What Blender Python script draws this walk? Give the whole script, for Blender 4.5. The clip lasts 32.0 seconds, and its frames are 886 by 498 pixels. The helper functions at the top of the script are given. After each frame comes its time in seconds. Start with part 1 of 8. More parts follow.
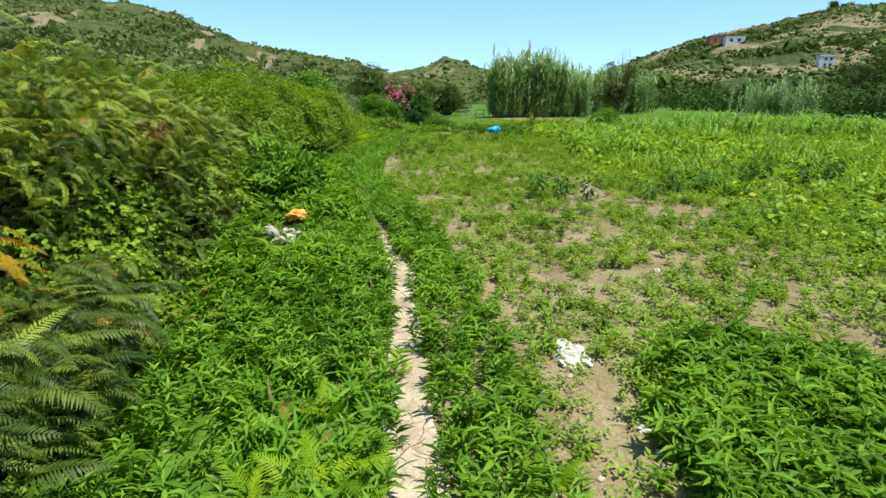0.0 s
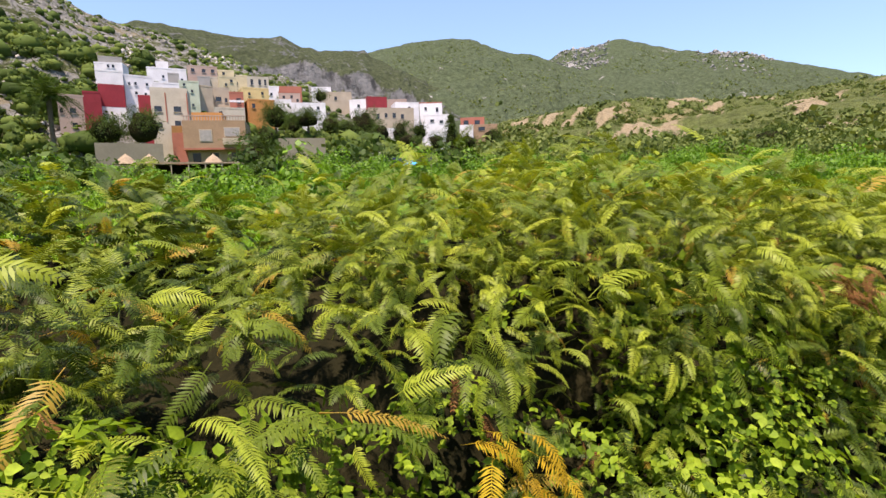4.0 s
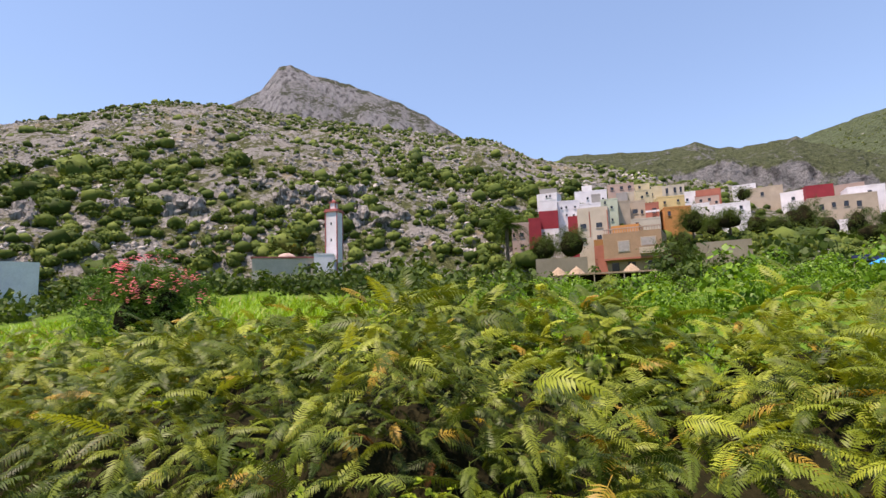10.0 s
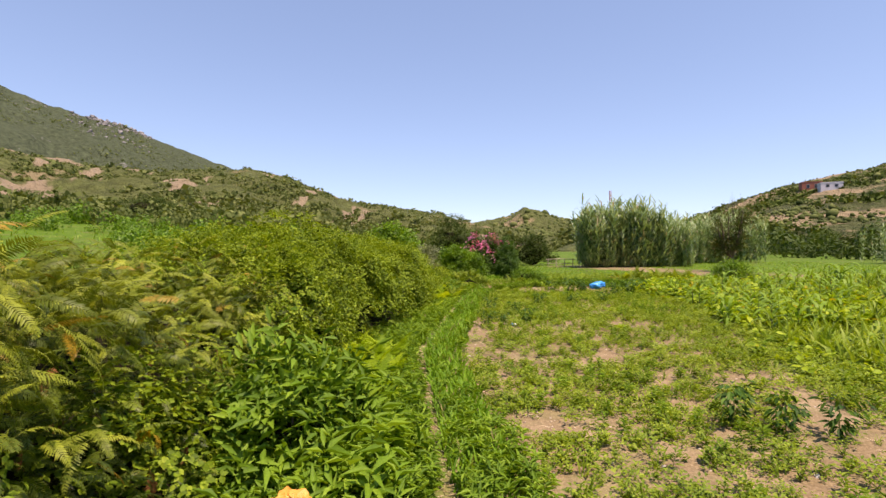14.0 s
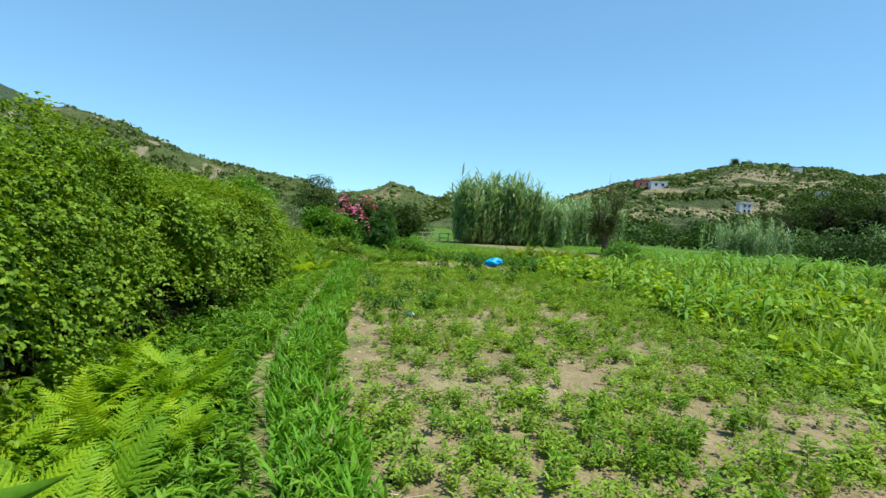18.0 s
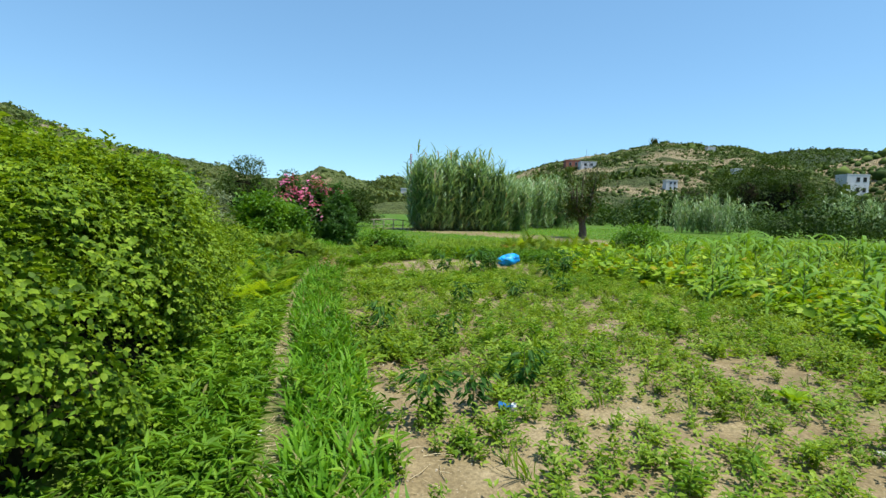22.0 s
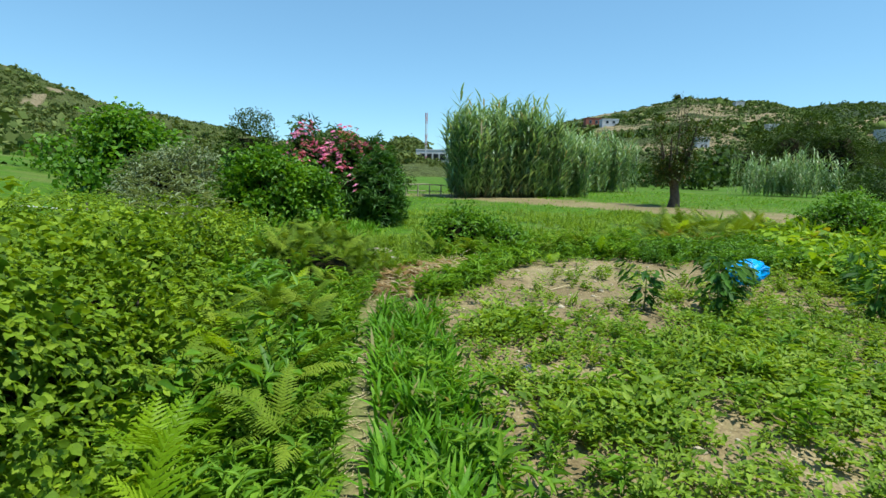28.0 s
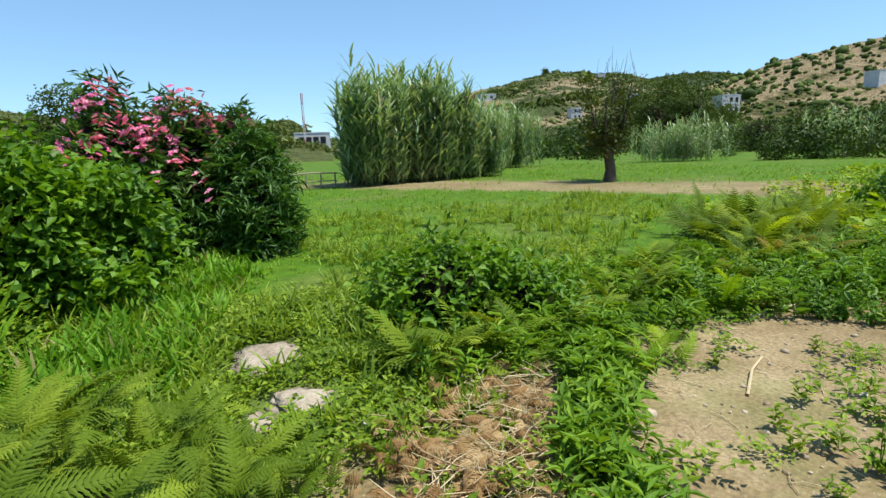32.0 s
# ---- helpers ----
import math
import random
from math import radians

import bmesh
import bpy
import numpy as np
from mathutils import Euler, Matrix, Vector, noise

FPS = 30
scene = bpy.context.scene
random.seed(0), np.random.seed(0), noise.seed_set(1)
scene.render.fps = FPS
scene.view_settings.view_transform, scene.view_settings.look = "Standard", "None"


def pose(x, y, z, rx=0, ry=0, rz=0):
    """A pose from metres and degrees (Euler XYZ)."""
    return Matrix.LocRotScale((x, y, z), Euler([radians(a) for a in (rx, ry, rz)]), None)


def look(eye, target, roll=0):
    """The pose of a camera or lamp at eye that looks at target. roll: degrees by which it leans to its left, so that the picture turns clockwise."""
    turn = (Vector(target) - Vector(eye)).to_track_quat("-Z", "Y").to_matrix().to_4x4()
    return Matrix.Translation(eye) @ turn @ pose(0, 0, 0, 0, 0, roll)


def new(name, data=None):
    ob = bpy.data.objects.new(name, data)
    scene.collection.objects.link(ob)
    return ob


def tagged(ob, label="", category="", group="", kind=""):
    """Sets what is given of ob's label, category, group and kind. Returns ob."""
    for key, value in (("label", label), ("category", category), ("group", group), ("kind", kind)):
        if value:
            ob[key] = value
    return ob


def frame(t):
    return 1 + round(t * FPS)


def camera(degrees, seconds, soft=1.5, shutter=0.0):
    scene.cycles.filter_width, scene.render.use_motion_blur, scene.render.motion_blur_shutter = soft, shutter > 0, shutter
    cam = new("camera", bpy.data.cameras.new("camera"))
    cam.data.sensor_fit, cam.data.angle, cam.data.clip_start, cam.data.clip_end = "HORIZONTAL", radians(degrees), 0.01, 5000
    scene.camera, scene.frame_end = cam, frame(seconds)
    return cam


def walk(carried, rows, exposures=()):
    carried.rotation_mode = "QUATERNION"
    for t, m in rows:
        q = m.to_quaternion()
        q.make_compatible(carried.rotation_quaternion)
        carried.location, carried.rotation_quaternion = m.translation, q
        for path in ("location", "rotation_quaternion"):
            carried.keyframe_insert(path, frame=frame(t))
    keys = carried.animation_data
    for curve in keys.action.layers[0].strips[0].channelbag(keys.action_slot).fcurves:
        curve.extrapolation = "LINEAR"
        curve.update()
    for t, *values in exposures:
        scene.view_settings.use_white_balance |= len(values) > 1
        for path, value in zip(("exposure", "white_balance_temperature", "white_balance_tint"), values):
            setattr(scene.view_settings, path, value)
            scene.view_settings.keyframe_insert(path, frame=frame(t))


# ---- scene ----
cam = camera(82.3, 32.0)
METRES, EYE, TILT, LEAN, TURN = 22.0, 1.77, -16.4, 0.0, 0.0
ROWS = [
    (0.0, 0.0, 0.0, 0.0, 0.0, 0.0, -0.0),
    (0.5, -0.0019, 0.0202, 0.0061, -3.25, 0.33, 0.55),
    (1.0, -0.0099, 0.039, 0.0145, 2.11, 2.34, -0.69),
    (1.5, -0.0176, 0.0568, 0.0225, 18.11, 6.97, -4.87),
    (2.0, -0.0238, 0.0621, 0.0268, 28.05, 7.45, -8.69),
    (2.5, -0.027, 0.069, 0.03, 38.73, 5.76, -11.25),
    (3.0, -0.0298, 0.0673, 0.0312, 50.89, 3.38, -14.64),
    (3.5, -0.0321, 0.0682, 0.0331, 61.11, 1.07, -13.07),
    (4.0, -0.0334, 0.0681, 0.0344, 70.61, -1.27, -13.59),
    (4.5, -0.033, 0.0632, 0.0347, 80.97, -3.35, -13.11),
    (6.5, -0.0301, 0.0568, 0.0343, 104.7, -3.1, -11.72),
    (7.0, -0.0296, 0.056, 0.0344, 108.7, -2.23, -11.5),
    (7.5, -0.0294, 0.0551, 0.0345, 112.26, -1.77, -10.49),
    (8.0, -0.029, 0.0536, 0.0341, 116.13, -2.18, -9.45),
    (8.5, -0.0285, 0.053, 0.0338, 116.86, -2.35, -10.43),
    (9.0, -0.0281, 0.0523, 0.0337, 117.27, -1.71, -11.68),
    (9.5, -0.0277, 0.0519, 0.0337, 117.39, -0.82, -12.51),
    (10.0, -0.0284, 0.0529, 0.0338, 116.1, -0.22, -12.88),
    (10.5, -0.0299, 0.0554, 0.034, 105.94, 2.31, -13.9),
    (11.0, -0.03, 0.0576, 0.0344, 94.21, 5.43, -14.88),
    (11.5, -0.0303, 0.064, 0.0356, 78.94, 9.42, -14.37),
    (12.0, -0.0271, 0.0749, 0.0387, 63.35, 12.72, -11.43),
    (12.5, -0.0227, 0.088, 0.0414, 45.71, 14.82, -7.98),
    (13.0, -0.0227, 0.1042, 0.0443, 29.19, 16.57, -5.62),
    (13.5, -0.0211, 0.1214, 0.0462, 19.4, 15.34, -4.55),
    (14.0, -0.019, 0.1393, 0.0483, 8.68, 16.05, -2.14),
    (14.5, -0.0193, 0.155, 0.0509, -3.42, 16.73, -0.39),
    (15.0, -0.0185, 0.1711, 0.0526, -6.94, 16.17, 0.17),
    (15.5, -0.0189, 0.1897, 0.0549, -8.68, 14.11, -0.05),
    (17.5, -0.0385, 0.2742, 0.0741, -8.6, 13.67, -0.59),
    (18.0, -0.0463, 0.2951, 0.0794, -6.98, 13.55, -1.46),
    (18.5, -0.0525, 0.3159, 0.0864, -6.32, 13.25, -1.52),
    (19.0, -0.0581, 0.3378, 0.0921, -5.9, 11.83, -0.1),
    (19.5, -0.0637, 0.3594, 0.0989, -6.05, 11.4, 1.88),
    (20.0, -0.0683, 0.3827, 0.1049, -6.43, 10.92, 1.13),
    (20.5, -0.0749, 0.406, 0.111, -6.46, 10.77, 0.3),
    (21.0, -0.0797, 0.4302, 0.1187, -6.01, 11.75, 0.14),
    (21.5, -0.0838, 0.453, 0.1261, -7.85, 12.1, 0.29),
    (22.0, -0.0855, 0.4742, 0.1316, -13.84, 11.69, 2.24),
    (22.5, -0.0858, 0.4928, 0.1375, -23.5, 10.36, 4.44),
    (23.0, -0.0904, 0.5126, 0.1448, -25.07, 9.35, 5.02),
    (23.5, -0.0948, 0.5339, 0.1495, -17.85, 9.44, 4.5),
    (24.0, -0.0982, 0.549, 0.1561, -15.53, 8.92, 4.73),
    (24.5, -0.0989, 0.5621, 0.1601, -12.9, 9.21, 7.47),
    (26.5, -0.1049, 0.6418, 0.1801, -15.86, 7.41, 1.96),
    (27.0, -0.1043, 0.6661, 0.1879, -14.68, 7.07, 2.22),
    (27.5, -0.104, 0.6895, 0.1953, -13.7, 7.34, 0.44),
    (28.0, -0.1037, 0.7135, 0.2028, -12.36, 7.46, 2.41),
    (28.5, -0.1022, 0.7391, 0.2098, -12.04, 7.32, 2.09),
    (29.0, -0.101, 0.7632, 0.2181, -11.78, 7.04, 3.01),
    (29.5, -0.0973, 0.789, 0.2241, -13.93, 6.71, 4.59),
    (30.0, -0.0966, 0.8103, 0.231, -15.19, 5.91, 5.41),
    (30.5, -0.0942, 0.8323, 0.2385, -17.89, 5.77, 7.88),
    (31.0, -0.0918, 0.853, 0.2456, -21.49, 4.92, 7.76),
    (31.5, -0.0879, 0.8745, 0.253, -23.49, 4.23, 8.15),
    (32.0, -0.0824, 0.8975, 0.2598, -24.08, 4.12, 9.01),
]
EXPOSURES = [(0.0, 0.62, 6500, 2), (1.0, 0.58, 6450, 0), (2.1, 0.56, 6400, -2), (3.3, 1.0, 7300, 25), (7.0, 0.88, 7450, 30), (9.0, 0.84, 7500, 31), (11.5, 0.82, 7500, 33), (13.5, 0.66, 7750, 37), (15.5, 0.56, 7650, 37), (17.4, 0.5, 6150, 2), (20.5, 0.48, 6000, -4), (23.0, 0.47, 6450, 9), (28.0, 0.4, 6200, -2), (30.0, 0.44, 6400, 7), (31.2, 0.5, 6500, 9), (32.0, 0.5, 6500, 9)]
walk(cam, [(t, pose(0, 0, EYE, TILT, LEAN, TURN) @ pose(METRES * x, METRES * y, METRES * z, 90 + pitch, roll, yaw)) for t, x, y, z, yaw, pitch, roll in ROWS], EXPOSURES)

# ---- daylight: clear midday sky and a high sun from the east-south-east (-y is south) ----
SUN_EL, SUN_AZ = 69.0, 127.0  # degrees above the horizon, degrees clockwise from +y
world = bpy.data.worlds.new("world")
scene.world = world
world.use_nodes = True
wn = world.node_tree.nodes
sky = wn.new("ShaderNodeTexSky")
sky.sky_type = "NISHITA"
sky.sun_disc = False
sky.sun_elevation = radians(SUN_EL)
sky.sun_rotation = radians(SUN_AZ)
sky.altitude = 300
sky.air_density = 0.85
sky.dust_density = 0.0
sky.ozone_density = 2.6
wn["Background"].inputs["Strength"].default_value = 0.15
clear = wn.new("ShaderNodeVectorMath")  # a clean azure cast
clear.operation = "MULTIPLY"
clear.inputs[1].default_value = (1.04, 1.43, 1.7)
even = wn.new("ShaderNodeGamma")  # thin summer haze evens the sky out
even.inputs["Gamma"].default_value = 0.62
world.node_tree.links.new(sky.outputs[0], even.inputs[0])
world.node_tree.links.new(even.outputs[0], clear.inputs[0])
world.node_tree.links.new(clear.outputs[0], wn["Background"].inputs["Color"])
sun_data = bpy.data.lights.new("sun", "SUN")
sun_data.energy = 4.8
sun_data.angle = radians(0.55)
sun_data.color = (1.0, 0.95, 0.87)
sun = new("sun", sun_data)
sun_dir = Vector((math.sin(radians(SUN_AZ)) * math.cos(radians(SUN_EL)), math.cos(radians(SUN_AZ)) * math.cos(radians(SUN_EL)), math.sin(radians(SUN_EL))))
sun.matrix_world = look(sun_dir * 50, (0, 0, 0))

# ---- materials ----
def nodes_of(name):
    m = bpy.data.materials.new(name)
    m.use_nodes = True
    nt = m.node_tree
    nt.nodes.clear()
    out = nt.nodes.new("ShaderNodeOutputMaterial")
    return m, nt, out


def ramp(nt, stops, fac=None):
    n = nt.nodes.new("ShaderNodeValToRGB")
    e = n.color_ramp.elements
    e[0].position, e[0].color = stops[0][0], (*stops[0][1], 1)
    e[1].position, e[1].color = stops[-1][0], (*stops[-1][1], 1)
    for p, c in stops[1:-1]:
        k = e.new(p)
        k.color = (*c, 1)
    if fac is not None:
        nt.links.new(fac, n.inputs[0])
    return n.outputs[0]


def noise_out(nt, scale, detail=4.0, rough=0.55, coord="position"):
    n = nt.nodes.new("ShaderNodeTexNoise")
    n.inputs["Scale"].default_value = scale
    n.inputs["Detail"].default_value = detail
    n.inputs["Roughness"].default_value = rough
    g = nt.nodes.new("ShaderNodeNewGeometry")
    nt.links.new(g.outputs["Position"], n.inputs["Vector"])
    return n.outputs[0]


def mixc(nt, fac, a, b, mode="MIX"):
    n = nt.nodes.new("ShaderNodeMix")
    n.data_type = "RGBA"
    n.blend_type = mode
    for sock, v in ((n.inputs[0], fac), (n.inputs[6], a), (n.inputs[7], b)):
        if isinstance(v, (int, float)):
            sock.default_value = v
        elif isinstance(v, tuple):
            sock.default_value = (*v, 1)
        else:
            nt.links.new(v, sock)
    return n.outputs[2]


def mth(nt, op, a, b=0.0):
    n = nt.nodes.new("ShaderNodeMath")
    n.operation = op
    for sock, v in ((n.inputs[0], a), (n.inputs[1], b)):
        if isinstance(v, (int, float)):
            sock.default_value = v
        else:
            nt.links.new(v, sock)
    return n.outputs[0]


def leaf_mat(name, dark, mid, light, trans=0.35, rough=0.5, spec=0.35, odd=None, patch=1.3, by="leaf"):
    """Foliage: tone by leaf, patches over the stand, light passing through the blade. odd: (share, colour) of yellowed leaves."""
    m, nt, out = nodes_of(name)
    g = nt.nodes.new("ShaderNodeNewGeometry")
    rnd = g.outputs["Random Per Island"]
    if by == "frond":
        at = nt.nodes.new("ShaderNodeAttribute")
        at.attribute_name = "tone"
        rnd = at.outputs["Fac"]
    elif by == "object":
        rnd = nt.nodes.new("ShaderNodeObjectInfo").outputs["Random"]
    pn = noise_out(nt, patch, 3.0)
    f = mth(nt, "ADD", mth(nt, "MULTIPLY", rnd, 0.75), mth(nt, "MULTIPLY", mth(nt, "SUBTRACT", pn, 0.38), 0.9))
    col = ramp(nt, [(0.05, dark), (0.5, mid), (0.95, light)], f)
    if odd:
        r2 = nt.nodes.new("ShaderNodeTexWhiteNoise")
        r2.noise_dimensions = "1D"
        nt.links.new(rnd, r2.inputs["W"])
        col = mixc(nt, mth(nt, "LESS_THAN", r2.outputs["Value"], odd[0]), col, odd[1])
    fine = noise_out(nt, 60.0, 2.0)
    col = mixc(nt, 0.5, col, ramp(nt, [(0.3, (0.62, 0.62, 0.62)), (0.7, (1.25, 1.25, 1.25))], fine), "MULTIPLY")
    p = nt.nodes.new("ShaderNodeBsdfPrincipled")
    p.inputs["Roughness"].default_value = rough
    p.inputs["Specular IOR Level"].default_value = spec
    nt.links.new(col, p.inputs["Base Color"])
    t = nt.nodes.new("ShaderNodeBsdfTranslucent")
    nt.links.new(mixc(nt, 1.0, col, (1.25, 1.15, 0.5), "MULTIPLY"), t.inputs["Color"])
    mx = nt.nodes.new("ShaderNodeMixShader")
    mx.inputs[0].default_value = trans
    nt.links.new(p.outputs[0], mx.inputs[1])
    nt.links.new(t.outputs[0], mx.inputs[2])
    nt.links.new(mx.outputs[0], out.inputs[0])
    return m


def plain_mat(name, c1, c2, rough=0.8, scale=6.0, bump=0.3, bump_scale=40.0, metal=0.0, spec=0.3, island=0.0, obj_random=0.0):
    """Two tones mixed by noise at two scales, with fine relief."""
    m, nt, out = nodes_of(name)
    big = noise_out(nt, scale, 5.0)
    small = noise_out(nt, scale * 9, 3.0)
    f = mth(nt, "ADD", mth(nt, "MULTIPLY", big, 0.65), mth(nt, "MULTIPLY", small, 0.35))
    if island:
        g = nt.nodes.new("ShaderNodeNewGeometry")
        f = mth(nt, "ADD", f, mth(nt, "MULTIPLY", mth(nt, "SUBTRACT", g.outputs["Random Per Island"], 0.5), island))
    if obj_random:
        o = nt.nodes.new("ShaderNodeObjectInfo")
        f = mth(nt, "ADD", f, mth(nt, "MULTIPLY", mth(nt, "SUBTRACT", o.outputs["Random"], 0.5), obj_random))
    col = ramp(nt, [(0.32, c1), (0.68, c2)], f)
    p = nt.nodes.new("ShaderNodeBsdfPrincipled")
    p.inputs["Roughness"].default_value = rough
    p.inputs["Metallic"].default_value = metal
    p.inputs["Specular IOR Level"].default_value = spec
    nt.links.new(col, p.inputs["Base Color"])
    if bump:
        b = nt.nodes.new("ShaderNodeBump")
        b.inputs["Strength"].default_value = bump
        b.inputs["Distance"].default_value = 0.6 / bump_scale
        nt.links.new(noise_out(nt, bump_scale, 5.0), b.inputs["Height"])
        nt.links.new(b.outputs[0], p.inputs["Normal"])
    nt.links.new(p.outputs[0], out.inputs[0])
    return m


def soil_mat():
    m, nt, out = nodes_of("field_soil")
    big, mid, fine = noise_out(nt, 0.35, 4.0), noise_out(nt, 3.0, 6.0), noise_out(nt, 45.0, 4.0)
    c = ramp(nt, [(0.25, (0.125, 0.09, 0.046)), (0.5, (0.235, 0.18, 0.098)), (0.75, (0.37, 0.30, 0.18))], mth(nt, "ADD", mth(nt, "MULTIPLY", big, 0.45), mth(nt, "MULTIPLY", mid, 0.55)))
    c = mixc(nt, 0.8, c, ramp(nt, [(0.3, (0.55, 0.52, 0.48)), (0.7, (1.3, 1.28, 1.25))], fine), "MULTIPLY")
    v = nt.nodes.new("ShaderNodeTexVoronoi")
    v.inputs["Scale"].default_value = 38.0
    g = nt.nodes.new("ShaderNodeNewGeometry")
    nt.links.new(g.outputs["Position"], v.inputs["Vector"])
    # straw-coloured litter and small stones, then moss-green seedlings in patches
    sp = ramp(nt, [(0.10, (1, 1, 1)), (0.16, (0, 0, 0))], v.outputs["Distance"])
    c = mixc(nt, mth(nt, "MULTIPLY", sp, 0.55), c, (0.5, 0.44, 0.33))
    gr = noise_out(nt, 1.1, 6.0, 0.7)
    c = mixc(nt, ramp(nt, [(0.5, (0, 0, 0)), (0.62, (0.3, 0.3, 0.3))], gr), c, (0.12, 0.16, 0.04))
    at = nt.nodes.new("ShaderNodeAttribute")
    at.attribute_name = "grass_cover"
    turf = ramp(nt, [(0.3, (0.035, 0.075, 0.006)), (0.5, (0.06, 0.135, 0.007)), (0.7, (0.115, 0.185, 0.016))], mth(nt, "ADD", mth(nt, "MULTIPLY", mid, 0.6), mth(nt, "MULTIPLY", fine, 0.4)))
    cover = mth(nt, "MULTIPLY", at.outputs["Fac"], ramp(nt, [(0.25, (0.55, 0.55, 0.55)), (0.5, (1, 1, 1))], big))
    c = mixc(nt, cover, c, turf)
    p = nt.nodes.new("ShaderNodeBsdfPrincipled")
    p.inputs["Roughness"].default_value = 0.95
    p.inputs["Specular IOR Level"].default_value = 0.15
    nt.links.new(c, p.inputs["Base Color"])
    b = nt.nodes.new("ShaderNodeBump")
    b.inputs["Strength"].default_value = 0.8
    b.inputs["Distance"].default_value = 0.03
    nt.links.new(mth(nt, "ADD", mid, mth(nt, "MULTIPLY", fine, 0.35)), b.inputs["Height"])
    nt.links.new(b.outputs[0], p.inputs["Normal"])
    nt.links.new(p.outputs[0], out.inputs[0])
    return m


def hill_mat(name, scrub, soil, rock, scale, t_soil, t_rock, terrace=0.0, steep=0.0, relief=1.0, plots=None):
    """Scrub over soil with outcrops; t_*: where on the noise each begins (higher: less of it); steep: uprightness past which bare rock shows."""
    m, nt, out = nodes_of(name)
    n1, n2, n3 = noise_out(nt, scale, 8.0, 0.62), noise_out(nt, scale * 1.7, 8.0, 0.68), noise_out(nt, scale * 14, 4.0, 0.6)
    c = mixc(nt, ramp(nt, [(0.3, (0, 0, 0)), (0.7, (1, 1, 1))], n3), scrub, tuple(v * 0.45 for v in scrub))
    c = mixc(nt, ramp(nt, [(t_soil, (0, 0, 0)), (t_soil + 0.06, (1, 1, 1))], n1), c, soil)
    n4 = noise_out(nt, scale * 6, 6.0, 0.7)
    if plots:
        at = nt.nodes.new("ShaderNodeAttribute")
        at.attribute_name = "bare_plot"
        c = mixc(nt, at.outputs["Fac"], c, mixc(nt, n4, tuple(v * 0.62 for v in plots), plots))
    if terrace:
        g = nt.nodes.new("ShaderNodeNewGeometry")
        sp = nt.nodes.new("ShaderNodeSeparateXYZ")
        nt.links.new(g.outputs["Position"], sp.inputs[0])
        lv = mth(nt, "FRACT", mth(nt, "ADD", mth(nt, "MULTIPLY", sp.outputs["Z"], terrace), mth(nt, "MULTIPLY", n1, 1.6)))
        bank = mth(nt, "MULTIPLY", ramp(nt, [(0.0, (1, 1, 1)), (0.2, (1, 1, 1)), (0.3, (0, 0, 0))], lv), ramp(nt, [(0.46, (0, 0, 0)), (0.54, (1, 1, 1))], n2))
        c = mixc(nt, bank, c, tuple(v * 1.05 for v in soil))
    rk = mixc(nt, n3, tuple(v * 0.55 for v in rock), rock)
    c = mixc(nt, ramp(nt, [(t_rock, (0, 0, 0)), (t_rock + 0.05, (1, 1, 1))], mth(nt, "ADD", mth(nt, "MULTIPLY", n2, 0.5), mth(nt, "MULTIPLY", n4, 0.5))), c, rk)
    if steep:
        g = nt.nodes.new("ShaderNodeNewGeometry")
        sp = nt.nodes.new("ShaderNodeSeparateXYZ")
        nt.links.new(g.outputs["Normal"], sp.inputs[0])
        mp = nt.nodes.new("ShaderNodeMapping")
        mp.inputs["Scale"].default_value = (1, 1, 0.16)
        nt.links.new(g.outputs["Position"], mp.inputs["Vector"])
        st = nt.nodes.new("ShaderNodeTexNoise")
        st.inputs["Scale"].default_value = scale * 7
        st.inputs["Detail"].default_value = 5.0
        nt.links.new(mp.outputs[0], st.inputs["Vector"])
        face = ramp(nt, [(0.36, tuple(v * 0.32 for v in rock)), (0.5, tuple(v * 0.8 for v in rock)), (0.66, rock)], st.outputs[0])
        up = mth(nt, "ADD", sp.outputs["Z"], mth(nt, "MULTIPLY", mth(nt, "SUBTRACT", n4, 0.5), 0.35))
        c = mixc(nt, ramp(nt, [(steep, (1, 1, 1)), (steep + 0.08, (0, 0, 0))], up), c, face)
    p = nt.nodes.new("ShaderNodeBsdfPrincipled")
    p.inputs["Roughness"].default_value = 0.95
    p.inputs["Specular IOR Level"].default_value = 0.1
    nt.links.new(c, p.inputs["Base Color"])
    b = nt.nodes.new("ShaderNodeBump")
    b.inputs["Strength"].default_value = 1.0
    b.inputs["Distance"].default_value = 0.25 * relief / scale
    nt.links.new(mth(nt, "ADD", n4, mth(nt, "MULTIPLY", n3, 0.4)), b.inputs["Height"])
    nt.links.new(b.outputs[0], p.inputs["Normal"])
    nt.links.new(p.outputs[0], out.inputs[0])
    return m


M_SOIL = soil_mat()
M_PATH = plain_mat("trodden_path", (0.27, 0.20, 0.13), (0.52, 0.44, 0.33), 0.95, 5.0, 0.7, 50.0, spec=0.1)
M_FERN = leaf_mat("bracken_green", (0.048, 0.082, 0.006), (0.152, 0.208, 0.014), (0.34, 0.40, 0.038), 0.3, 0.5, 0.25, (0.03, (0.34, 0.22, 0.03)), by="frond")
# darker copy of the bracken green, with shade put into the colour
M_FERN_SHADE = leaf_mat("bracken_shade_green", (0.026, 0.051, 0.006), (0.084, 0.129, 0.012), (0.24, 0.295, 0.036), 0.25, 0.5, 0.25, (0.02, (0.34, 0.22, 0.03)), by="frond")
M_FERN_SINGLE = leaf_mat("bracken_plant_green", (0.07, 0.125, 0.008), (0.145, 0.225, 0.015), (0.27, 0.345, 0.03), 0.36, 0.6, 0.15, by="object")
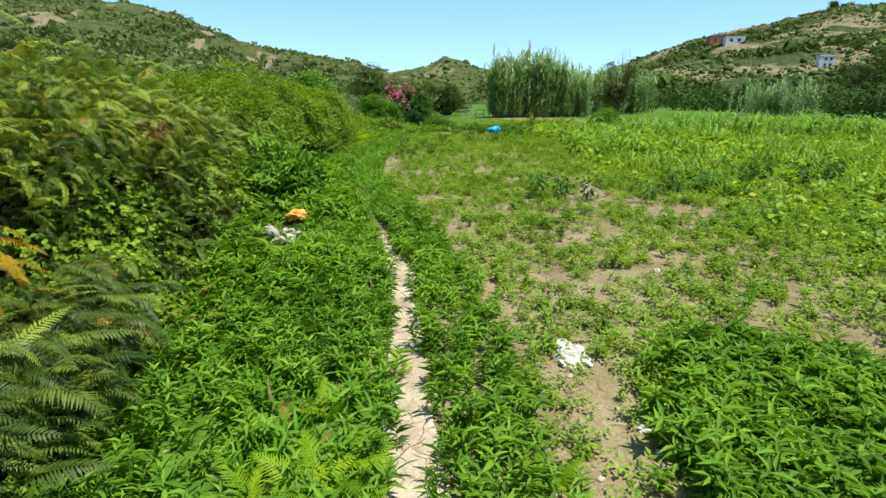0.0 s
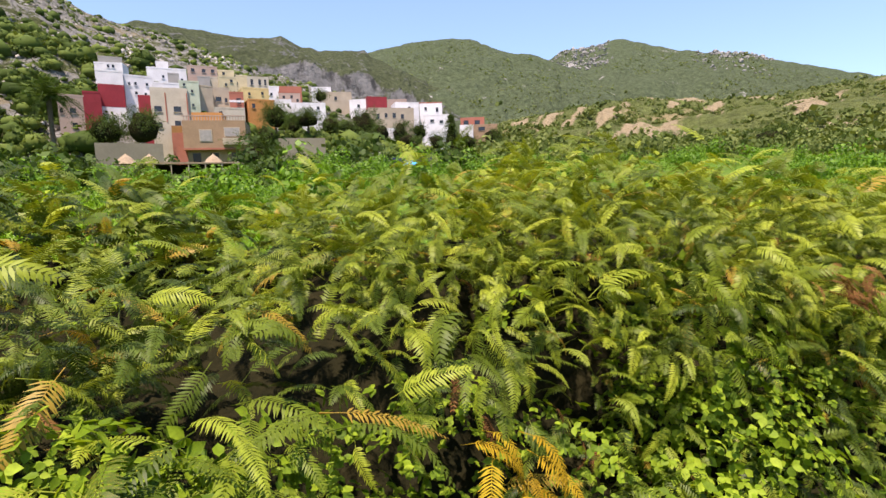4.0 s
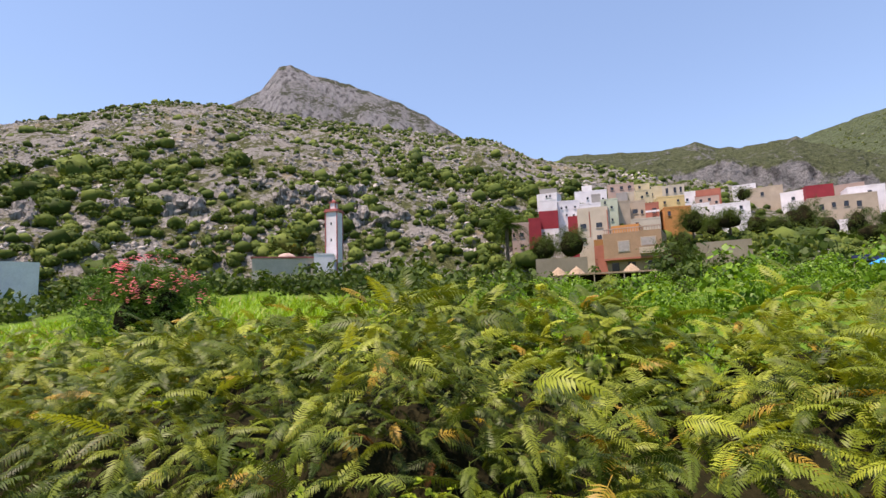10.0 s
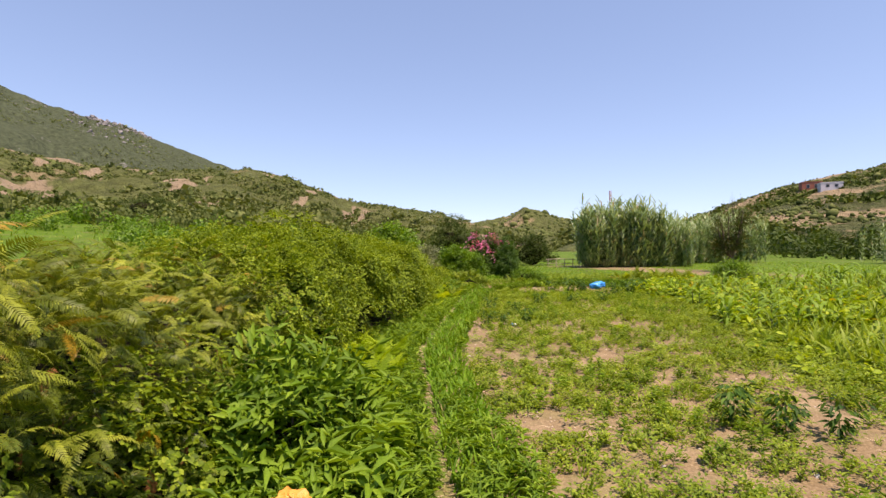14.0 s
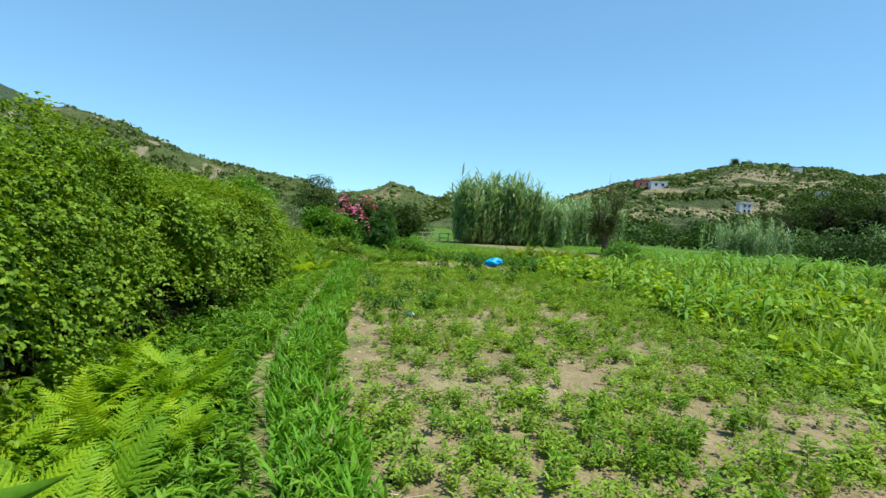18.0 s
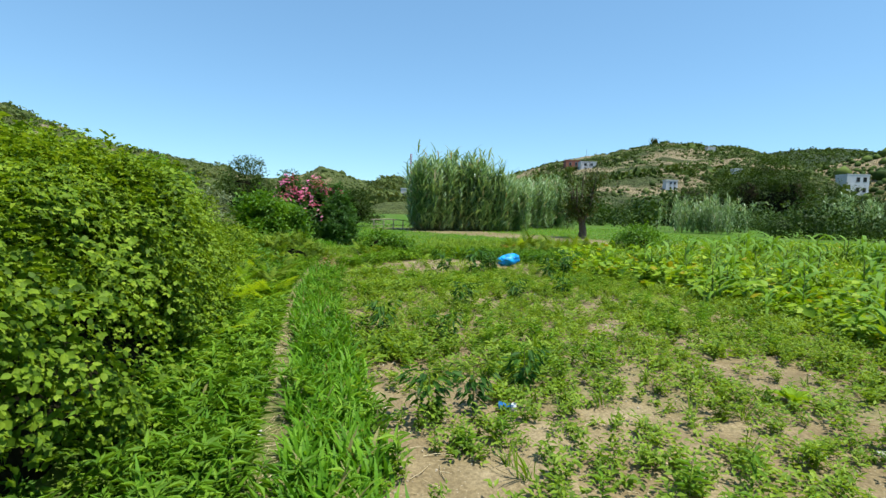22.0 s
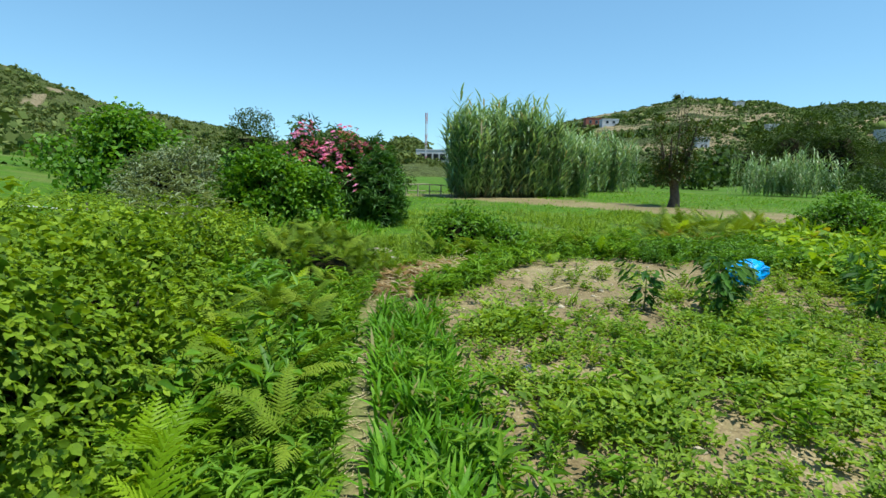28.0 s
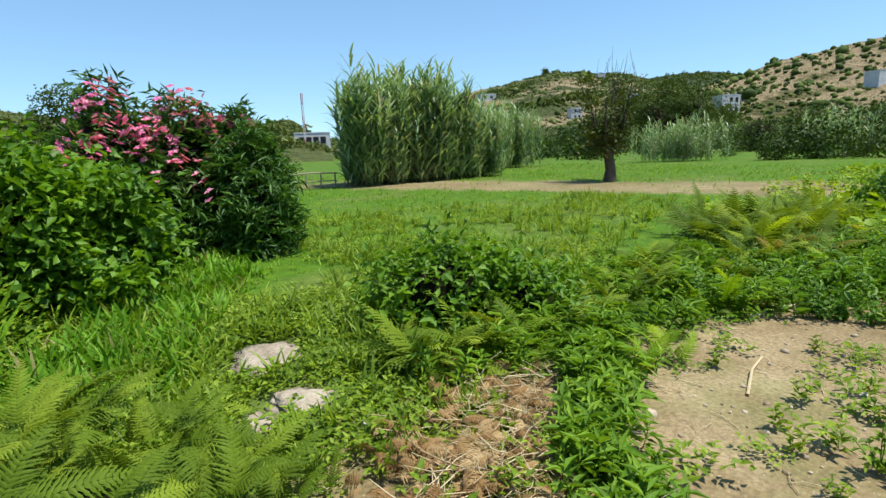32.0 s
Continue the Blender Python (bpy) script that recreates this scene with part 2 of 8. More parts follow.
M_FERN_YOUNG = leaf_mat("young_bracken", (0.15, 0.28, 0.008), (0.26, 0.41, 0.012), (0.40, 0.52, 0.02), 0.48, 0.5, 0.25, by="object")
M_FERN_DRY = leaf_mat("dry_bracken", (0.10, 0.042, 0.015), (0.19, 0.088, 0.03), (0.28, 0.145, 0.05), 0.2, 0.8, 0.1, by="frond")
M_FERN_OCHRE = leaf_mat("ochre_bracken", (0.15, 0.13, 0.02), (0.25, 0.20, 0.03), (0.34, 0.29, 0.06), 0.3, 0.7, 0.15, by="object")
M_FERN_WITHERED = leaf_mat("withered_bracken", (0.15, 0.078, 0.03), (0.31, 0.19, 0.08), (0.50, 0.37, 0.19), 0.2, 0.8, 0.1, by="object")
M_FERN_GOLD = leaf_mat("yellowed_bracken", (0.24, 0.15, 0.012), (0.38, 0.25, 0.016), (0.44, 0.36, 0.03), 0.3, 0.7, 0.1, by="frond")
M_BRAMBLE = leaf_mat("bramble_leaf", (0.055, 0.112, 0.006), (0.165, 0.268, 0.013), (0.31, 0.42, 0.032), 0.38, 0.6, 0.2)
M_WEED = leaf_mat("field_weed", (0.085, 0.16, 0.012), (0.185, 0.30, 0.02), (0.33, 0.44, 0.05), 0.4, 0.55, 0.25)
M_LANCE = leaf_mat("lance_leaf_weed", (0.065, 0.15, 0.01), (0.13, 0.26, 0.016), (0.23, 0.38, 0.03), 0.35, 0.6, 0.2)
M_GRASS = leaf_mat("grass_blade", (0.07, 0.18, 0.008), (0.125, 0.29, 0.014), (0.21, 0.40, 0.025), 0.4, 0.55, 0.22, (0.05, (0.33, 0.30, 0.12)))
M_LAWN = leaf_mat("short_grass", (0.085, 0.195, 0.006), (0.15, 0.315, 0.008), (0.26, 0.42, 0.02), 0.35, 0.5, 0.3, (0.05, (0.34, 0.30, 0.12)), 0.5)
M_SQUASH = leaf_mat("squash_leaf", (0.11, 0.215, 0.008), (0.235, 0.375, 0.013), (0.40, 0.52, 0.03), 0.38, 0.55, 0.25, (0.05, (0.40, 0.35, 0.02)))
M_CORN = leaf_mat("maize_leaf", (0.09, 0.19, 0.015), (0.16, 0.30, 0.025), (0.26, 0.40, 0.05), 0.35, 0.55, 0.25)
M_PEPPER = leaf_mat("pepper_leaf", (0.025, 0.08, 0.008), (0.045, 0.125, 0.012), (0.10, 0.21, 0.02), 0.3, 0.55, 0.2)
M_REED = leaf_mat("giant_reed_leaf", (0.10, 0.19, 0.075), (0.21, 0.335, 0.145), (0.42, 0.53, 0.31), 0.32, 0.42, 0.45, (0.03, (0.38, 0.33, 0.20)))
M_CULM = plain_mat("reed_culm", (0.07, 0.10, 0.03), (0.20, 0.21, 0.08), 0.6, 3.0, 0.0, island=0.8)
M_OLEANDER = leaf_mat("oleander_leaf", (0.03, 0.085, 0.014), (0.06, 0.155, 0.024), (0.12, 0.25, 0.04), 0.3, 0.5, 0.3)
M_PETAL = leaf_mat("oleander_petal", (0.66, 0.11, 0.36), (0.82, 0.26, 0.53), (0.90, 0.55, 0.73), 0.35, 0.6, 0.2)
M_SILVER = leaf_mat("silver_green_leaf", (0.10, 0.14, 0.06), (0.19, 0.24, 0.12), (0.32, 0.37, 0.22), 0.3, 0.5, 0.3)
M_FIG = leaf_mat("broad_leaf_shrub", (0.05, 0.13, 0.008), (0.105, 0.235, 0.014), (0.18, 0.34, 0.022), 0.38, 0.5, 0.3)
M_TREE = leaf_mat("orchard_tree_leaf", (0.03, 0.055, 0.008), (0.06, 0.10, 0.012), (0.11, 0.15, 0.022), 0.3, 0.5, 0.35, (0.1, (0.16, 0.10, 0.03)))
M_FARLEAF = leaf_mat("distant_tree_leaf", (0.022, 0.046, 0.008), (0.046, 0.088, 0.014), (0.09, 0.145, 0.026), 0.3, 0.6, 0.2, patch=0.08)
M_OLIVE = leaf_mat("olive_scrub_leaf", (0.055, 0.085, 0.02), (0.115, 0.155, 0.042), (0.20, 0.235, 0.075), 0.25, 0.7, 0.1, patch=0.06)
M_SCRUB = leaf_mat("dark_maquis_leaf", (0.03, 0.055, 0.010), (0.075, 0.118, 0.022), (0.15, 0.20, 0.042), 0.2, 0.7, 0.1, patch=0.15)
M_BARK = plain_mat("grey_bark", (0.05, 0.038, 0.028), (0.16, 0.125, 0.095), 0.9, 9.0, 0.8, 50.0)
M_STEM = plain_mat("green_stem", (0.07, 0.12, 0.02), (0.18, 0.20, 0.06), 0.6, 8.0, 0.0)
# near-black litter colour that stands in for shade inside thickets and crowns
M_SHADE_FILL = plain_mat("shade_fill", (0.008, 0.009, 0.004), (0.024, 0.021, 0.009), 0.95, 3.0, 0.8, 20.0, spec=0.05)
M_STONE = plain_mat("pale_limestone", (0.38, 0.36, 0.32), (0.72, 0.69, 0.63), 0.85, 8.0, 0.6, 45.0, obj_random=0.2)
M_CLOD = plain_mat("soil_clod", (0.22, 0.16, 0.10), (0.46, 0.39, 0.29), 0.95, 9.0, 0.4, 60.0, island=0.7)
M_ROCK = plain_mat("grey_limestone_outcrop", (0.15, 0.145, 0.125), (0.40, 0.38, 0.345), 0.9, 0.6, 0.8, 3.0, island=0.5)

# ---- geometry helpers ----
rng = np.random.default_rng(7)


def h2(ix, iy, seed):
    n = (ix.astype(np.int64) * 374761393 + iy.astype(np.int64) * 668265263 + seed * 974711) & 0x7FFFFFFF
    n = ((n ^ (n >> 13)) * 1274126177) & 0x7FFFFFFF
    return ((n ^ (n >> 16)) & 0xFFFF) / 65535.0


def vnoise(x, y, seed=0):
    x, y = np.asarray(x, float), np.asarray(y, float)
    ix, iy = np.floor(x), np.floor(y)
    fx, fy = x - ix, y - iy
    fx, fy = fx * fx * (3 - 2 * fx), fy * fy * (3 - 2 * fy)
    a, b = h2(ix, iy, seed), h2(ix + 1, iy, seed)
    c, d = h2(ix, iy + 1, seed), h2(ix + 1, iy + 1, seed)
    return (a * (1 - fx) + b * fx) * (1 - fy) + (c * (1 - fx) + d * fx) * fy


def fbm(x, y, octaves=4, seed=0, gain=0.5):
    s, a, t = 0.0, 1.0, 0.0
    for k in range(octaves):
        s = s + a * vnoise(np.asarray(x) * 2 ** k + 17 * k, np.asarray(y) * 2 ** k - 9 * k, seed + k)
        t += a
        a *= gain
    return s / t


def smooth(a, b, v):
    t = np.clip((np.asarray(v, float) - a) / (b - a), 0, 1)
    return t * t * (3 - 2 * t)


def ground_z(x, y):
    """Gentle rise along the field; the land climbs towards the village in the west."""
    x, y = np.asarray(x, float), np.asarray(y, float)
    r = np.hypot(x + 0.6, y - 1.4)
    west = smooth(0.1, 0.75, -x / np.maximum(r, 1.0))
    z = 0.43 * np.clip(y / 22.0, 0, 1) + west * np.clip(r - 14.0, 0, 76) * 0.092
    near = 1 - smooth(20, 60, r)
    return z + near * (0.05 * (fbm(x * 0.9, y * 0.9, 3, 5) - 0.5) + 0.03 * (fbm(x * 4.5, y * 4.5, 2, 9) - 0.5))


def gz(x, y):
    return float(ground_z(np.array([x]), np.array([y]))[0])


def make_mesh(name, verts, tris, mats, midx=None, flat=True):
    me = bpy.data.meshes.new(name)
    verts, tris = np.asarray(verts, np.float32), np.asarray(tris, np.int32)
    me.vertices.add(len(verts))
    me.vertices.foreach_set("co", verts.ravel())
    k = tris.shape[1]
    me.loops.add(tris.size)
    me.loops.foreach_set("vertex_index", tris.ravel())
    me.polygons.add(len(tris))
    me.polygons.foreach_set("loop_start", np.arange(0, tris.size, k, dtype=np.int32))
    for m in mats if isinstance(mats, (list, tuple)) else [mats]:
        me.materials.append(m)
    if midx is not None:
        me.polygons.foreach_set("material_index", np.asarray(midx, np.int32))
    me.polygons.foreach_set("use_smooth", np.full(len(tris), not flat))
    me.update(calc_edges=True)
    return me


def mats3(yaw, tilt=0.0, roll=0.0, scale=1.0):
    """Rotation about z, after one about x, after one about y; radians; arrays."""
    n = np.broadcast(np.asarray(yaw), np.asarray(tilt), np.asarray(roll), np.asarray(scale)).shape[0]
    yaw, tilt, roll, scale = (np.broadcast_to(np.asarray(v, float), n) for v in (yaw, tilt, roll, scale))
    cz, sz, cx, sx, cy, sy = np.cos(yaw), np.sin(yaw), np.cos(tilt), np.sin(tilt), np.cos(roll), np.sin(roll)
    o, l = np.zeros(n), np.ones(n)
    rz = np.stack([np.stack([cz, -sz, o], -1), np.stack([sz, cz, o], -1), np.stack([o, o, l], -1)], 1)
    rx = np.stack([np.stack([l, o, o], -1), np.stack([o, cx, -sx], -1), np.stack([o, sx, cx], -1)], 1)
    ry = np.stack([np.stack([cy, o, sy], -1), np.stack([o, l, o], -1), np.stack([-sy, o, cy], -1)], 1)
    return (rz @ rx @ ry) * scale[:, None, None]


class Bag:
    """Gathers many copies of small triangle templates into one mesh."""
    def __init__(self):
        self.v, self.f, self.t, self.n = [], [], [], 0

    def add(self, tpl, m, p):
        tv, tf = tpl
        n = len(p)
        if not n:
            return
        v = np.einsum("nij,kj->nki", m, tv) + np.asarray(p)[:, None, :]
        f = tf[None] + (np.arange(n) * len(tv))[:, None, None] + self.n
        self.v.append(v.reshape(-1, 3))
        self.f.append(f.reshape(-1, 3))
        self.t.append(np.repeat(rng.random(n), len(tv)))
        self.n += n * len(tv)

    def mesh(self, name, mat, flat=False):
        me = make_mesh(name, np.concatenate(self.v), np.concatenate(self.f), mat, flat=flat)
        me.attributes.new("tone", "FLOAT", "POINT").data.foreach_set("value", np.concatenate(self.t).astype(np.float32))
        return me

    def make(self, name, mat, label="", category="", kind="stuff", parent=None, flat=False):
        ob = new(name, self.mesh(name, mat, flat))
        if parent is not None:
            ob.parent = parent
            return ob
        return tagged(ob, label, category, "", kind)


def tpl_join(parts):
    v, f, n = [], [], 0
    for a, b in parts:
        v.append(a)
        f.append(b + n)
        n += len(a)
    return np.concatenate(v), np.concatenate(f)


def place(tpl, yaw=0.0, tilt=0.0, roll=0.0, scale=1.0, at=(0, 0, 0)):
    m = mats3(np.array([yaw]), tilt, roll, scale)[0]
    return tpl[0] @ m.T + np.array(at), tpl[1]


def leaf(length, width, fold=0.15, droop=0.15, tip=0.5):
    """A pointed blade along +y, folded at the midrib and drooping to its tip: six triangles."""
    v = np.array([[0, 0, 0], [width * 0.42, length * 0.28, fold * width], [0, length * 0.3, -0.0], [-width * 0.42, length * 0.28, fold * width],
                  [width * 0.4, length * 0.62, fold * width - droop * length * tip * 0.5], [0, length * 0.65, -droop * length * 0.4], [-width * 0.4, length * 0.62, fold * width - droop * length * tip * 0.5],
                  [0, length, -droop * length]], float)
    f = np.array([[0, 1, 2], [0, 2, 3], [1, 4, 5], [1, 5, 2], [2, 5, 6], [2, 6, 3], [4, 7, 5], [5, 7, 6]])
    return v, f


def leaf4(length, width, droop=0.15, fold=0.2):
    """An oval leaf folded at the midrib: four triangles."""
    a, b, z = width * 0.38, width * 0.47, -droop * length
    v = np.array([[0, 0, 0], [a, length * 0.22, fold * a], [b, length * 0.56, fold * b + z * 0.4], [0, length, z], [-b, length * 0.56, fold * b + z * 0.4], [-a, length * 0.22, fold * a]], float)
    return v, np.array([[0, 1, 2], [0, 2, 3], [0, 3, 4], [0, 4, 5]])


def leaf2(length, width, droop=0.15, fold=0.25):
    """A very small leaf: two triangles folded at the midrib."""
    v = np.array([[0, 0, 0], [width * 0.5, length * 0.42, fold * width], [0, length, -droop * length], [-width * 0.5, length * 0.42, fold * width]], float)
    return v, np.array([[0, 1, 2], [0, 2, 3]])


def blade(length, width, bend, segs=3):
    """A grass or reed blade rising along +z and bending over to +y."""
    t = np.linspace(0, 1, segs + 1)
    ang = bend * t
    dy, dz = np.sin(ang), np.cos(ang)
    y = np.concatenate([[0], np.cumsum((dy[1:] + dy[:-1]) / 2)]) * length / segs
    z = np.concatenate([[0], np.cumsum((dz[1:] + dz[:-1]) / 2)]) * length / segs
    w = width * np.sqrt(np.clip(1 - t ** 1.6, 0, 1)) * (0.6 + 0.4 * np.minimum(1, t * 4)) / 2
    v, f = [], []
    for i in range(segs):
        v += [[-w[i], y[i], z[i]], [w[i], y[i], z[i]]]
    v.append([0, y[-1], z[-1]])
    for i in range(segs - 1):
        a = 2 * i
        f += [[a, a + 1, a + 3], [a, a + 3, a + 2]]
    f.append([2 * segs - 2, 2 * segs - 1, 2 * segs])
    return np.array(v, float), np.array(f)


def tube(pts, radii, sides=4):
    """A tapered tube through points."""
    pts = np.asarray(pts, float)
    v, f = [], []
    for i, p in enumerate(pts):
        d = pts[min(i + 1, len(pts) - 1)] - pts[max(i - 1, 0)]
        d = d / (np.linalg.norm(d) + 1e-9)
        a = np.cross(d, [0.31, 0.95, 0.05])
        a /= np.linalg.norm(a) + 1e-9
        b = np.cross(d, a)
        for k in range(sides):
            w = 2 * math.pi * k / sides
            v.append(p + radii[i] * (math.cos(w) * a + math.sin(w) * b))
    for i in range(len(pts) - 1):
        for k in range(sides):
            q, r = i * sides + k, i * sides + (k + 1) % sides
            f += [[q, r, r + sides], [q, r + sides, q + sides]]
    return np.array(v), np.array(f)


def fine_frond(pairs, arch=1.0, seed=0, hang=(0.1, 0.5), wide=0.35, reach=0.24):
    """A bracken frond one metre long along +y, arching over: close pairs of narrow drooping pinnae."""
    rs = np.random.default_rng(seed)
    t = np.linspace(0, 1, 9)
    ang = -arch * (t - 0.25)
    y = np.concatenate([[0], np.cumsum(np.cos((ang[1:] + ang[:-1]) / 2))]) / 8
    z = np.concatenate([[0], np.cumsum(np.sin((ang[1:] + ang[:-1]) / 2))]) / 8
    parts = [tube(np.stack([0 * y, y, z], 1)[::2], np.linspace(0.006, 0.001, 5), 3)]
    for i in range(pairs):
        s = 0.2 + 0.79 * i / pairs
        py, pz, a = np.interp(s, t, y), np.interp(s, t, z), np.interp(s, t, ang)
        n = np.array([0, -math.sin(a), math.cos(a)])
        for side in (-1, 1):
            L = (reach * (1 - s) ** 0.7 * min(1.0, 0.6 + 1.3 * (s - 0.2)) + 0.015) * rs.uniform(0.85, 1.1)
            fwd = 0.35 + 0.45 * s + rs.uniform(-0.1, 0.1)
            dr = rs.uniform(*hang)
            d = np.array([side * math.cos(fwd), math.sin(fwd) * math.cos(a), math.sin(fwd) * math.sin(a)])
            c = np.cross(n, d)
            w = min(0.79 / pairs * wide, 0.22 * L)
            o = np.array([0, py, pz])
            m = o + d * 0.45 * L - n * dr * 0.15 * L
            v = np.array([o + c * w * 0.4, o - c * w * 0.4, m - c * w + n * 0.1 * w, m + c * w + n * 0.1 * w, o + d * L - n * dr * L])
            parts.append((v, np.array([[0, 1, 2], [0, 2, 3], [3, 2, 4]])))
    return tpl_join(parts)


def lobed_frond(pairs, arch=1.0, seed=0, hang=(0.05, 0.3), reach=0.36, lobes=3):
    """A broad bracken frond one metre long along +y: each pinna a tapering blade with scalloped edges."""
    rs = np.random.default_rng(seed)
    t = np.linspace(0, 1, 9)
    ang = -arch * (t - 0.25)
    y = np.concatenate([[0], np.cumsum(np.cos((ang[1:] + ang[:-1]) / 2))]) / 8
    z = np.concatenate([[0], np.cumsum(np.sin((ang[1:] + ang[:-1]) / 2))]) / 8
    parts = [tube(np.stack([0 * y, y, z], 1)[::2], np.linspace(0.007, 0.001, 5), 3)]
    u = np.linspace(0, 1, 2 * lobes + 1)
    for i in range(pairs):
        s = 0.16 + 0.83 * i / pairs
        py, pz, a = np.interp(s, t, y), np.interp(s, t, z), np.interp(s, t, ang)
        n = np.array([0, -math.sin(a), math.cos(a)])
        for side in (-1, 1):
            L = (reach * (1 - s) ** 0.8 * min(1.0, 0.65 + 1.4 * (s - 0.16)) + 0.015) * rs.uniform(0.88, 1.08)
            fwd = 0.35 + 0.45 * s + rs.uniform(-0.08, 0.08)
            dr = rs.uniform(*hang)
            d = np.array([side * math.cos(fwd), math.sin(fwd) * math.cos(a), math.sin(fwd) * math.sin(a)])
            c = np.cross(n, d)
            w = min(0.83 / pairs * 0.46, 0.2 * L)
            o = np.array([0, py, pz])
            wid = w * (1 - u) ** 0.55 * np.where(np.arange(len(u)) % 2 == 1, 1.1, 0.62)
            mid = o + d * (u * L)[:, None] - n * (dr * L * u ** 2)[:, None]
            v = np.concatenate([mid[:-1] + c * wid[:-1, None] - n * 0.25 * wid[:-1, None], mid[:-1] - c * wid[:-1, None] - n * 0.25 * wid[:-1, None], mid])
            k, f = len(u) - 1, []
            for j in range(k - 1):
                m0, m1 = 2 * k + j, 2 * k + j + 1
                f += [[j, m0, m1], [j, m1, j + 1], [m0, k + j, k + j + 1], [m0, k + j + 1, m1]]
            f += [[k - 1, 3 * k - 1, 3 * k], [3 * k - 1, 2 * k - 1, 3 * k]]
            parts.append((v, np.array(f)))
    return tpl_join(parts)


def blob(seed, rough=0.35, sub=2, squash=0.8):
    """A lumpy closed clump for far crowns, scrub, stones and clods."""
    bm = bmesh.new()
    bmesh.ops.create_icosphere(bm, subdivisions=sub, radius=1.0)
    off = Vector((seed * 7.13, seed * 3.7, 0))
    for v in bm.verts:
        k = 1 + rough * (noise.noise(v.co * 1.3 + off) + 0.6 * noise.noise(v.co * 3.1 + off))
        v.co *= k
        v.co.z *= squash
    v = np.array([v.co[:] for v in bm.verts])
    f = np.array([[w.index for w in q.verts] for q in bm.faces])
    bm.free()
    return v, f


def part(name, tpl_or_bm, material, parent, label=""):
    """One mesh object under a thing or a part."""
    if isinstance(tpl_or_bm, tuple):
        boxy = len(tpl_or_bm[0]) * 12 == len(tpl_or_bm[1]) * 8
        me = make_mesh(name, tpl_or_bm[0], tpl_or_bm[1], material, flat=boxy)
    elif isinstance(tpl_or_bm, bpy.types.Mesh):
        me = tpl_or_bm
    else:
        me = bpy.data.meshes.new(name)
        tpl_or_bm.to_mesh(me)
        tpl_or_bm.free()
        me.materials.append(material)
    ob = new(name, me)
    ob.parent = parent
    if label:
        ob["label"] = label
    return ob


def box_tpl(x0, x1, y0, y1, z0, z1, bevel=0.0):
    v = np.array([[x, y, z] for z in (z0, z1) for y in (y0, y1) for x in (x0, x1)], float)
    q = [[0, 2, 3, 1], [4, 5, 7, 6], [0, 1, 5, 4], [2, 6, 7, 3], [0, 4, 6, 2], [1, 3, 7, 5]]
    f = np.array([t for a, b, c, d in q for t in ([a, b, c], [a, c, d])])
    return v, f


def pick(n, x0, x1, y0, y1, density=None):
    """n random places in a rectangle, thinned by a density between 0 and 1."""
    x, y = rng.uniform(x0, x1, n), rng.uniform(y0, y1, n)
    if density is not None:
        k = rng.random(n) < density(x, y)
        x, y = x[k], y[k]
    return x, y


def on_ground(x, y, dz=0.0):
    return np.stack([x, y, ground_z(x, y) + dz], 1)


# ---- the plan ----
PATH_Y = [-3.0, 0.0, 2.0, 4.7, 8.0, 10.9, 13.0, 18.0, 20.1, 22.5, 26.0]
PATH_X = [0.0, -0.1, -0.15, -0.42, -1.25, -1.97, -2.1, -2.2, -2.02, -1.6, -0.8]


def path_x(y):
    return np.interp(y, PATH_Y, PATH_X)


def edge_x(y):
    """Foot of the thicket on the west side of the path."""
    return np.interp(y, [-8, -1, 0.6, 3, 5, 8, 10, 12, 14.5, 18, 24, 27], [-1.0, -1.25, -1.75, -2.2, -2.2, -2.6, -3.1, -2.98, -2.86, -3.03, -3.4, -3.8])


def crop_x(y):
    """Where the weedy plot ends and the squash and maize begin."""
    return np.interp(y, [0, 3, 6, 9, 11, 14, 17, 19, 20.5, 24], [4.2, 4.0, 4.2, 4.2, 2.7, 3.5, 4.3, 3.2, 2.9, 4.5])


def polar(az, r, ox=-0.6, oy=1.4):
    a = np.radians(az)
    return ox - np.sin(a) * r, oy + np.cos(a) * r


def grass_cover(x, y):
    """Share of turf on the ground: none on the dug plot and the ploughed strip under the tree."""
    plot = smooth(-0.3, 0.3, x - path_x(y)) * (1 - smooth(-0.2, 0.8, x - crop_x(y))) * (1 - smooth(22.6, 23.1, y - 0.04 * x)) * smooth(-6, -4, y)
    u = x + 0.55 * (y - 32) + 1.2 * (fbm(x * 0.5, y * 0.5, 2, 5) - 0.5)
    strip_ = 0.9 * smooth(7.2, 7.9, u) * (1 - smooth(12.4, 13.2, u)) * smooth(25.5, 27.5, y) * (1 - smooth(44, 46, y))
    groove = np.exp(-((x - path_x(y)) / 0.07) ** 2) * (1 - smooth(22, 24, y)) * smooth(0.25, 0.5, fbm(x * 3, y * 3, 2, 8))
    return np.clip(1 - np.maximum(np.maximum(plot, strip_), groove), 0, 1)


# ---- ground: one sheet to the horizon ----
def spread(lo, hi, step, far):
    inner = np.arange(lo, hi + step / 2, step)
    g, s, out = step, 0.0, []
    while s < far:
        g *= 1.17
        s += g
        out.append(s)
    out = np.array(out)
    return np.concatenate([lo - out[::-1], inner, hi + out])


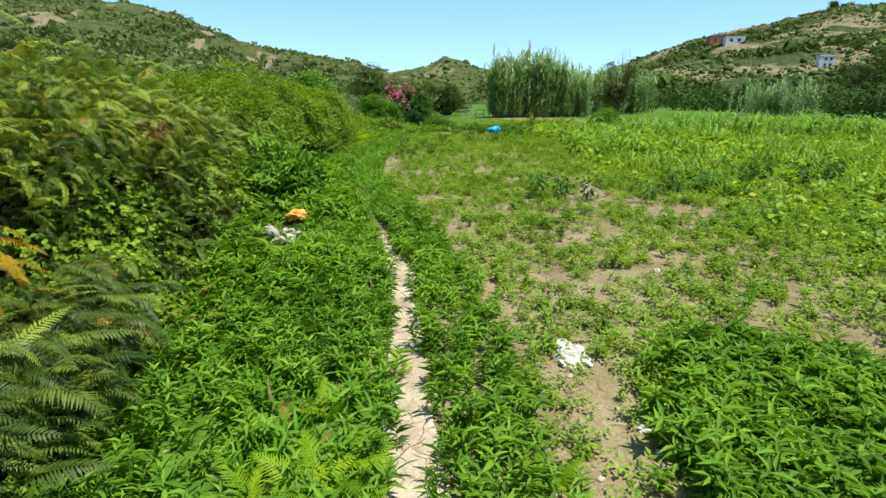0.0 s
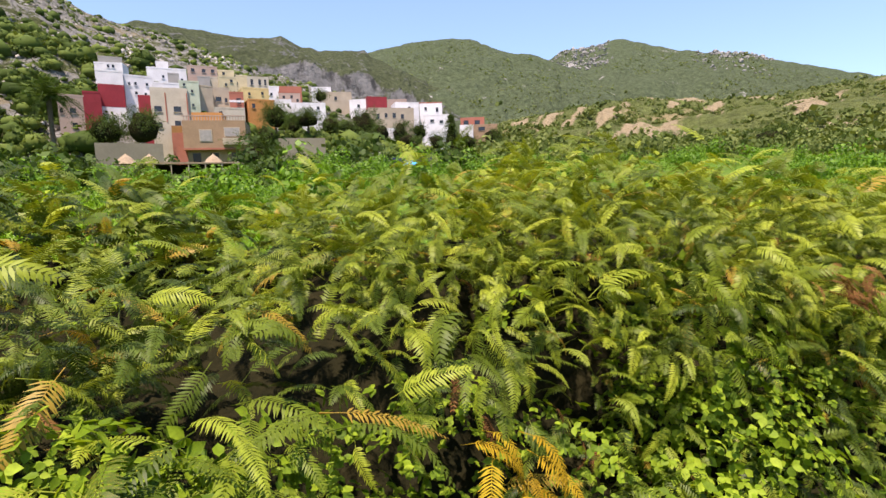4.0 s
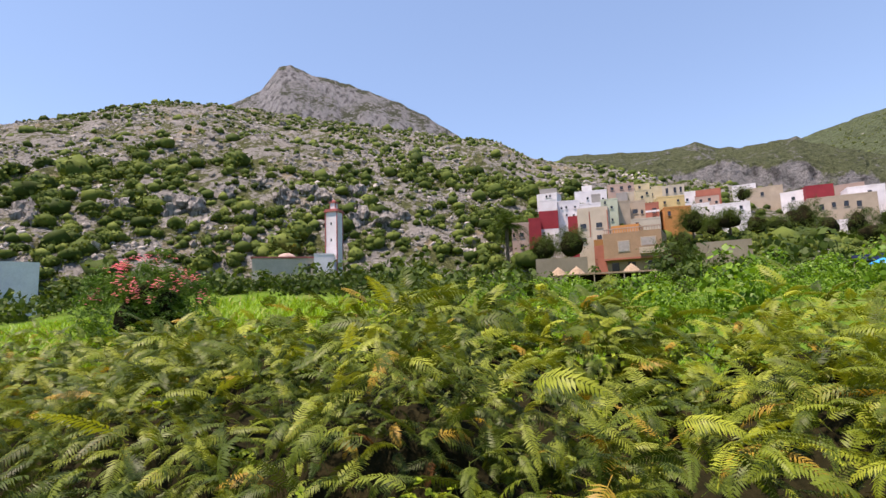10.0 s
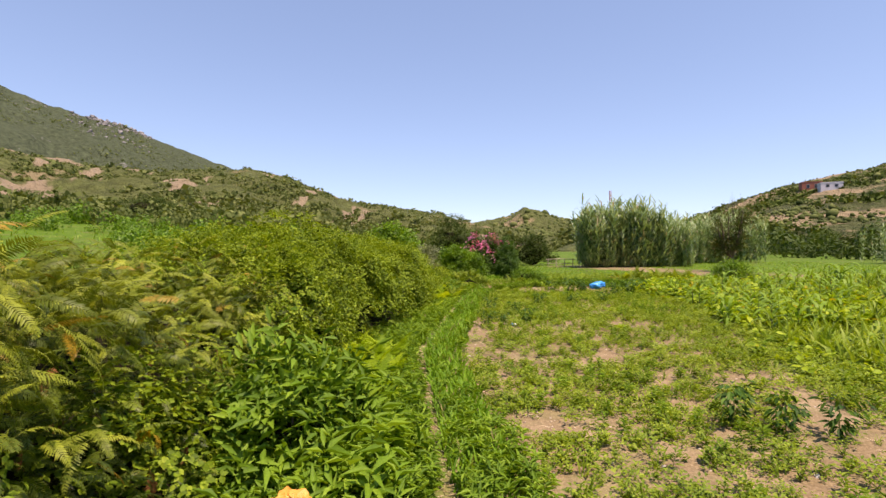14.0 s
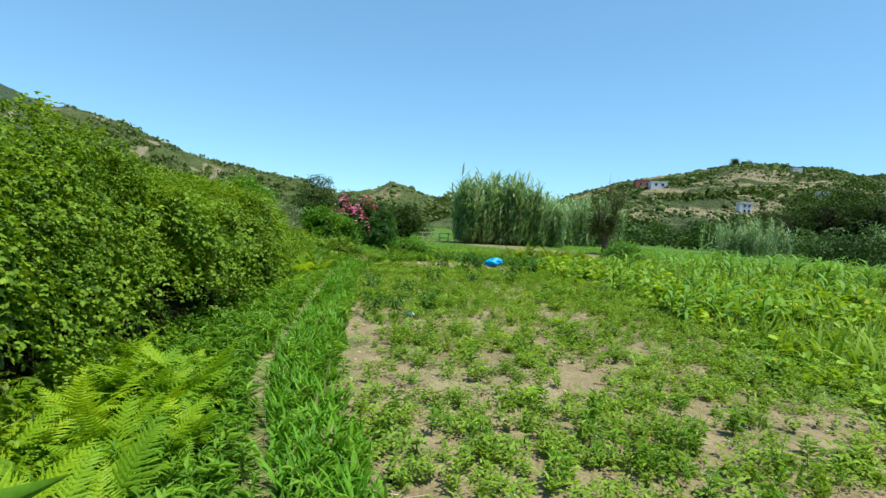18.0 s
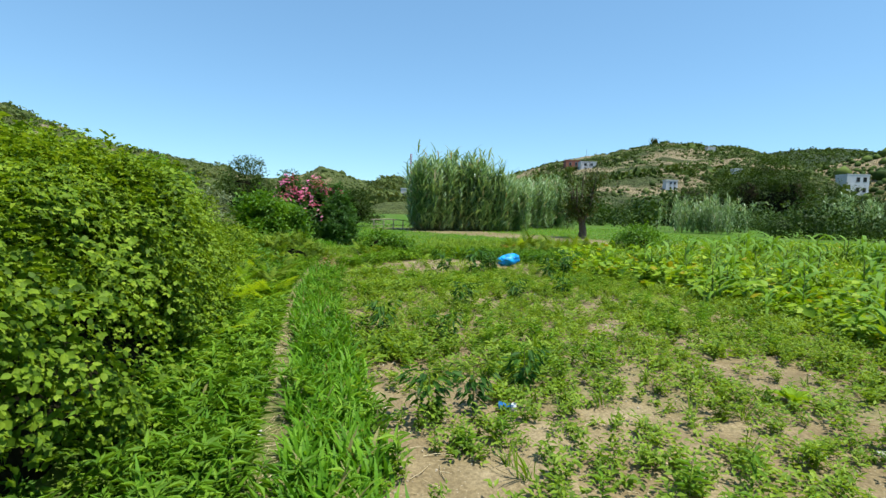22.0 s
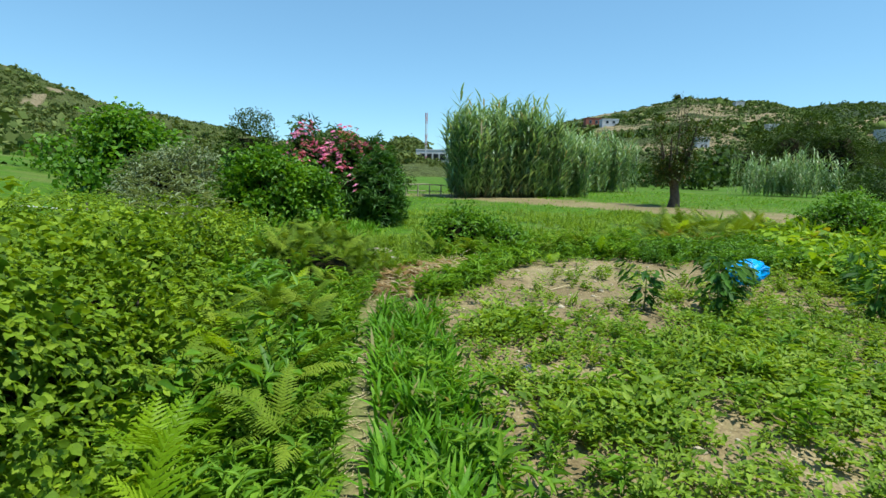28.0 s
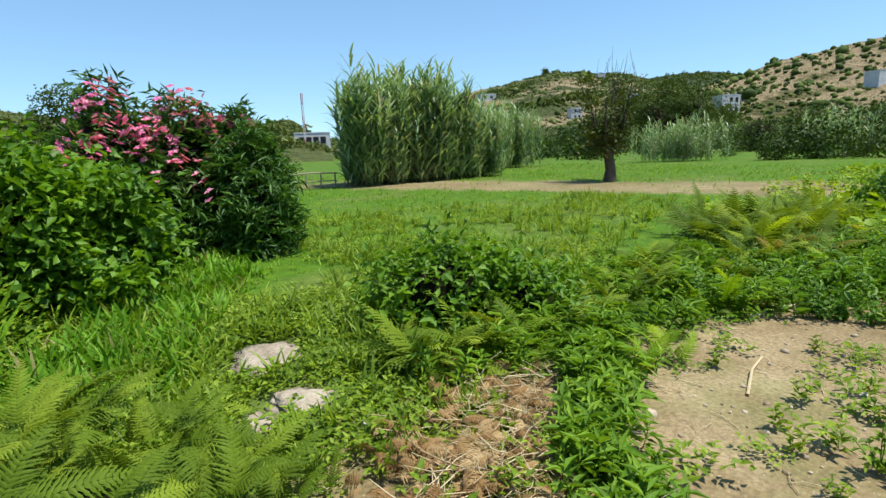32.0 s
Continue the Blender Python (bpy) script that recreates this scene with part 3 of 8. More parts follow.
gx, gy = spread(-7, 8, 0.13, 4000), spread(-2, 26, 0.13, 4000)
GX, GY = np.meshgrid(gx, gy)
GV = np.stack([GX.ravel(), GY.ravel(), ground_z(GX.ravel(), GY.ravel())], 1)
ii = np.arange(len(gy) - 1)[:, None] * len(gx) + np.arange(len(gx) - 1)[None]
quads = np.stack([ii, ii + 1, ii + 1 + len(gx), ii + len(gx)], -1).reshape(-1, 4)
ground_mesh = make_mesh("ground", GV, quads, M_SOIL, flat=False)
ground_mesh.attributes.new("grass_cover", "FLOAT", "POINT").data.foreach_set("value", grass_cover(GV[:, 0], GV[:, 1]).astype(np.float32))
tagged(new("ground", ground_mesh), "dry brown field soil with litter and pebbles", "ground", kind="structure")

# trodden groove
ys = np.arange(-2.5, 6.4, 0.06)
pw = (0.075 + 0.11 * fbm(ys * 0.9, ys * 0 + 3, 3, 2)) * (1 - smooth(4.6, 6.4, ys))
pl, pr = path_x(ys) - pw - 0.06 * vnoise(ys * 9, ys * 0, 3), path_x(ys) + pw + 0.06 * vnoise(ys * 9, ys * 0, 4)
pv = np.stack([np.stack([pl, ys, ground_z(pl, ys) + 0.006], 1), np.stack([(pl + pr) / 2, ys, ground_z((pl + pr) / 2, ys) + 0.008], 1), np.stack([pr, ys, ground_z(pr, ys) + 0.006], 1)], 1).reshape(-1, 3)
pi = np.arange(len(ys) - 1) * 3
pq = np.concatenate([np.stack([pi, pi + 1, pi + 4, pi + 3], 1), np.stack([pi + 1, pi + 2, pi + 5, pi + 4], 1)])
tagged(new("path", make_mesh("path", pv, pq, M_PATH, flat=False)), "narrow trodden footpath of pale dry earth through weeds", "path", kind="structure")

# ---- hills and mountains ----
def hill(name, label, mat, foot, ridge, line, power=1.0, rough=0.05, seed=1, rows=46, eye=(-1.0, 6.0, 1.9), back=1.6, profile=None, plots=None):
    """A slope from the circle of radius foot to a ridge whose skyline has the given elevations (azimuth, degrees)."""
    az = np.arange(line[0][0], line[-1][0], -0.22)
    a_s, e_s = [p[0] for p in line][::-1], [p[1] for p in line][::-1]
    el = np.interp(az, a_s, e_s) + 0.35 * (fbm(az * 0.9, az * 0, 4, seed) - 0.5)
    s = np.concatenate([np.linspace(0, 1, rows), [1.04, 1.2, back]])
    A, S = np.meshgrid(az, s)
    R = foot + (ridge - foot) * S
    top = eye[2] + ridge * np.tan(np.radians(np.maximum(el, 0.0)))[None]
    x, y = polar(A, R, eye[0], eye[1])
    base = ground_z(x, y) - 0.6
    rise = S ** power if profile is None else np.interp(S + 0.05 * (fbm(A * 0.5, S * 3, 3, seed + 9) - 0.5), *profile)
    w = np.where(S <= 1, rise, np.maximum(0, 1 - (S - 1) / (back - 1)))
    n = fbm(x / ridge * 14, y / ridge * 14, 6, seed + 3, 0.55) - 0.5
    z = base + (top - base) * w + n * ridge * rough * 2 * np.sin(np.clip(S, 0, 1) * math.pi) ** 0.7 * (S < 1)
    V = np.stack([x, y, np.maximum(z, base)], -1).reshape(-1, 3)
    k = np.arange(len(s) - 1)[:, None] * len(az) + np.arange(len(az) - 1)[None]
    Q = np.stack([k, k + len(az), k + 1 + len(az), k + 1], -1).reshape(-1, 4)
    me = make_mesh(name, V, Q, mat, flat=False)
    if plots:
        me.attributes.new("bare_plot", "FLOAT", "POINT").data.foreach_set("value", plots(V[:, 0], V[:, 1]).astype(np.float32))
    ob = new(name, me)
    tagged(ob, label, "hill", kind="structure")
    return V.reshape(len(s), len(az), 3)[:rows], az


def brown_plots(x, y):
    """Bare tan plots lying aslant on the brown hill."""
    az, s = np.degrees(np.arctan2(-(x + 1.0), y - 6.0)), (np.hypot(x + 1.0, y - 6.0) - 120) / 340
    w = np.interp(az, [14, 22, 32, 42, 47, 60, 66, 74], [0.2, 0.35, 0.4, 0.7, 1.0, 1.0, 0.7, 0.3]) * np.interp(s, [0, 0.08, 0.3, 0.75, 0.9, 1.0], [0.7, 1.0, 1.0, 0.85, 0.6, 0.4])
    n = fbm((8 * s * 0.45 - az * 0.9) / 2.6 + 0.4, (8 * s * 0.9 + az * 0.4) / 0.95, 4, 57)
    return smooth(0.0, 0.05, n - (0.675 - 0.115 * w))


H_ROCKY = hill_mat("rocky_scrub_slope", (0.115, 0.135, 0.052), (0.255, 0.22, 0.145), (0.34, 0.335, 0.31), 0.07, 0.56, 0.475, steep=0.52)
H_PEAK = hill_mat("bare_rock_peak", (0.075, 0.09, 0.055), (0.18, 0.175, 0.15), (0.255, 0.265, 0.275), 0.022, 0.62, 0.485, steep=0.6)
H_CLIFF = hill_mat("grey_cliff_range", (0.105, 0.13, 0.065), (0.22, 0.20, 0.15), (0.215, 0.22, 0.222), 0.012, 0.66, 0.55, steep=0.5)
H_GREEN = hill_mat("scrub_mountain", (0.088, 0.118, 0.062), (0.19, 0.19, 0.125), (0.42, 0.41, 0.39), 0.009, 0.67, 0.60, relief=0.45)
H_BROWN = hill_mat("ploughed_scrub_hill", (0.135, 0.165, 0.052), (0.25, 0.21, 0.11), (0.32, 0.24, 0.16), 0.02, 0.58, 0.70, relief=0.6, plots=(0.37, 0.30, 0.185))
H_DRY = hill_mat("olive_grove_hill", (0.135, 0.165, 0.06), (0.38, 0.305, 0.175), (0.34, 0.27, 0.18), 0.03, 0.50, 0.69, 0.13)

H_OLIVE = hill_mat("dry_olive_hillside", (0.20, 0.19, 0.075), (0.40, 0.315, 0.18), (0.37, 0.29, 0.18), 0.03, 0.42, 0.66)
LINE_PEAK = [(150, 12), (144, 18), (138.5, 21.9), (135.5, 23.4), (133.6, 25.9), (132.3, 26.3), (130, 25.5), (127, 25.0), (123.6, 24.2), (120, 23.0), (117, 21.7), (113, 19.2), (108, 16), (100, 12)]
LINE_ROCKY = [(180, 10), (165, 14), (158, 16.7), (153, 18.4), (150, 19.6), (145, 21.2), (138, 21.8), (130, 21.2), (124, 20.7), (118, 20), (113, 19.3), (108, 18.4), (104.5, 16.4), (101, 15.6), (98, 15.1), (94, 14), (90, 12.5), (84, 11), (79, 9.0), (74, 6), (68, 2)]
LINE_CLIFF = [(112, 10), (104, 15.6), (101, 16.4), (95, 15.9), (91, 15.6), (88, 16.1), (86, 15.2), (84, 14.8), (79.5, 14.6), (74, 12), (66, 8)]
LINE_GREEN = [(88, 10), (82, 14.0), (77, 15.1), (73.8, 15.6), (69.6, 15.9), (67, 15.5), (64, 14.3), (61, 13.7), (59.4, 13.2), (55, 11), (48, 8), (40, 5)]
LINE_TOP = [(66, 9), (60.5, 12.4), (59.1, 13.3), (58, 14.0), (55, 14.1), (52, 14.5), (50, 13.8), (47.5, 13.0), (44, 12.2), (41, 11.8), (39, 10.9), (35, 9.6), (31.7, 8.4), (26, 6), (18, 3)]
LINE_BROWN = [(78, 1), (70, 5.4), (64, 7.4), (57, 8.2), (50, 8.7), (44, 7.8), (38.6, 7.6), (33, 8.1), (30, 8.5), (27, 7.9), (25, 7.2), (22, 6.2), (19, 5.2), (15.8, 4.7), (13, 4.3), (9.6, 3.9), (5.7, 2.7), (2, 2.0), (-4, 0.5)]
LINE_MID = [(10, 1.0), (5.6, 2.7), (3, 3.25), (0.6, 3.7), (-0.4, 4.2), (-1.6, 4.15), (-3, 3.4), (-5, 2.8), (-8, 2.3), (-14, 1.5), (-20, 1)]
LINE_KNOLL = [(-4, 0.6), (-5.6, 2.4), (-7, 3.3), (-8.6, 3.35), (-9.8, 2.2), (-12, 1.0)]
LINE_RIGHT = [(-13, 0.6), (-16, 2.4), (-18.4, 3.1), (-21, 4.1), (-24.7, 5.4), (-27, 6.0), (-30, 6.4), (-33, 6.95), (-36, 7.5), (-39, 7.4), (-43, 6.9), (-46, 6.2), (-49, 4.6), (-52, 2.6), (-56, 0.6)]
LINE_SADDLE = [(-40, 4), (-45, 6.2), (-49, 6.5), (-51.5, 6.5), (-54, 6.0), (-60, 4), (-66, 2)]
LINE_OLIVE = [(-44, 2), (-48, 4.2), (-51.5, 5.5), (-54, 6.1), (-56.7, 6.9), (-59.7, 7.4), (-63, 7.7), (-66, 8.1), (-72, 9), (-80, 9.5), (-95, 9), (-120, 7), (-150, 6), (-178, 8)]
hill("hill_peak", "bare grey limestone mountain peak with sparse scrub", H_PEAK, 420, 900, LINE_PEAK, 1.3, 0.05, 11)
hill("hill_cliff", "far range with a band of grey limestone cliffs", H_CLIFF, 500, 1000, LINE_CLIFF, 1.2, 0.03, 21, 90, profile=([0, 0.54, 0.585, 1], [0, 0.50, 0.70, 1]))
G_GREEN = hill("hill_green", "rounded far mountain covered in green scrub", H_GREEN, 550, 1250, LINE_GREEN, 1.1, 0.03, 31)
G_TOP = hill("hill_rocky_top", "far green mountain with a pale rocky crest", H_GREEN, 700, 1600, LINE_TOP, 1.1, 0.03, 41)
G_BROWN = hill("hill_brown", "scrubby hill with bare brown plots", H_BROWN, 120, 460, LINE_BROWN, 1.0, 0.02, 51, 150, plots=brown_plots)
G_MID = hill("hill_far_cone", "small far hill with a rounded summit", H_BROWN, 300, 800, LINE_MID, 0.8, 0.02, 61)
G_KNOLL = hill("hill_knoll", "dark wooded knoll beyond the reeds", H_BROWN, 150, 300, LINE_KNOLL, 0.8, 0.02, 66, 24)
G_RIGHT = hill("hill_terraced", "terraced hill with olive trees and pale plots", H_DRY, 130, 480, LINE_RIGHT, 0.9, 0.012, 71, 60)
G_SADDLE = hill("hill_saddle", "low dark green ridge between two hills", H_GREEN, 300, 620, LINE_SADDLE, 1.0, 0.02, 81, 30)
G_OLIVE = hill("hill_olive", "dry ochre hillside planted with rows of olive trees", H_OLIVE, 270, 430, LINE_OLIVE, 0.9, 0.013, 91, 50)
G_ROCKY = hill("hill_rocky", "steep rocky slope of pale limestone and scrub", H_ROCKY, 100, 290, LINE_ROCKY, 0.8, 0.022, 101, 80, eye=(-0.6, 1.4, 2.0))

def clump(seed, n=24, size=0.46):
    """A far bush: many small facets on and inside a lumpy crown."""
    rs = np.random.default_rng(seed)
    v, f = [], []
    c = rs.normal(0, 1, (6, 3)) * np.array([0.45, 0.45, 0.25])
    for k in range(n):
        d = rs.normal(0, 1, 3)
        d /= np.linalg.norm(d)
        p = c[k % 6] + d * 0.55
        a = np.cross(d, rs.normal(0, 1, 3))
        a /= np.linalg.norm(a)
        b = np.cross(d, a) + 0.5 * d * rs.normal()
        s = size * rs.uniform(0.6, 1.3)
        q = len(v)
        v += [p + a * s, p + b * s, p - a * s, p - b * s]
        f += [[q, q + 1, q + 2], [q, q + 2, q + 3]]
    return np.array(v), np.array(f)


BLOBS = [clump(k, 34, 0.27) for k in range(6)]
TREEBLOBS = [tpl_join([(blob(k + 40, 0.5, 1, 0.7)[0] * 0.8, blob(k + 40, 0.5, 1, 0.7)[1]), clump(k + 40, 120, 0.105)]) for k in range(6)]
FARBLOBS = [blob(k, 0.6, 1, 0.85) for k in range(6)]
DOTS = [clump(k + 80, 9, 0.5) for k in range(5)]
ROCKS = [blob(k + 20, 0.7, 1, 0.8) for k in range(5)]


def dress(name, label, grid, n, size, tpls, mat, lo=0.05, hi=0.98, keep=None, sink=0.25, category="scrub"):
    """Scatter clumps over a hill."""
    V, az = grid
    bag = Bag()
    i, j = rng.uniform(lo, hi, n) * (V.shape[0] - 1.01), rng.random(n) * (V.shape[1] - 1.01)
    a, b = i.astype(int), j.astype(int)
    fi, fj = (i - a)[:, None], (j - b)[:, None]
    P = (V[a, b] * (1 - fi) + V[a + 1, b] * fi) * (1 - fj) + (V[a, b + 1] * (1 - fi) + V[a + 1, b + 1] * fi) * fj
    if keep is not None:
        k = keep(P)
        P = P[k]
    sc = size * rng.lognormal(0, 0.45, len(P))
    which = rng.integers(0, len(tpls), len(P))
    for k, t in enumerate(tpls):
        w = which == k
        m = mats3(rng.uniform(0, 6.28, w.sum()), rng.uniform(-0.25, 0.25, w.sum()), 0.0, sc[w])
        bag.add(t, m, P[w] + np.stack([0 * sc[w], 0 * sc[w], sc[w] * (0.6 - sink)], 1))
    bag.make(name, mat, label, category, flat=category == "rocks")


def clumped(scale, cut, seed):
    return lambda P: fbm(P[:, 0] / scale, P[:, 1] / scale, 3, seed) + 0.12 * (rng.random(len(P)) - 0.5) > cut


dress("hill_scrub", "dark green trees and tall scrub low on a rocky slope", G_ROCKY, 2300, 1.45, TREEBLOBS, M_SCRUB, 0.0, 0.36, clumped(16, 0.44, 3))
dress("hill_scrub", "round bushes between the rocks of a slope", G_ROCKY, 3200, 0.75, FARBLOBS, M_SCRUB, 0.02, 0.5, clumped(12, 0.5, 23))
dress("hill_scrub", "small dark bushes high on a rocky slope", G_ROCKY, 7500, 0.6, FARBLOBS, M_SCRUB, 0.4, 1.0, clumped(22, 0.42, 4))
dress("rock_outcrops", "pale grey limestone boulders on the slope", G_ROCKY, 17000, 0.38, ROCKS, M_ROCK, 0.05, 0.99, lambda P: clumped(14, 0.45, 8)(P) & ((P[:, 1] < 6) | (np.hypot(P[:, 0], P[:, 1]) > 235)), 0.4, "rocks")
dress("hill_scrub", "green scrub and small trees on a brown hill", G_BROWN, 5200, 1.0, BLOBS, M_OLIVE, 0.0, 0.5, lambda P: clumped(40, 0.49, 5)(P) & (brown_plots(P[:, 0], P[:, 1]) < 0.5))
dress("hill_scrub", "small bushes high on a brown hill", G_BROWN, 9000, 0.75, DOTS, M_OLIVE, 0.4, 1.0, lambda P: clumped(45, 0.42, 6)(P) & (brown_plots(P[:, 0], P[:, 1]) < 0.5))
dress("hill_scrub", "dark bushes dotted over a far green mountain", G_GREEN, 7000, 1.2, DOTS, M_OLIVE, 0.1, 0.97, clumped(110, 0.46, 17))
dress("hill_scrub", "dark bushes dotted below a rocky crest", G_TOP, 6000, 1.5, DOTS, M_OLIVE, 0.2, 0.95, clumped(130, 0.47, 18))
dress("olive_trees", "scattered olive trees on a terraced hill", G_RIGHT, 11000, 0.5, FARBLOBS, M_OLIVE, 0.1, 1.0, clumped(25, 0.49, 6), category="trees")
dress("wood", "dark trees at the foot of a terraced hill", G_RIGHT, 1500, 1.5, BLOBS, M_SCRUB, 0.0, 0.45, clumped(45, 0.5, 16), category="trees")
dress("wood", "dark wood over the upper slope of a terraced hill", G_RIGHT, 15000, 0.55, DOTS, M_SCRUB, 0.5, 1.0, lambda P: (P[:, 0] < 330) & clumped(60, 0.46, 19)(P), category="trees")
dress("olive_trees", "olive trees dotted over a dry hillside", G_OLIVE, 5200, 1.15, FARBLOBS, M_SCRUB, 0.05, 1.0, None, category="trees")
M_CREST = plain_mat("pale_crest_rock", (0.15, 0.15, 0.14), (0.28, 0.275, 0.26), 0.9, 0.05, 0.8, 0.5, island=0.5)
dress("crest_rocks", "pale jagged rocks along a far mountain crest", G_TOP, 4200, 2.6, ROCKS, M_CREST, 0.72, 1.0, lambda P: np.interp(np.degrees(np.arctan2(-P[:, 0] - 1, P[:, 1] - 6)), [38, 39.5, 44, 45.5, 53, 54, 59, 60], [0, 1, 1, 0, 0, 1, 1, 0]) * (0.15 + 0.85 * (P[:, 2] > 300)) > rng.random(len(P)) * 1.2, 0.3, "rocks")
dress("hill_scrub", "dark woodland on a low ridge", G_SADDLE, 12000, 0.75, DOTS, M_SCRUB, 0.3, 1.0)
dress("hill_scrub", "dark trees over a small knoll", G_KNOLL, 800, 1.1, BLOBS[:4], M_OLIVE, 0.2, 1.0)
dress("hill_scrub", "scrub on a small far hill", G_MID, 2200, 1.3, FARBLOBS[:4], M_OLIVE, 0.1, 1.0, clumped(70, 0.4, 7))

def slope_at(grid, az, el, eye=(-0.6, 1.4, 2.05)):
    """The place on a slope that shows at an azimuth and elevation from the eye."""
    V = grid[0]
    dx, dy, dz = V[..., 0] - eye[0], V[..., 1] - eye[1], V[..., 2] - eye[2]
    j = int(np.argmin(np.abs((np.degrees(np.arctan2(-dx, dy)).mean(0) - az + 180) % 360 - 180)))
    i = int(np.argmax(np.degrees(np.arctan2(dz[:, j], np.hypot(dx, dy)[:, j])) > el))
    return V[i, j]


M_CRAG = hill_mat("grey_crag_rock", (0.16, 0.16, 0.11), (0.30, 0.26, 0.20), (0.36, 0.35, 0.325), 0.25, 0.66, 0.3, steep=0.75)
for k, (az, el, s) in enumerate([(155.2, 9.6, 4.5), (154.4, 8.8, 3.5), (148.4, 10.3, 4.5), (143.6, 10.7, 4.0), (142.6, 11.3, 5.0), (141.4, 10.6, 4.5), (138.6, 12.4, 3.5), (132.6, 12.2, 5.0), (130.4, 13.2, 4.5), (125.2, 13.0, 5.5), (124.9, 11.6, 5.0), (124.6, 10.2, 4.5), (122.6, 9.6, 5.0), (121.2, 9.9, 4.0), (119.8, 10.4, 3.5), (136.4, 10.0, 3.5), (135.6, 13.4, 3.0), (132.2, 9.0, 3.2), (128.6, 12.4, 4.0), (117.0, 11.2, 3.5)]):
    b = blob(120 + k, 0.95, 3, 1.15)
    v = b[0] * np.array([1.0, 0.7, 0.8]) * s * 0.42
    v = v + 0.12 * s * np.round(v / (0.35 * s))
    crag = new("rock_crag", make_mesh("rock_crag", v, b[1], M_CRAG, flat=True))
    crag.matrix_world = pose(*slope_at(G_ROCKY, az, el), 0, 0, az + 40 * math.sin(3 * k))
    tagged(crag, "grey limestone crag standing out of the scrub slope", "rock")

# ---- thickets west of the path ----
def thicket_h(x, y):
    """Height of the canopy over the ground: a bank of bracken, then a bramble hedge."""
    d = edge_x(y) - x
    bump = 0.5 * (fbm(x * 0.7, y * 0.7, 2, 31) - 0.5) + 1.0 * (fbm(x * 1.6, y * 1.6, 2, 33) - 0.5)
    bump = np.maximum(bump, -0.22)
    fern = np.interp(d, [-0.3, 0.0, 0.2, 0.5, 1.6, 3.6, 6.0], [0.0, 0.7, 1.52, 1.86, 2.09, 2.29, 2.24]) * (1 - 0.2 * smooth(4.6, 6.6, y)) * (0.85 + 0.15 * smooth(-3.4, -1.4, y)) + bump
    fern = fern * (1 - 0.16 * np.exp(-((y - 1.2) / 0.75) ** 2) * smooth(0.7, 1.6, d))
    hedge = np.interp(d, [-0.2, 0.0, 0.25, 0.7, 1.4, 3.0, 4.5], [0.0, 0.85, 1.46, 1.78, 1.92, 1.9, 1.32]) + bump * 0.65 + 0.65 * (fbm(x * 0.8 + 3, y * 0.8, 2, 37) - 0.5) * smooth(0.0, 0.5, d)
    hedge = hedge * (1 - 0.15 * smooth(13.5, 16.5, y))
    late = np.interp(d, [-0.3, 0.0, 0.6, 1.4, 3.0], [0.0, 0.35, 0.6, 0.68, 0.55]) + 0.6 * bump
    k = smooth(8.4, 10.2, y)
    h = fern * (1 - k) + hedge * k
    m = smooth(17.0, 19.4, y)
    return np.maximum(h * (1 - m) + late * m, 0.0) * smooth(-0.35, 0.15, d) * (1 - smooth(-6.2, -7.2, x))


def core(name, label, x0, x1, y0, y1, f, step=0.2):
    """Near-black sheet inside a thicket: shade in its colour; stops the view through it."""
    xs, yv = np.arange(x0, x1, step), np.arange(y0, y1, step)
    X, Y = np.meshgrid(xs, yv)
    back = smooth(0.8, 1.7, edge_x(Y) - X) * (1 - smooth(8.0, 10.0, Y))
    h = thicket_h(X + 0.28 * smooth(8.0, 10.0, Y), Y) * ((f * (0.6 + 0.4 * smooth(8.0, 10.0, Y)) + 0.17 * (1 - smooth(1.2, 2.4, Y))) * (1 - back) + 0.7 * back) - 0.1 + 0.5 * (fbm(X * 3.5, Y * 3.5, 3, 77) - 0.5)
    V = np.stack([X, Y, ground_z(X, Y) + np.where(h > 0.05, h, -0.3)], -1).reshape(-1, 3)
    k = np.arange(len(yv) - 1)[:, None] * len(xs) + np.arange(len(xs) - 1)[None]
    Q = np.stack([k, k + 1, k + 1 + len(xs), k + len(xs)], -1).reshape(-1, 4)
    tagged(new(name, make_mesh(name, V, Q, M_SHADE_FILL, flat=False)), label, "undergrowth", kind="stuff")


core("undergrowth", "near-black sheet inside the thicket, litter with shade put into its colour", -8.0, -0.8, -7, 22, 0.4, 0.12)

FROND_HI = [fine_frond(21, 0.6 + 0.3 * k, k, reach=(0.2, 0.3, 0.24)[k % 3]) for k in range(6)]
FROND_MID = [fine_frond(17, 0.7 + 0.4 * k, 10 + k, wide=0.39, reach=0.27) for k in range(4)]
FROND_LOW = [fine_frond(13, 0.8 + 0.4 * k, 20 + k, wide=0.47, reach=0.3) for k in range(3)]


def outward(x, y, f=thicket_h, e=0.15):
    """Downhill direction and steepness of the canopy."""
    gx_ = (f(x + e, y) - f(x - e, y)) / (2 * e)
    gy_ = (f(x, y + e) - f(x, y - e)) / (2 * e)
    return np.arctan2(-gy_, -gx_), np.hypot(gx_, gy_)


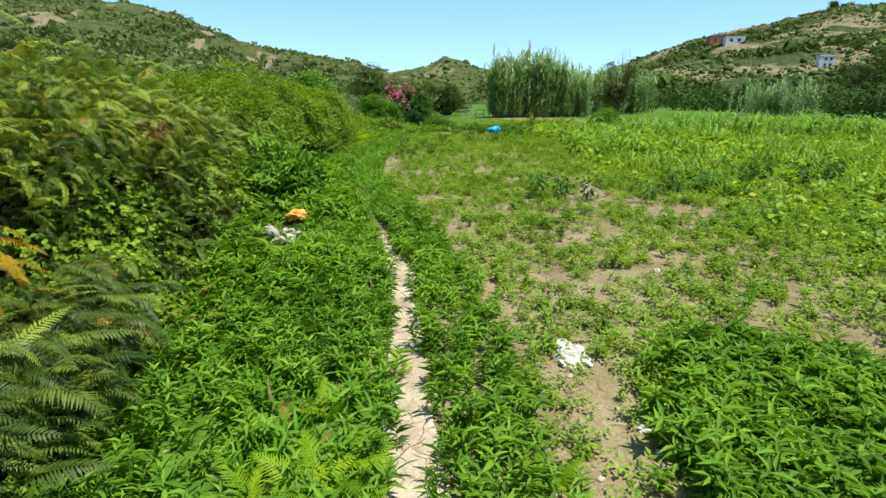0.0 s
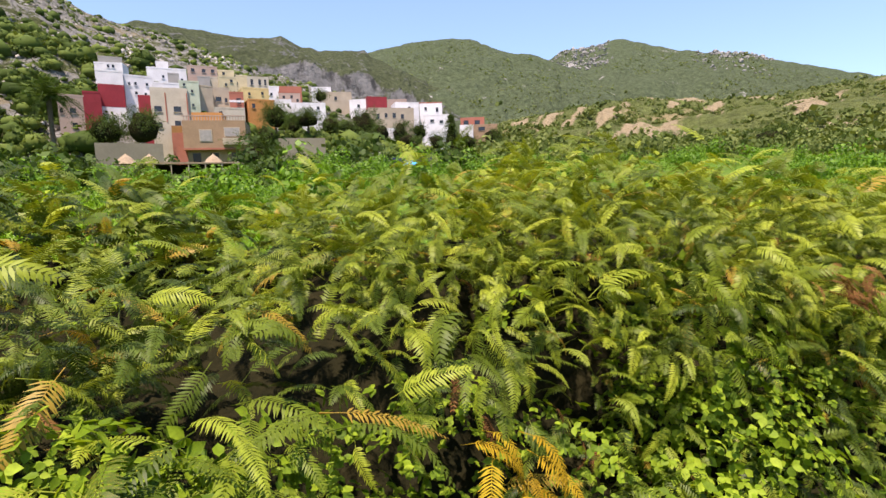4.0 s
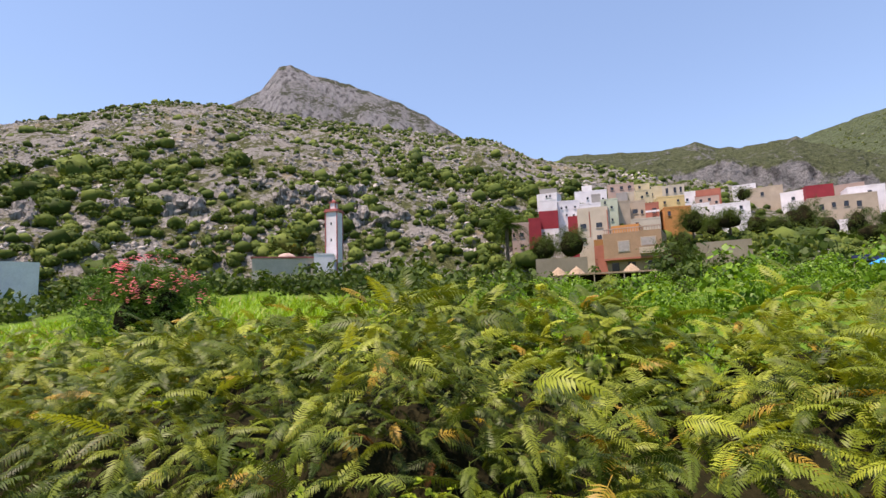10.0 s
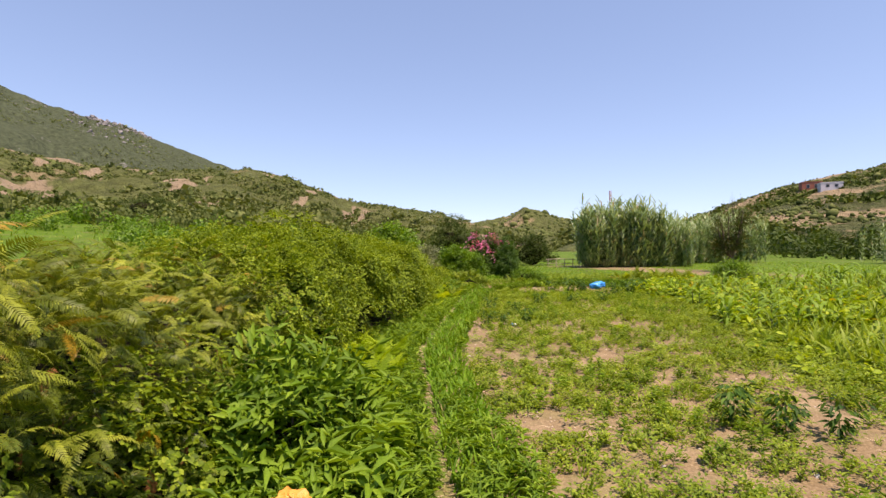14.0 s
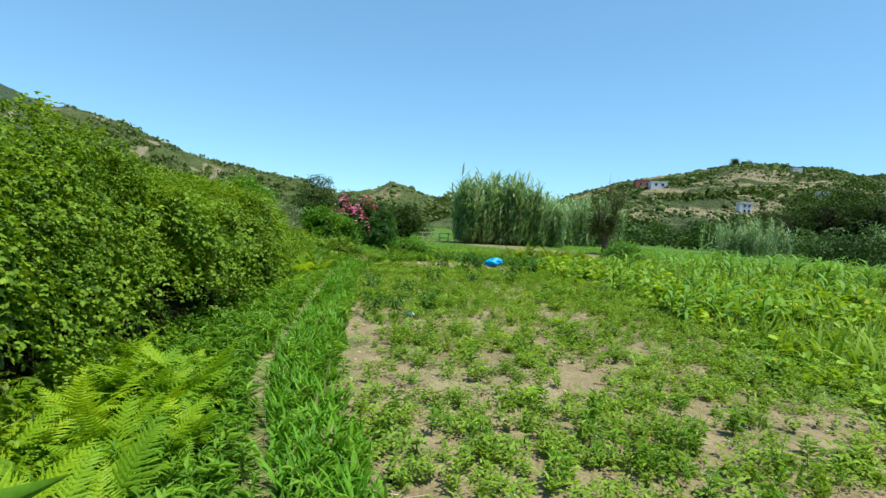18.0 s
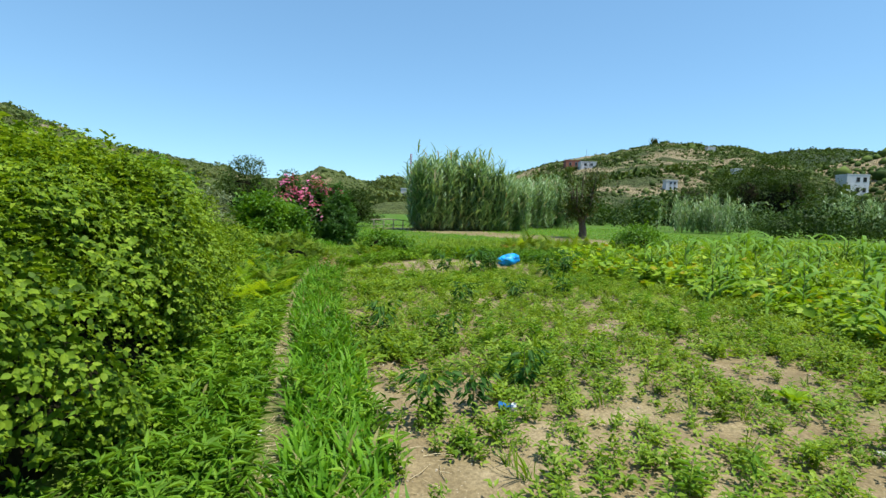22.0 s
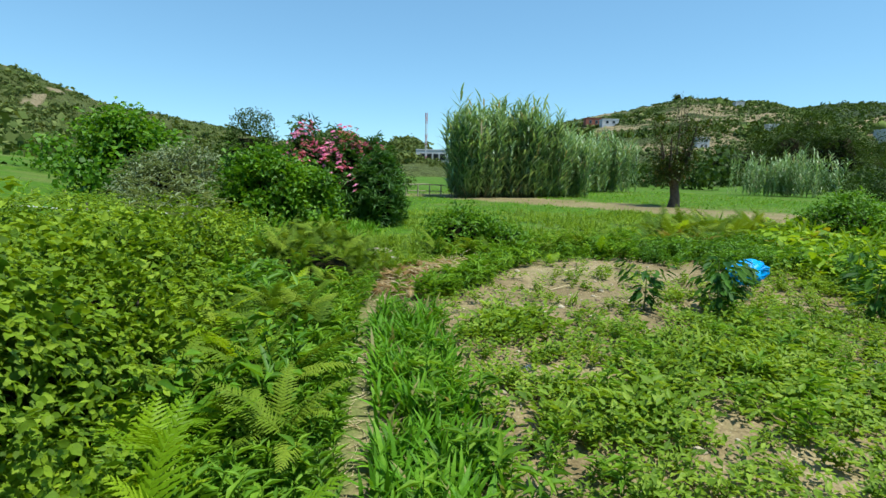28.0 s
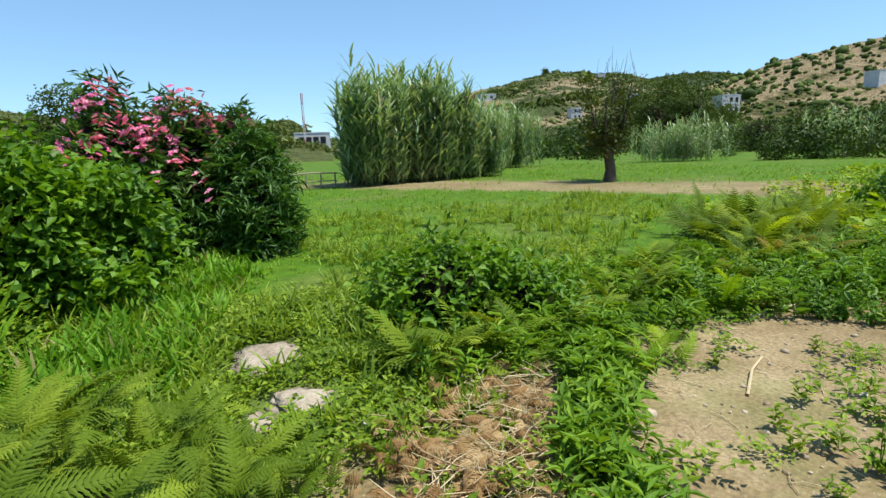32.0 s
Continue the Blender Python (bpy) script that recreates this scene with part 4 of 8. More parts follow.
def sow_fronds(bag, tpls, x, y, z, size, spread_yaw=1.2, tilt=(0.15, 0.75), twist=0.3):
    n = len(x)
    a, s = outward(x, y)
    yaw = a - math.pi / 2 + rng.normal(0, spread_yaw, n)
    ti = rng.uniform(tilt[0], tilt[1], n) - 0.25 * np.minimum(s, 1.5)
    sc = size * rng.uniform(0.65, 1.25, n)
    w = rng.integers(0, len(tpls), n)
    for k, t in enumerate(tpls):
        q = w == k
        bag.add(t, mats3(yaw[q], ti[q], rng.normal(0, twist, q.sum()), sc[q]), np.stack([x[q], y[q], z[q]], 1))


def fern_zone(x, y):
    return ((edge_x(y) - x) > -0.25) * (1 - smooth(8.6, 10.4, y) * 0.93)


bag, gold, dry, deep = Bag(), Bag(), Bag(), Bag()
# the side towards the path: tiers of fronds reaching out over dark gaps
x, y = pick(72000, -5.0, -0.8, -4.5, 10.5, lambda x, y: fern_zone(x, y) * ((edge_x(y) - x) < 1.3))
u = rng.uniform(0.2, 0.98, len(x))
h = thicket_h(x, y) * u
k = rng.random(len(x)) < (1 - (1 - smooth(0.5, 0.85, u)) * (0.65 - 0.4 * smooth(1.4, 2.6, y))) * (0.03 + 0.97 * smooth(0.46, 0.54, fbm(y * 2.1 + 0.6 * x, h * 3.0 + 0.9 * x, 3, 61) + 0.07 * smooth(1.1, 1.8, h))) * (0.45 + 0.55 * smooth(0.5, 1.3, h)) * (0.62 + 0.38 * smooth(0.5, 1.3, y))
x, y, h = x[k], y[k], h[k]
# low and southern fronds take the green that has shade in its colour
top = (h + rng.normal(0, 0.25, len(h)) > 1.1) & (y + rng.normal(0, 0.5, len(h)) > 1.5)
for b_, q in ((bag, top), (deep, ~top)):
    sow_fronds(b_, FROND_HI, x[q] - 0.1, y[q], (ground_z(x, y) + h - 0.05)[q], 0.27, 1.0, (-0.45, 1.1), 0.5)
# the top of the bank
x, y = pick(25000, -7.4, -0.8, -7, 11.5, lambda x, y: fern_zone(x, y) * ((edge_x(y) - x) >= 1.2) * (0.14 + 0.86 * smooth(0.42, 0.54, fbm(x * 1.6, y * 1.6, 2, 33))))
z = ground_z(x, y) + thicket_h(x, y) * rng.uniform(0.7, 0.97, len(x)) - 0.1
# towards the south more of the canopy gets the shade-coloured green
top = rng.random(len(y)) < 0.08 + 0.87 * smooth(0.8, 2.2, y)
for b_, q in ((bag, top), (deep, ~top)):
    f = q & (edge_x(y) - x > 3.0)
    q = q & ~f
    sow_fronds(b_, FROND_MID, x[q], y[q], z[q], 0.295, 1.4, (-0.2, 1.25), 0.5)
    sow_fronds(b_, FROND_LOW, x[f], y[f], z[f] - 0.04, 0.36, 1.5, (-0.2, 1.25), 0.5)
# a bright clump low at the bank's face
n = 44
x, y = rng.normal(-2.2, 0.1, n), rng.normal(1.4, 0.2, n)
sow_fronds(bag, FROND_HI, x, y, ground_z(x, y) + rng.uniform(1.05, 1.45, n), 0.34, 0.9, (0.1, 0.8), 0.3)
# shoots that stand out of the canopy
x, y = pick(260, -6.5, -2.0, -2.0, 9.5, lambda x, y: fern_zone(x, y) * ((edge_x(y) - x) > 0.5))
sow_fronds(bag, FROND_MID, x, y, ground_z(x, y) + thicket_h(x, y) - 0.16, 0.38, 1.6, (0.4, 1.1), 0.4)
x, y = pick(900, -2.6, -1.4, 1.2, 3.2, lambda x, y: fern_zone(x, y) * ((edge_x(y) - x) < 0.5))
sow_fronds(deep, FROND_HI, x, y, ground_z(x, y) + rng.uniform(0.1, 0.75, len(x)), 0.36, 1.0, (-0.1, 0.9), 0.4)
deep.make("bracken_thicket", M_FERN_SHADE, "bracken standing shoulder-high, darker green with shade put into its colour", "bracken")
bag.make("bracken_thicket", M_FERN, "dense bank of tall green bracken beside the path", "bracken")
x, y = pick(340, -4.5, -1.6, 0.0, 9, lambda x, y: fern_zone(x, y) * (fbm(x * 1.5, y * 1.5, 2, 55) > 0.6))
sow_fronds(gold, FROND_HI, x, y, ground_z(x, y) + thicket_h(x, y) * rng.uniform(0.3, 0.85, len(x)), 0.25, 1.2, (-0.4, 0.5))
n = 16
x, y = rng.normal(-2.35, 0.06, n), rng.normal(2.4, 0.1, n)
sow_fronds(gold, FROND_HI, x, y, ground_z(x, y) + rng.uniform(0.5, 1.1, n), 0.3, 0.5, (-0.3, 0.3))
gold.make("yellowed_bracken", M_FERN_GOLD, "golden yellow dying bracken fronds among green ones", "bracken")
x, y = pick(380, -4.2, -1.5, -1, 10, lambda x, y: fern_zone(x, y) * (edge_x(y) - x < 1.2))
sow_fronds(dry, FROND_MID, x - 0.1, y, ground_z(x, y) + thicket_h(x, y) * rng.uniform(0.2, 0.8, len(x)), 0.24, 1.4, (-1.1, 0.2))
n = 14
x, y = rng.normal(-2.5, 0.08, n), rng.normal(4.5, 0.2, n)
sow_fronds(dry, FROND_HI, x, y, ground_z(x, y) + rng.uniform(1.42, 1.52, n), 0.24, 0.6, (-0.1, 0.3))
dry.make("dry_bracken", M_FERN_DRY, "withered brown bracken fronds inside the thicket", "bracken")

# bramble: sprays of leaflets
def spray(seed, leaves=9, size=0.05, tpl=leaf2, wide=0.8):
    rs = np.random.default_rng(seed)
    parts = []
    for k in range(leaves):
        t = (k + 0.5) / leaves
        at = (rs.normal(0, 0.05), 0.30 * t, 0.05 * math.sin(3 * t) + rs.normal(0, 0.025))
        for j in range(3):
            L = size * rs.uniform(0.75, 1.25)
            parts.append(place(tpl(L, L * wide, 0.15), rs.uniform(-0.4, 0.4) + (j - 1) * 1.25 + (k % 2 - 0.5) * 1.6, rs.uniform(-0.45, 0.35), rs.uniform(-0.4, 0.4), 1.0, at))
    return tpl_join(parts)


NEAR_SPRAYS = [spray(k + 30, 10, 0.042, leaf4, 0.72) for k in range(4)]
FACE_SPRAYS = [spray(k + 45, 12, 0.033, leaf4, 0.74) for k in range(4)]
HEDGE_SPRAYS = [spray(k + 36, 13, 0.032, leaf2, 0.78) for k in range(5)]


def sow_sprays(bag, tpls, x, y, z, size=1.0, f=thicket_h):
    a, s = outward(x, y, f)
    n = len(x)
    yaw = a - math.pi / 2 + rng.normal(0, 1.1, n)
    ti = 0.15 + rng.normal(0, 0.35, n) - 0.55 * np.minimum(s, 1.6)
    w = rng.integers(0, len(tpls), n)
    sc = size * rng.uniform(0.7, 1.3, n)
    for k, t in enumerate(tpls):
        q = w == k
        bag.add(t, mats3(yaw[q], ti[q], rng.normal(0, 0.35, q.sum()), sc[q]), np.stack([x[q], y[q], z[q]], 1))


bag = Bag()
x, y = pick(34000, -5.0, -2.6, 8.0, 21.0, lambda x, y: ((edge_x(y) - x) > -0.2) * smooth(7.6, 9.8, y) * (edge_x(y) - x < 0.8))
h = thicket_h(x, y)
z = h * np.minimum(1.0, rng.uniform(0.03, 1.3, len(x)) ** 0.6)
k = rng.random(len(x)) < (0.13 + 0.87 * smooth(0.43, 0.53, fbm(x * 2.2 + 0.8 * z, y * 2.2 + 2.2 * z, 2, 35))) * (0.28 + 0.72 * smooth(0.35, 1.1, z))
x, y, z = x[k], y[k], z[k]
face = edge_x(y) - x < 0.32
sow_sprays(bag, FACE_SPRAYS, x[face], y[face], (ground_z(x, y) + z)[face] - 0.04, 0.95)
sow_sprays(bag, HEDGE_SPRAYS, x[~face], y[~face], (ground_z(x, y) + z)[~face] - 0.04, 0.95)
x, y = pick(9000, -8.0, -3.2, 8.0, 21.0, lambda x, y: ((edge_x(y) - x) > 0.8) * smooth(7.6, 9.8, y) * np.where(edge_x(y) - x < 2.4, 1.0, 0.4))
h = thicket_h(x, y)
sow_sprays(bag, HEDGE_SPRAYS, x, y, ground_z(x, y) + h * np.minimum(1.0, rng.uniform(0.25, 1.35, len(x)) ** 0.6) - 0.04, 1.1)
bag.make("bramble_hedge", M_BRAMBLE, "tall rounded bramble hedge of small bright green leaves", "hedge")
bag = Bag()
x, y = pick(10500, -4.5, -0.8, -2.5, 9.0, lambda x, y: ((edge_x(y) - x) > -0.3) * ((edge_x(y) - x) < 0.9) * (0.15 + 0.85 * smooth(0.47, 0.56, fbm(x * 0.9 + 7, y * 1.1, 2, 65))))
sow_sprays(bag, NEAR_SPRAYS, x, y, ground_z(x, y) + thicket_h(x, y) * rng.uniform(0.05, 0.7, len(x)), 1.0)
x, y = rng.normal(-2.15, 0.12, 120), rng.uniform(0.6, 1.6, 120)
sow_sprays(bag, NEAR_SPRAYS, x, y, ground_z(x, y) + rng.uniform(0.85, 1.45, 120), 1.0)
x, y = pick(160, -7.0, -1.0, -6.0, 9.5, lambda x, y: ((edge_x(y) - x) > 1.4))
sow_sprays(bag, HEDGE_SPRAYS, x, y, ground_z(x, y) + thicket_h(x, y) * rng.uniform(0.45, 0.9, len(x)), 1.3)
bag.make("bramble_undergrowth", M_BRAMBLE, "bramble shoots with round leaves growing through the bracken", "bramble")

# ---- low plants ----
def rosette(seed, n, length, width, height, flat=0.5, tpl=leaf4):
    """A low weed: leaves up a few short stems."""
    rs = np.random.default_rng(seed)
    parts = []
    for k in range(n):
        a = rs.uniform(0, 6.28)
        t = rs.random()
        L = length * rs.uniform(0.6, 1.15)
        r = 0.4 * length * t
        parts.append(place(tpl(L, width * L / length, rs.uniform(0.1, 0.35)), a, flat * rs.uniform(-0.3, 1.2), rs.normal(0, 0.3), 1.0, (-math.sin(a) * r, math.cos(a) * r, height * t * rs.uniform(0.4, 1.0) + 0.01)))
    return tpl_join(parts)


def mat_plant(seed, stems, reach, size):
    """A spreading weed: stems along the ground with small paired leaves."""
    rs = np.random.default_rng(seed)
    parts = []
    for k in range(stems):
        a = 6.28 * k / stems + rs.normal(0, 0.3)
        for j in range(5):
            r = reach * (j + 0.6) / 5
            for sd in (-1, 1):
                L = size * rs.uniform(0.7, 1.2)
                parts.append(place(leaf2(L, L * 0.5, 0.15), a + sd * rs.uniform(0.5, 1.3), rs.uniform(0, 0.7), rs.normal(0, 0.3), 1.0, (-math.sin(a) * r, math.cos(a) * r, 0.02 + reach * 0.35 * rs.random())))
    return tpl_join(parts)


def lance_weed(seed, n=21):
    """An upright weed with long narrow leaves."""
    rs = np.random.default_rng(seed)
    parts = [tube([(0, 0, 0), (0.01, 0, 0.22)], [0.004, 0.002], 3)]
    for k in range(n):
        t = k / n
        L = 0.095 * rs.uniform(0.6, 1.25)
        parts.append(place(leaf2(L, L * 0.25, 0.3), 2.4 * k + rs.normal(0, 0.3), rs.uniform(0.1, 0.9), 0, 1.0, (0, 0, 0.03 + 0.2 * t)))
    return tpl_join(parts)


def tuft(seed, n=11, length=0.22, width=0.015, lean=0.5, segs=3):
    rs = np.random.default_rng(seed)
    parts = []
    for k in range(n):
        parts.append(place(blade(length * rs.uniform(0.5, 1.2), width, rs.uniform(0.3, 1.5), segs), rs.uniform(0, 6.28), -rs.uniform(0, lean), 0, 1.0, (rs.normal(0, 0.03), rs.normal(0, 0.03), 0)))
    return tpl_join(parts)


def sprig(seed, stems=5):
    """A small upright weed of narrow leaves."""
    rs = np.random.default_rng(seed)
    parts = []
    for k in range(stems):
        a, t = rs.uniform(0, 6.28), rs.uniform(0.1, 0.5)
        h = rs.uniform(0.07, 0.15)
        for j in range(7):
            q = (j + 1) / 7 * h
            L = rs.uniform(0.035, 0.06)
            parts.append(place(leaf2(L, L * 0.36, 0.2), 2.4 * j + a, rs.uniform(0.1, 0.9), 0, 1.0, (math.cos(a) * q * t + 0.02 * math.cos(a), math.sin(a) * q * t + 0.02 * math.sin(a), q)))
    return tpl_join(parts)


WEEDS = [mat_plant(k, 5, 0.14, 0.042) for k in range(3)] + [sprig(k) for k in range(3)] + [rosette(k, 14, 0.06, 0.026, 0.07, 0.5, leaf2) for k in range(1)]
LANCES = [lance_weed(k) for k in range(4)]
TUFTS = [tuft(k) for k in range(4)]
LUSH = [tuft(k + 30, 13, 0.19, 0.021, 0.55, 3) for k in range(4)]
TURF = [tuft(k + 9, 7, 0.12, 0.016, 0.8, 2) for k in range(4)]
BIG = [rosette(k + 40, 15, 0.12, 0.09, 0.26, 0.45, leaf4) for k in range(4)]


SLABS = [(-1.58, 23.78, 0.3), (-1.45, 23.05, 0.27), (-1.72, 22.9, 0.16), (-1.9, 5.2, 0.3), (-1.7, 5.15, 0.27), (-1.6, 4.9, 0.2)]


def sow(bag, tpls, x, y, size, tilt=0.15, dz=0.0, var=0.3):
    x, y = np.asarray(x), np.asarray(y)
    size = np.broadcast_to(np.asarray(size, float), x.shape)
    for sx, sy, sr in SLABS:
        k = np.hypot(x - sx, y - sy) > sr
        x, y, size = x[k], y[k], size[k]
    w = rng.integers(0, len(tpls), len(x))
    sc = size * rng.uniform(1 - var, 1 + var, len(x))
    P = on_ground(x, y, dz)
    for k, t in enumerate(tpls):
        q = w == k
        bag.add(t, mats3(rng.uniform(0, 6.28, q.sum()), rng.normal(0, tilt, q.sum()), rng.normal(0, tilt, q.sum()), sc[q]), P[q])


def bare(x, y):
    """The dug soil at the end of the plot and a few bald spots."""
    a = smooth(19.1, 20.2, y - 0.25 * (x + 0.5)) * smooth(-0.15, 0.15, x + 0.5 - 1.0 * (y - 21.8)) * (1 - smooth(22.4, 22.8, y)) * (1 - smooth(2.8, 3.6, x)) * (1 - 0.65 * smooth(0.3, 1.3, x) * (1 - smooth(20.4, 21.0, y)))
    b = 1.0 * np.exp(-((((x - 0.0) / 0.65) ** 2 + ((y - 8.35) / 0.4) ** 2) ** 1.5))
    c = np.exp(-(((x + 1.2) / 0.3) ** 2 + ((y - 12.0) / 0.9) ** 2))
    d = 1.2 * np.exp(-((((x - 1.0 - 0.12 * (2.6 - y)) / 0.17) ** 2 + ((y - 2.5) / 0.9) ** 2) ** 2))
    e = np.exp(-((x - path_x(y) - 0.78 - 0.1 * (fbm(y * 0.8, y * 0, 2, 6) - 0.5)) / 0.17) ** 4) * smooth(7.5, 9.0, y) * (1 - smooth(16.5, 18.0, y)) * smooth(0.32, 0.5, fbm(x * 0.9, y * 0.9, 2, 7))
    return np.clip(0.82 * a + b + 0.8 * c + d + 0.9 * e, 0, 1)


def plot_density(x, y):
    n = 0.62 * fbm(x * 1.1, y * 1.1, 3, 13) + 0.38 * fbm(x * 4.2, y * 4.2, 2, 14)
    d = 0.2 + 0.8 * smooth(0.41, 0.57, n + 0.02 + 0.05 * smooth(1.5, 4, x) + 0.07 * (1 - smooth(4, 8, y)) + 0.09 * smooth(13, 16, y) + 0.05 * smooth(16.5, 18, y) + 0.05 * np.exp(-((y - 11.0) / 1.6) ** 2) * smooth(0.2, 1.2, x))
    inside = smooth(-0.1, 0.5, x - path_x(y) - 0.35) * (1 - smooth(21.8, 22.8, y))
    return d * inside * (1 - 0.93 * bare(x, y))


bag = Bag()
x, y = pick(15500, -2.2, 6.5, -5.5, 22.8, plot_density)
sow(bag, WEEDS, x, y, 0.95)
bag.make("plot_weeds", M_WEED, "low green weeds spreading in patches over dry soil", "weeds")
bag = Bag()
x, y = pick(1700, -2.2, 5.5, 0, 22, lambda x, y: plot_density(x, y) * (fbm(x * 0.8, y * 0.8, 2, 91) > 0.5))
sow(bag, LANCES, x, y, 0.75)
bag.make("plot_weeds", M_LANCE, "darker upright weeds standing in the plot", "weeds")
def bush_weed(seed, stems=6):
    """A knee-low leafy weed: spreading stems with pairs of oval leaves."""
    rs = np.random.default_rng(seed)
    parts = []
    for k in range(stems):
        a, lean, h = 6.283 * k / stems + rs.normal(0, 0.3), rs.uniform(0.15, 0.75), rs.uniform(0.14, 0.26)
        parts.append(tube([(0, 0, 0), (math.cos(a) * lean * h, math.sin(a) * lean * h, h)], [0.003, 0.0015], 3))
        for j in range(11):
            q = (j + 1.5) / 12 * h
            L = rs.uniform(0.03, 0.055) * (1.1 - 0.3 * j / 11)
            parts.append(place(leaf2(L, L * 0.55, 0.2), 2.4 * j + a, rs.uniform(-0.2, 0.6), rs.normal(0, 0.3), 1.0, (math.cos(a) * lean * q, math.sin(a) * lean * q, q)))
    return tpl_join(parts)


BUSHY = [bush_weed(k) for k in range(4)]
CARPET = [mat_plant(k + 70, 7, 0.2, 0.055) for k in range(3)]
bag = Bag()
x, y = pick(800, -2.2, 6.0, 3.5, 21.5, lambda x, y: (0.12 + 0.88 * smooth(0.5, 0.6, fbm(x * 1.7 + 3, y * 1.7, 2, 93))) * smooth(0.0, 0.5, plot_density(x, y)))
sow(bag, BUSHY, x, y, 0.75, 0.15, 0.0, 0.45)
for cx, cy, rr, n in [(-0.9, 20.0, 0.45, 30), (0.0, 19.0, 0.6, 50), (0.55, 18.6, 0.4, 26), (-0.9, 18.5, 0.35, 22), (0.9, 19.3, 0.5, 26), (-1.15, 15.3, 0.4, 26), (-0.2, 14.8, 0.4, 20)]:
    x, y = cx + rng.normal(0, rr * 0.5, n), cy + rng.normal(0, rr * 0.45, n)
    sow(bag, CARPET + LUSH[:1], x, y, 1.0, 0.15, 0.0, 0.4)
x, y = pick(700, -1.8, 5.5, 6.0, 21.5, lambda x, y: plot_density(x, y) * (fbm(x * 1.3, y * 1.3 + 5, 2, 95) > 0.5))
sow(bag, TUFTS, x, y, 0.7, 0.2, 0.0, 0.4)
bag.make("plot_weeds", M_WEED, "fresh green leafy weeds standing in clumps on the soil", "weeds")
# dense verge on both sides of the groove
bag = Bag()
def verge(x, y):
    d = x - path_x(y)
    right = smooth(0.08, 0.16, d) * (1 - smooth(0.55, 0.8, d))
    left = smooth(0.05, 0.11, -d) * smooth(-0.6, -0.2, x - edge_x(y) + 0.1) * (1 - 0.4 * np.exp(-((x + 2.9) / 0.75) ** 4 - ((y - 10.2) / 1.2) ** 4)) * (1 - 0.35 * smooth(15.5, 16.5, y) * smooth(0.35, 0.6, -d)) * (1 - 0.9 * np.exp(-((x + 1.8) / 0.34) ** 4 - ((y - 5.7) / 0.4) ** 4)) * (1 - 0.75 * np.exp(-((x + 0.8) / 0.5) ** 4 - ((y - 2.0) / 0.7) ** 4)) * (1 - 0.8 * smooth(7.2, 7.6, y) * (1 - smooth(9.2, 9.6, y)) * smooth(0.45, 0.7, -d))
    left = left * (1 - 0.6 * smooth(8.5, 10, y) * (1 - smooth(15, 16.5, y)) * (1 - smooth(0.0, 0.25, x - edge_x(y))))
    return np.maximum(right * (1 - 0.9 * smooth(7, 9, y)), left * (1 - 0.25 * smooth(8, 11, y)))
y = rng.uniform(-3.5, 21.5, 9600)
x = edge_x(y) - 0.3 + rng.random(9600) * (path_x(y) + 0.9 - edge_x(y) + 0.3)
k = rng.random(9600) < verge(x, y)
sow(bag, LANCES, x[k], y[k], (0.85 + 0.45 * smooth(3.5, 5, y) * (1 - smooth(7, 8.5, y)) * smooth(0.3, 0.8, path_x(y) - x))[k], 0.25)
x, y = pick(2000, 1.1, 3.6, 0.6, 3.3, lambda x, y: smooth(0.35, 0.5, fbm(x * 1.5, y * 1.5, 2, 71) + 0.25 * (1 - ((x - 2.3) / 1.1) ** 2 - ((y - 1.95) / 1.15) ** 4)))
sow(bag, LANCES, x, y, 0.9, 0.25)
x, y = pick(700, -2.7, -1.2, 6.35, 7.4, lambda x, y: smooth(0.35, 0.6, path_x(y) - x) * (x > edge_x(y) - 0.25))
sow(bag, LANCES, x, y, 1.75, 0.3)
bag.make("path_verge_weeds", M_LANCE, "dense dark green narrow-leaved weeds along the footpath", "weeds")
bag = Bag()
def strip(x, y):
    d = x - path_x(y)
    return smooth(0.05, 0.11, d) * (1 - smooth(0.48, 0.62, d)) * smooth(6, 8.5, y) * (1 - smooth(20, 20.8, y)) + 0.18 * smooth(0.1, 0.2, -d) * (1 - smooth(0.5, 1.2, -d))
y = rng.uniform(-0.4, 21.2, 8200)
x = path_x(y) + rng.uniform(-1.0, 0.7, 8200)
k = rng.random(8200) < strip(x, y)
sow(bag, LUSH, x[k], y[k], 1.0)
bag.make("path_grass", M_GRASS, "strip of thick green grass beside the footpath", "grass")

# squash and weeds east of the plot
bag = Bag()
x, y = pick(10500, 2.2, 24, -8.0, 33, lambda x, y: smooth(-0.3, 0.8, x - crop_x(y)) * (1 - smooth(0, 3, y - 24.5 - 0.3 * (x - 4))) * (0.55 + 0.45 * (fbm(x * 0.8, y * 0.8, 2, 19) > 0.42)))
sow(bag, BIG, x, y, 0.7, 0.3, 0.02, 0.45)
x, y = pick(1500, 2.6, 9, 14, 25, lambda x, y: smooth(-0.2, 0.5, x - crop_x(y)) * (1 - smooth(0, 1.5, y - 23.5 - 0.3 * (x - 4))))
sow(bag, BIG, x, y, 1.05, 0.3, 0.03, 0.45)
bag.make("squash_plants", M_SQUASH, "bright green sprawling squash plants covering the field", "crop")
bag = Bag()
x, y = pick(3200, 2.2, 13, 1.0, 26, lambda x, y: smooth(-0.8, 0.3, x - crop_x(y)) * (1 - smooth(0, 2, y - 23 - 0.3 * (x - 4))))
sow(bag, WEEDS, x, y, 1.35)
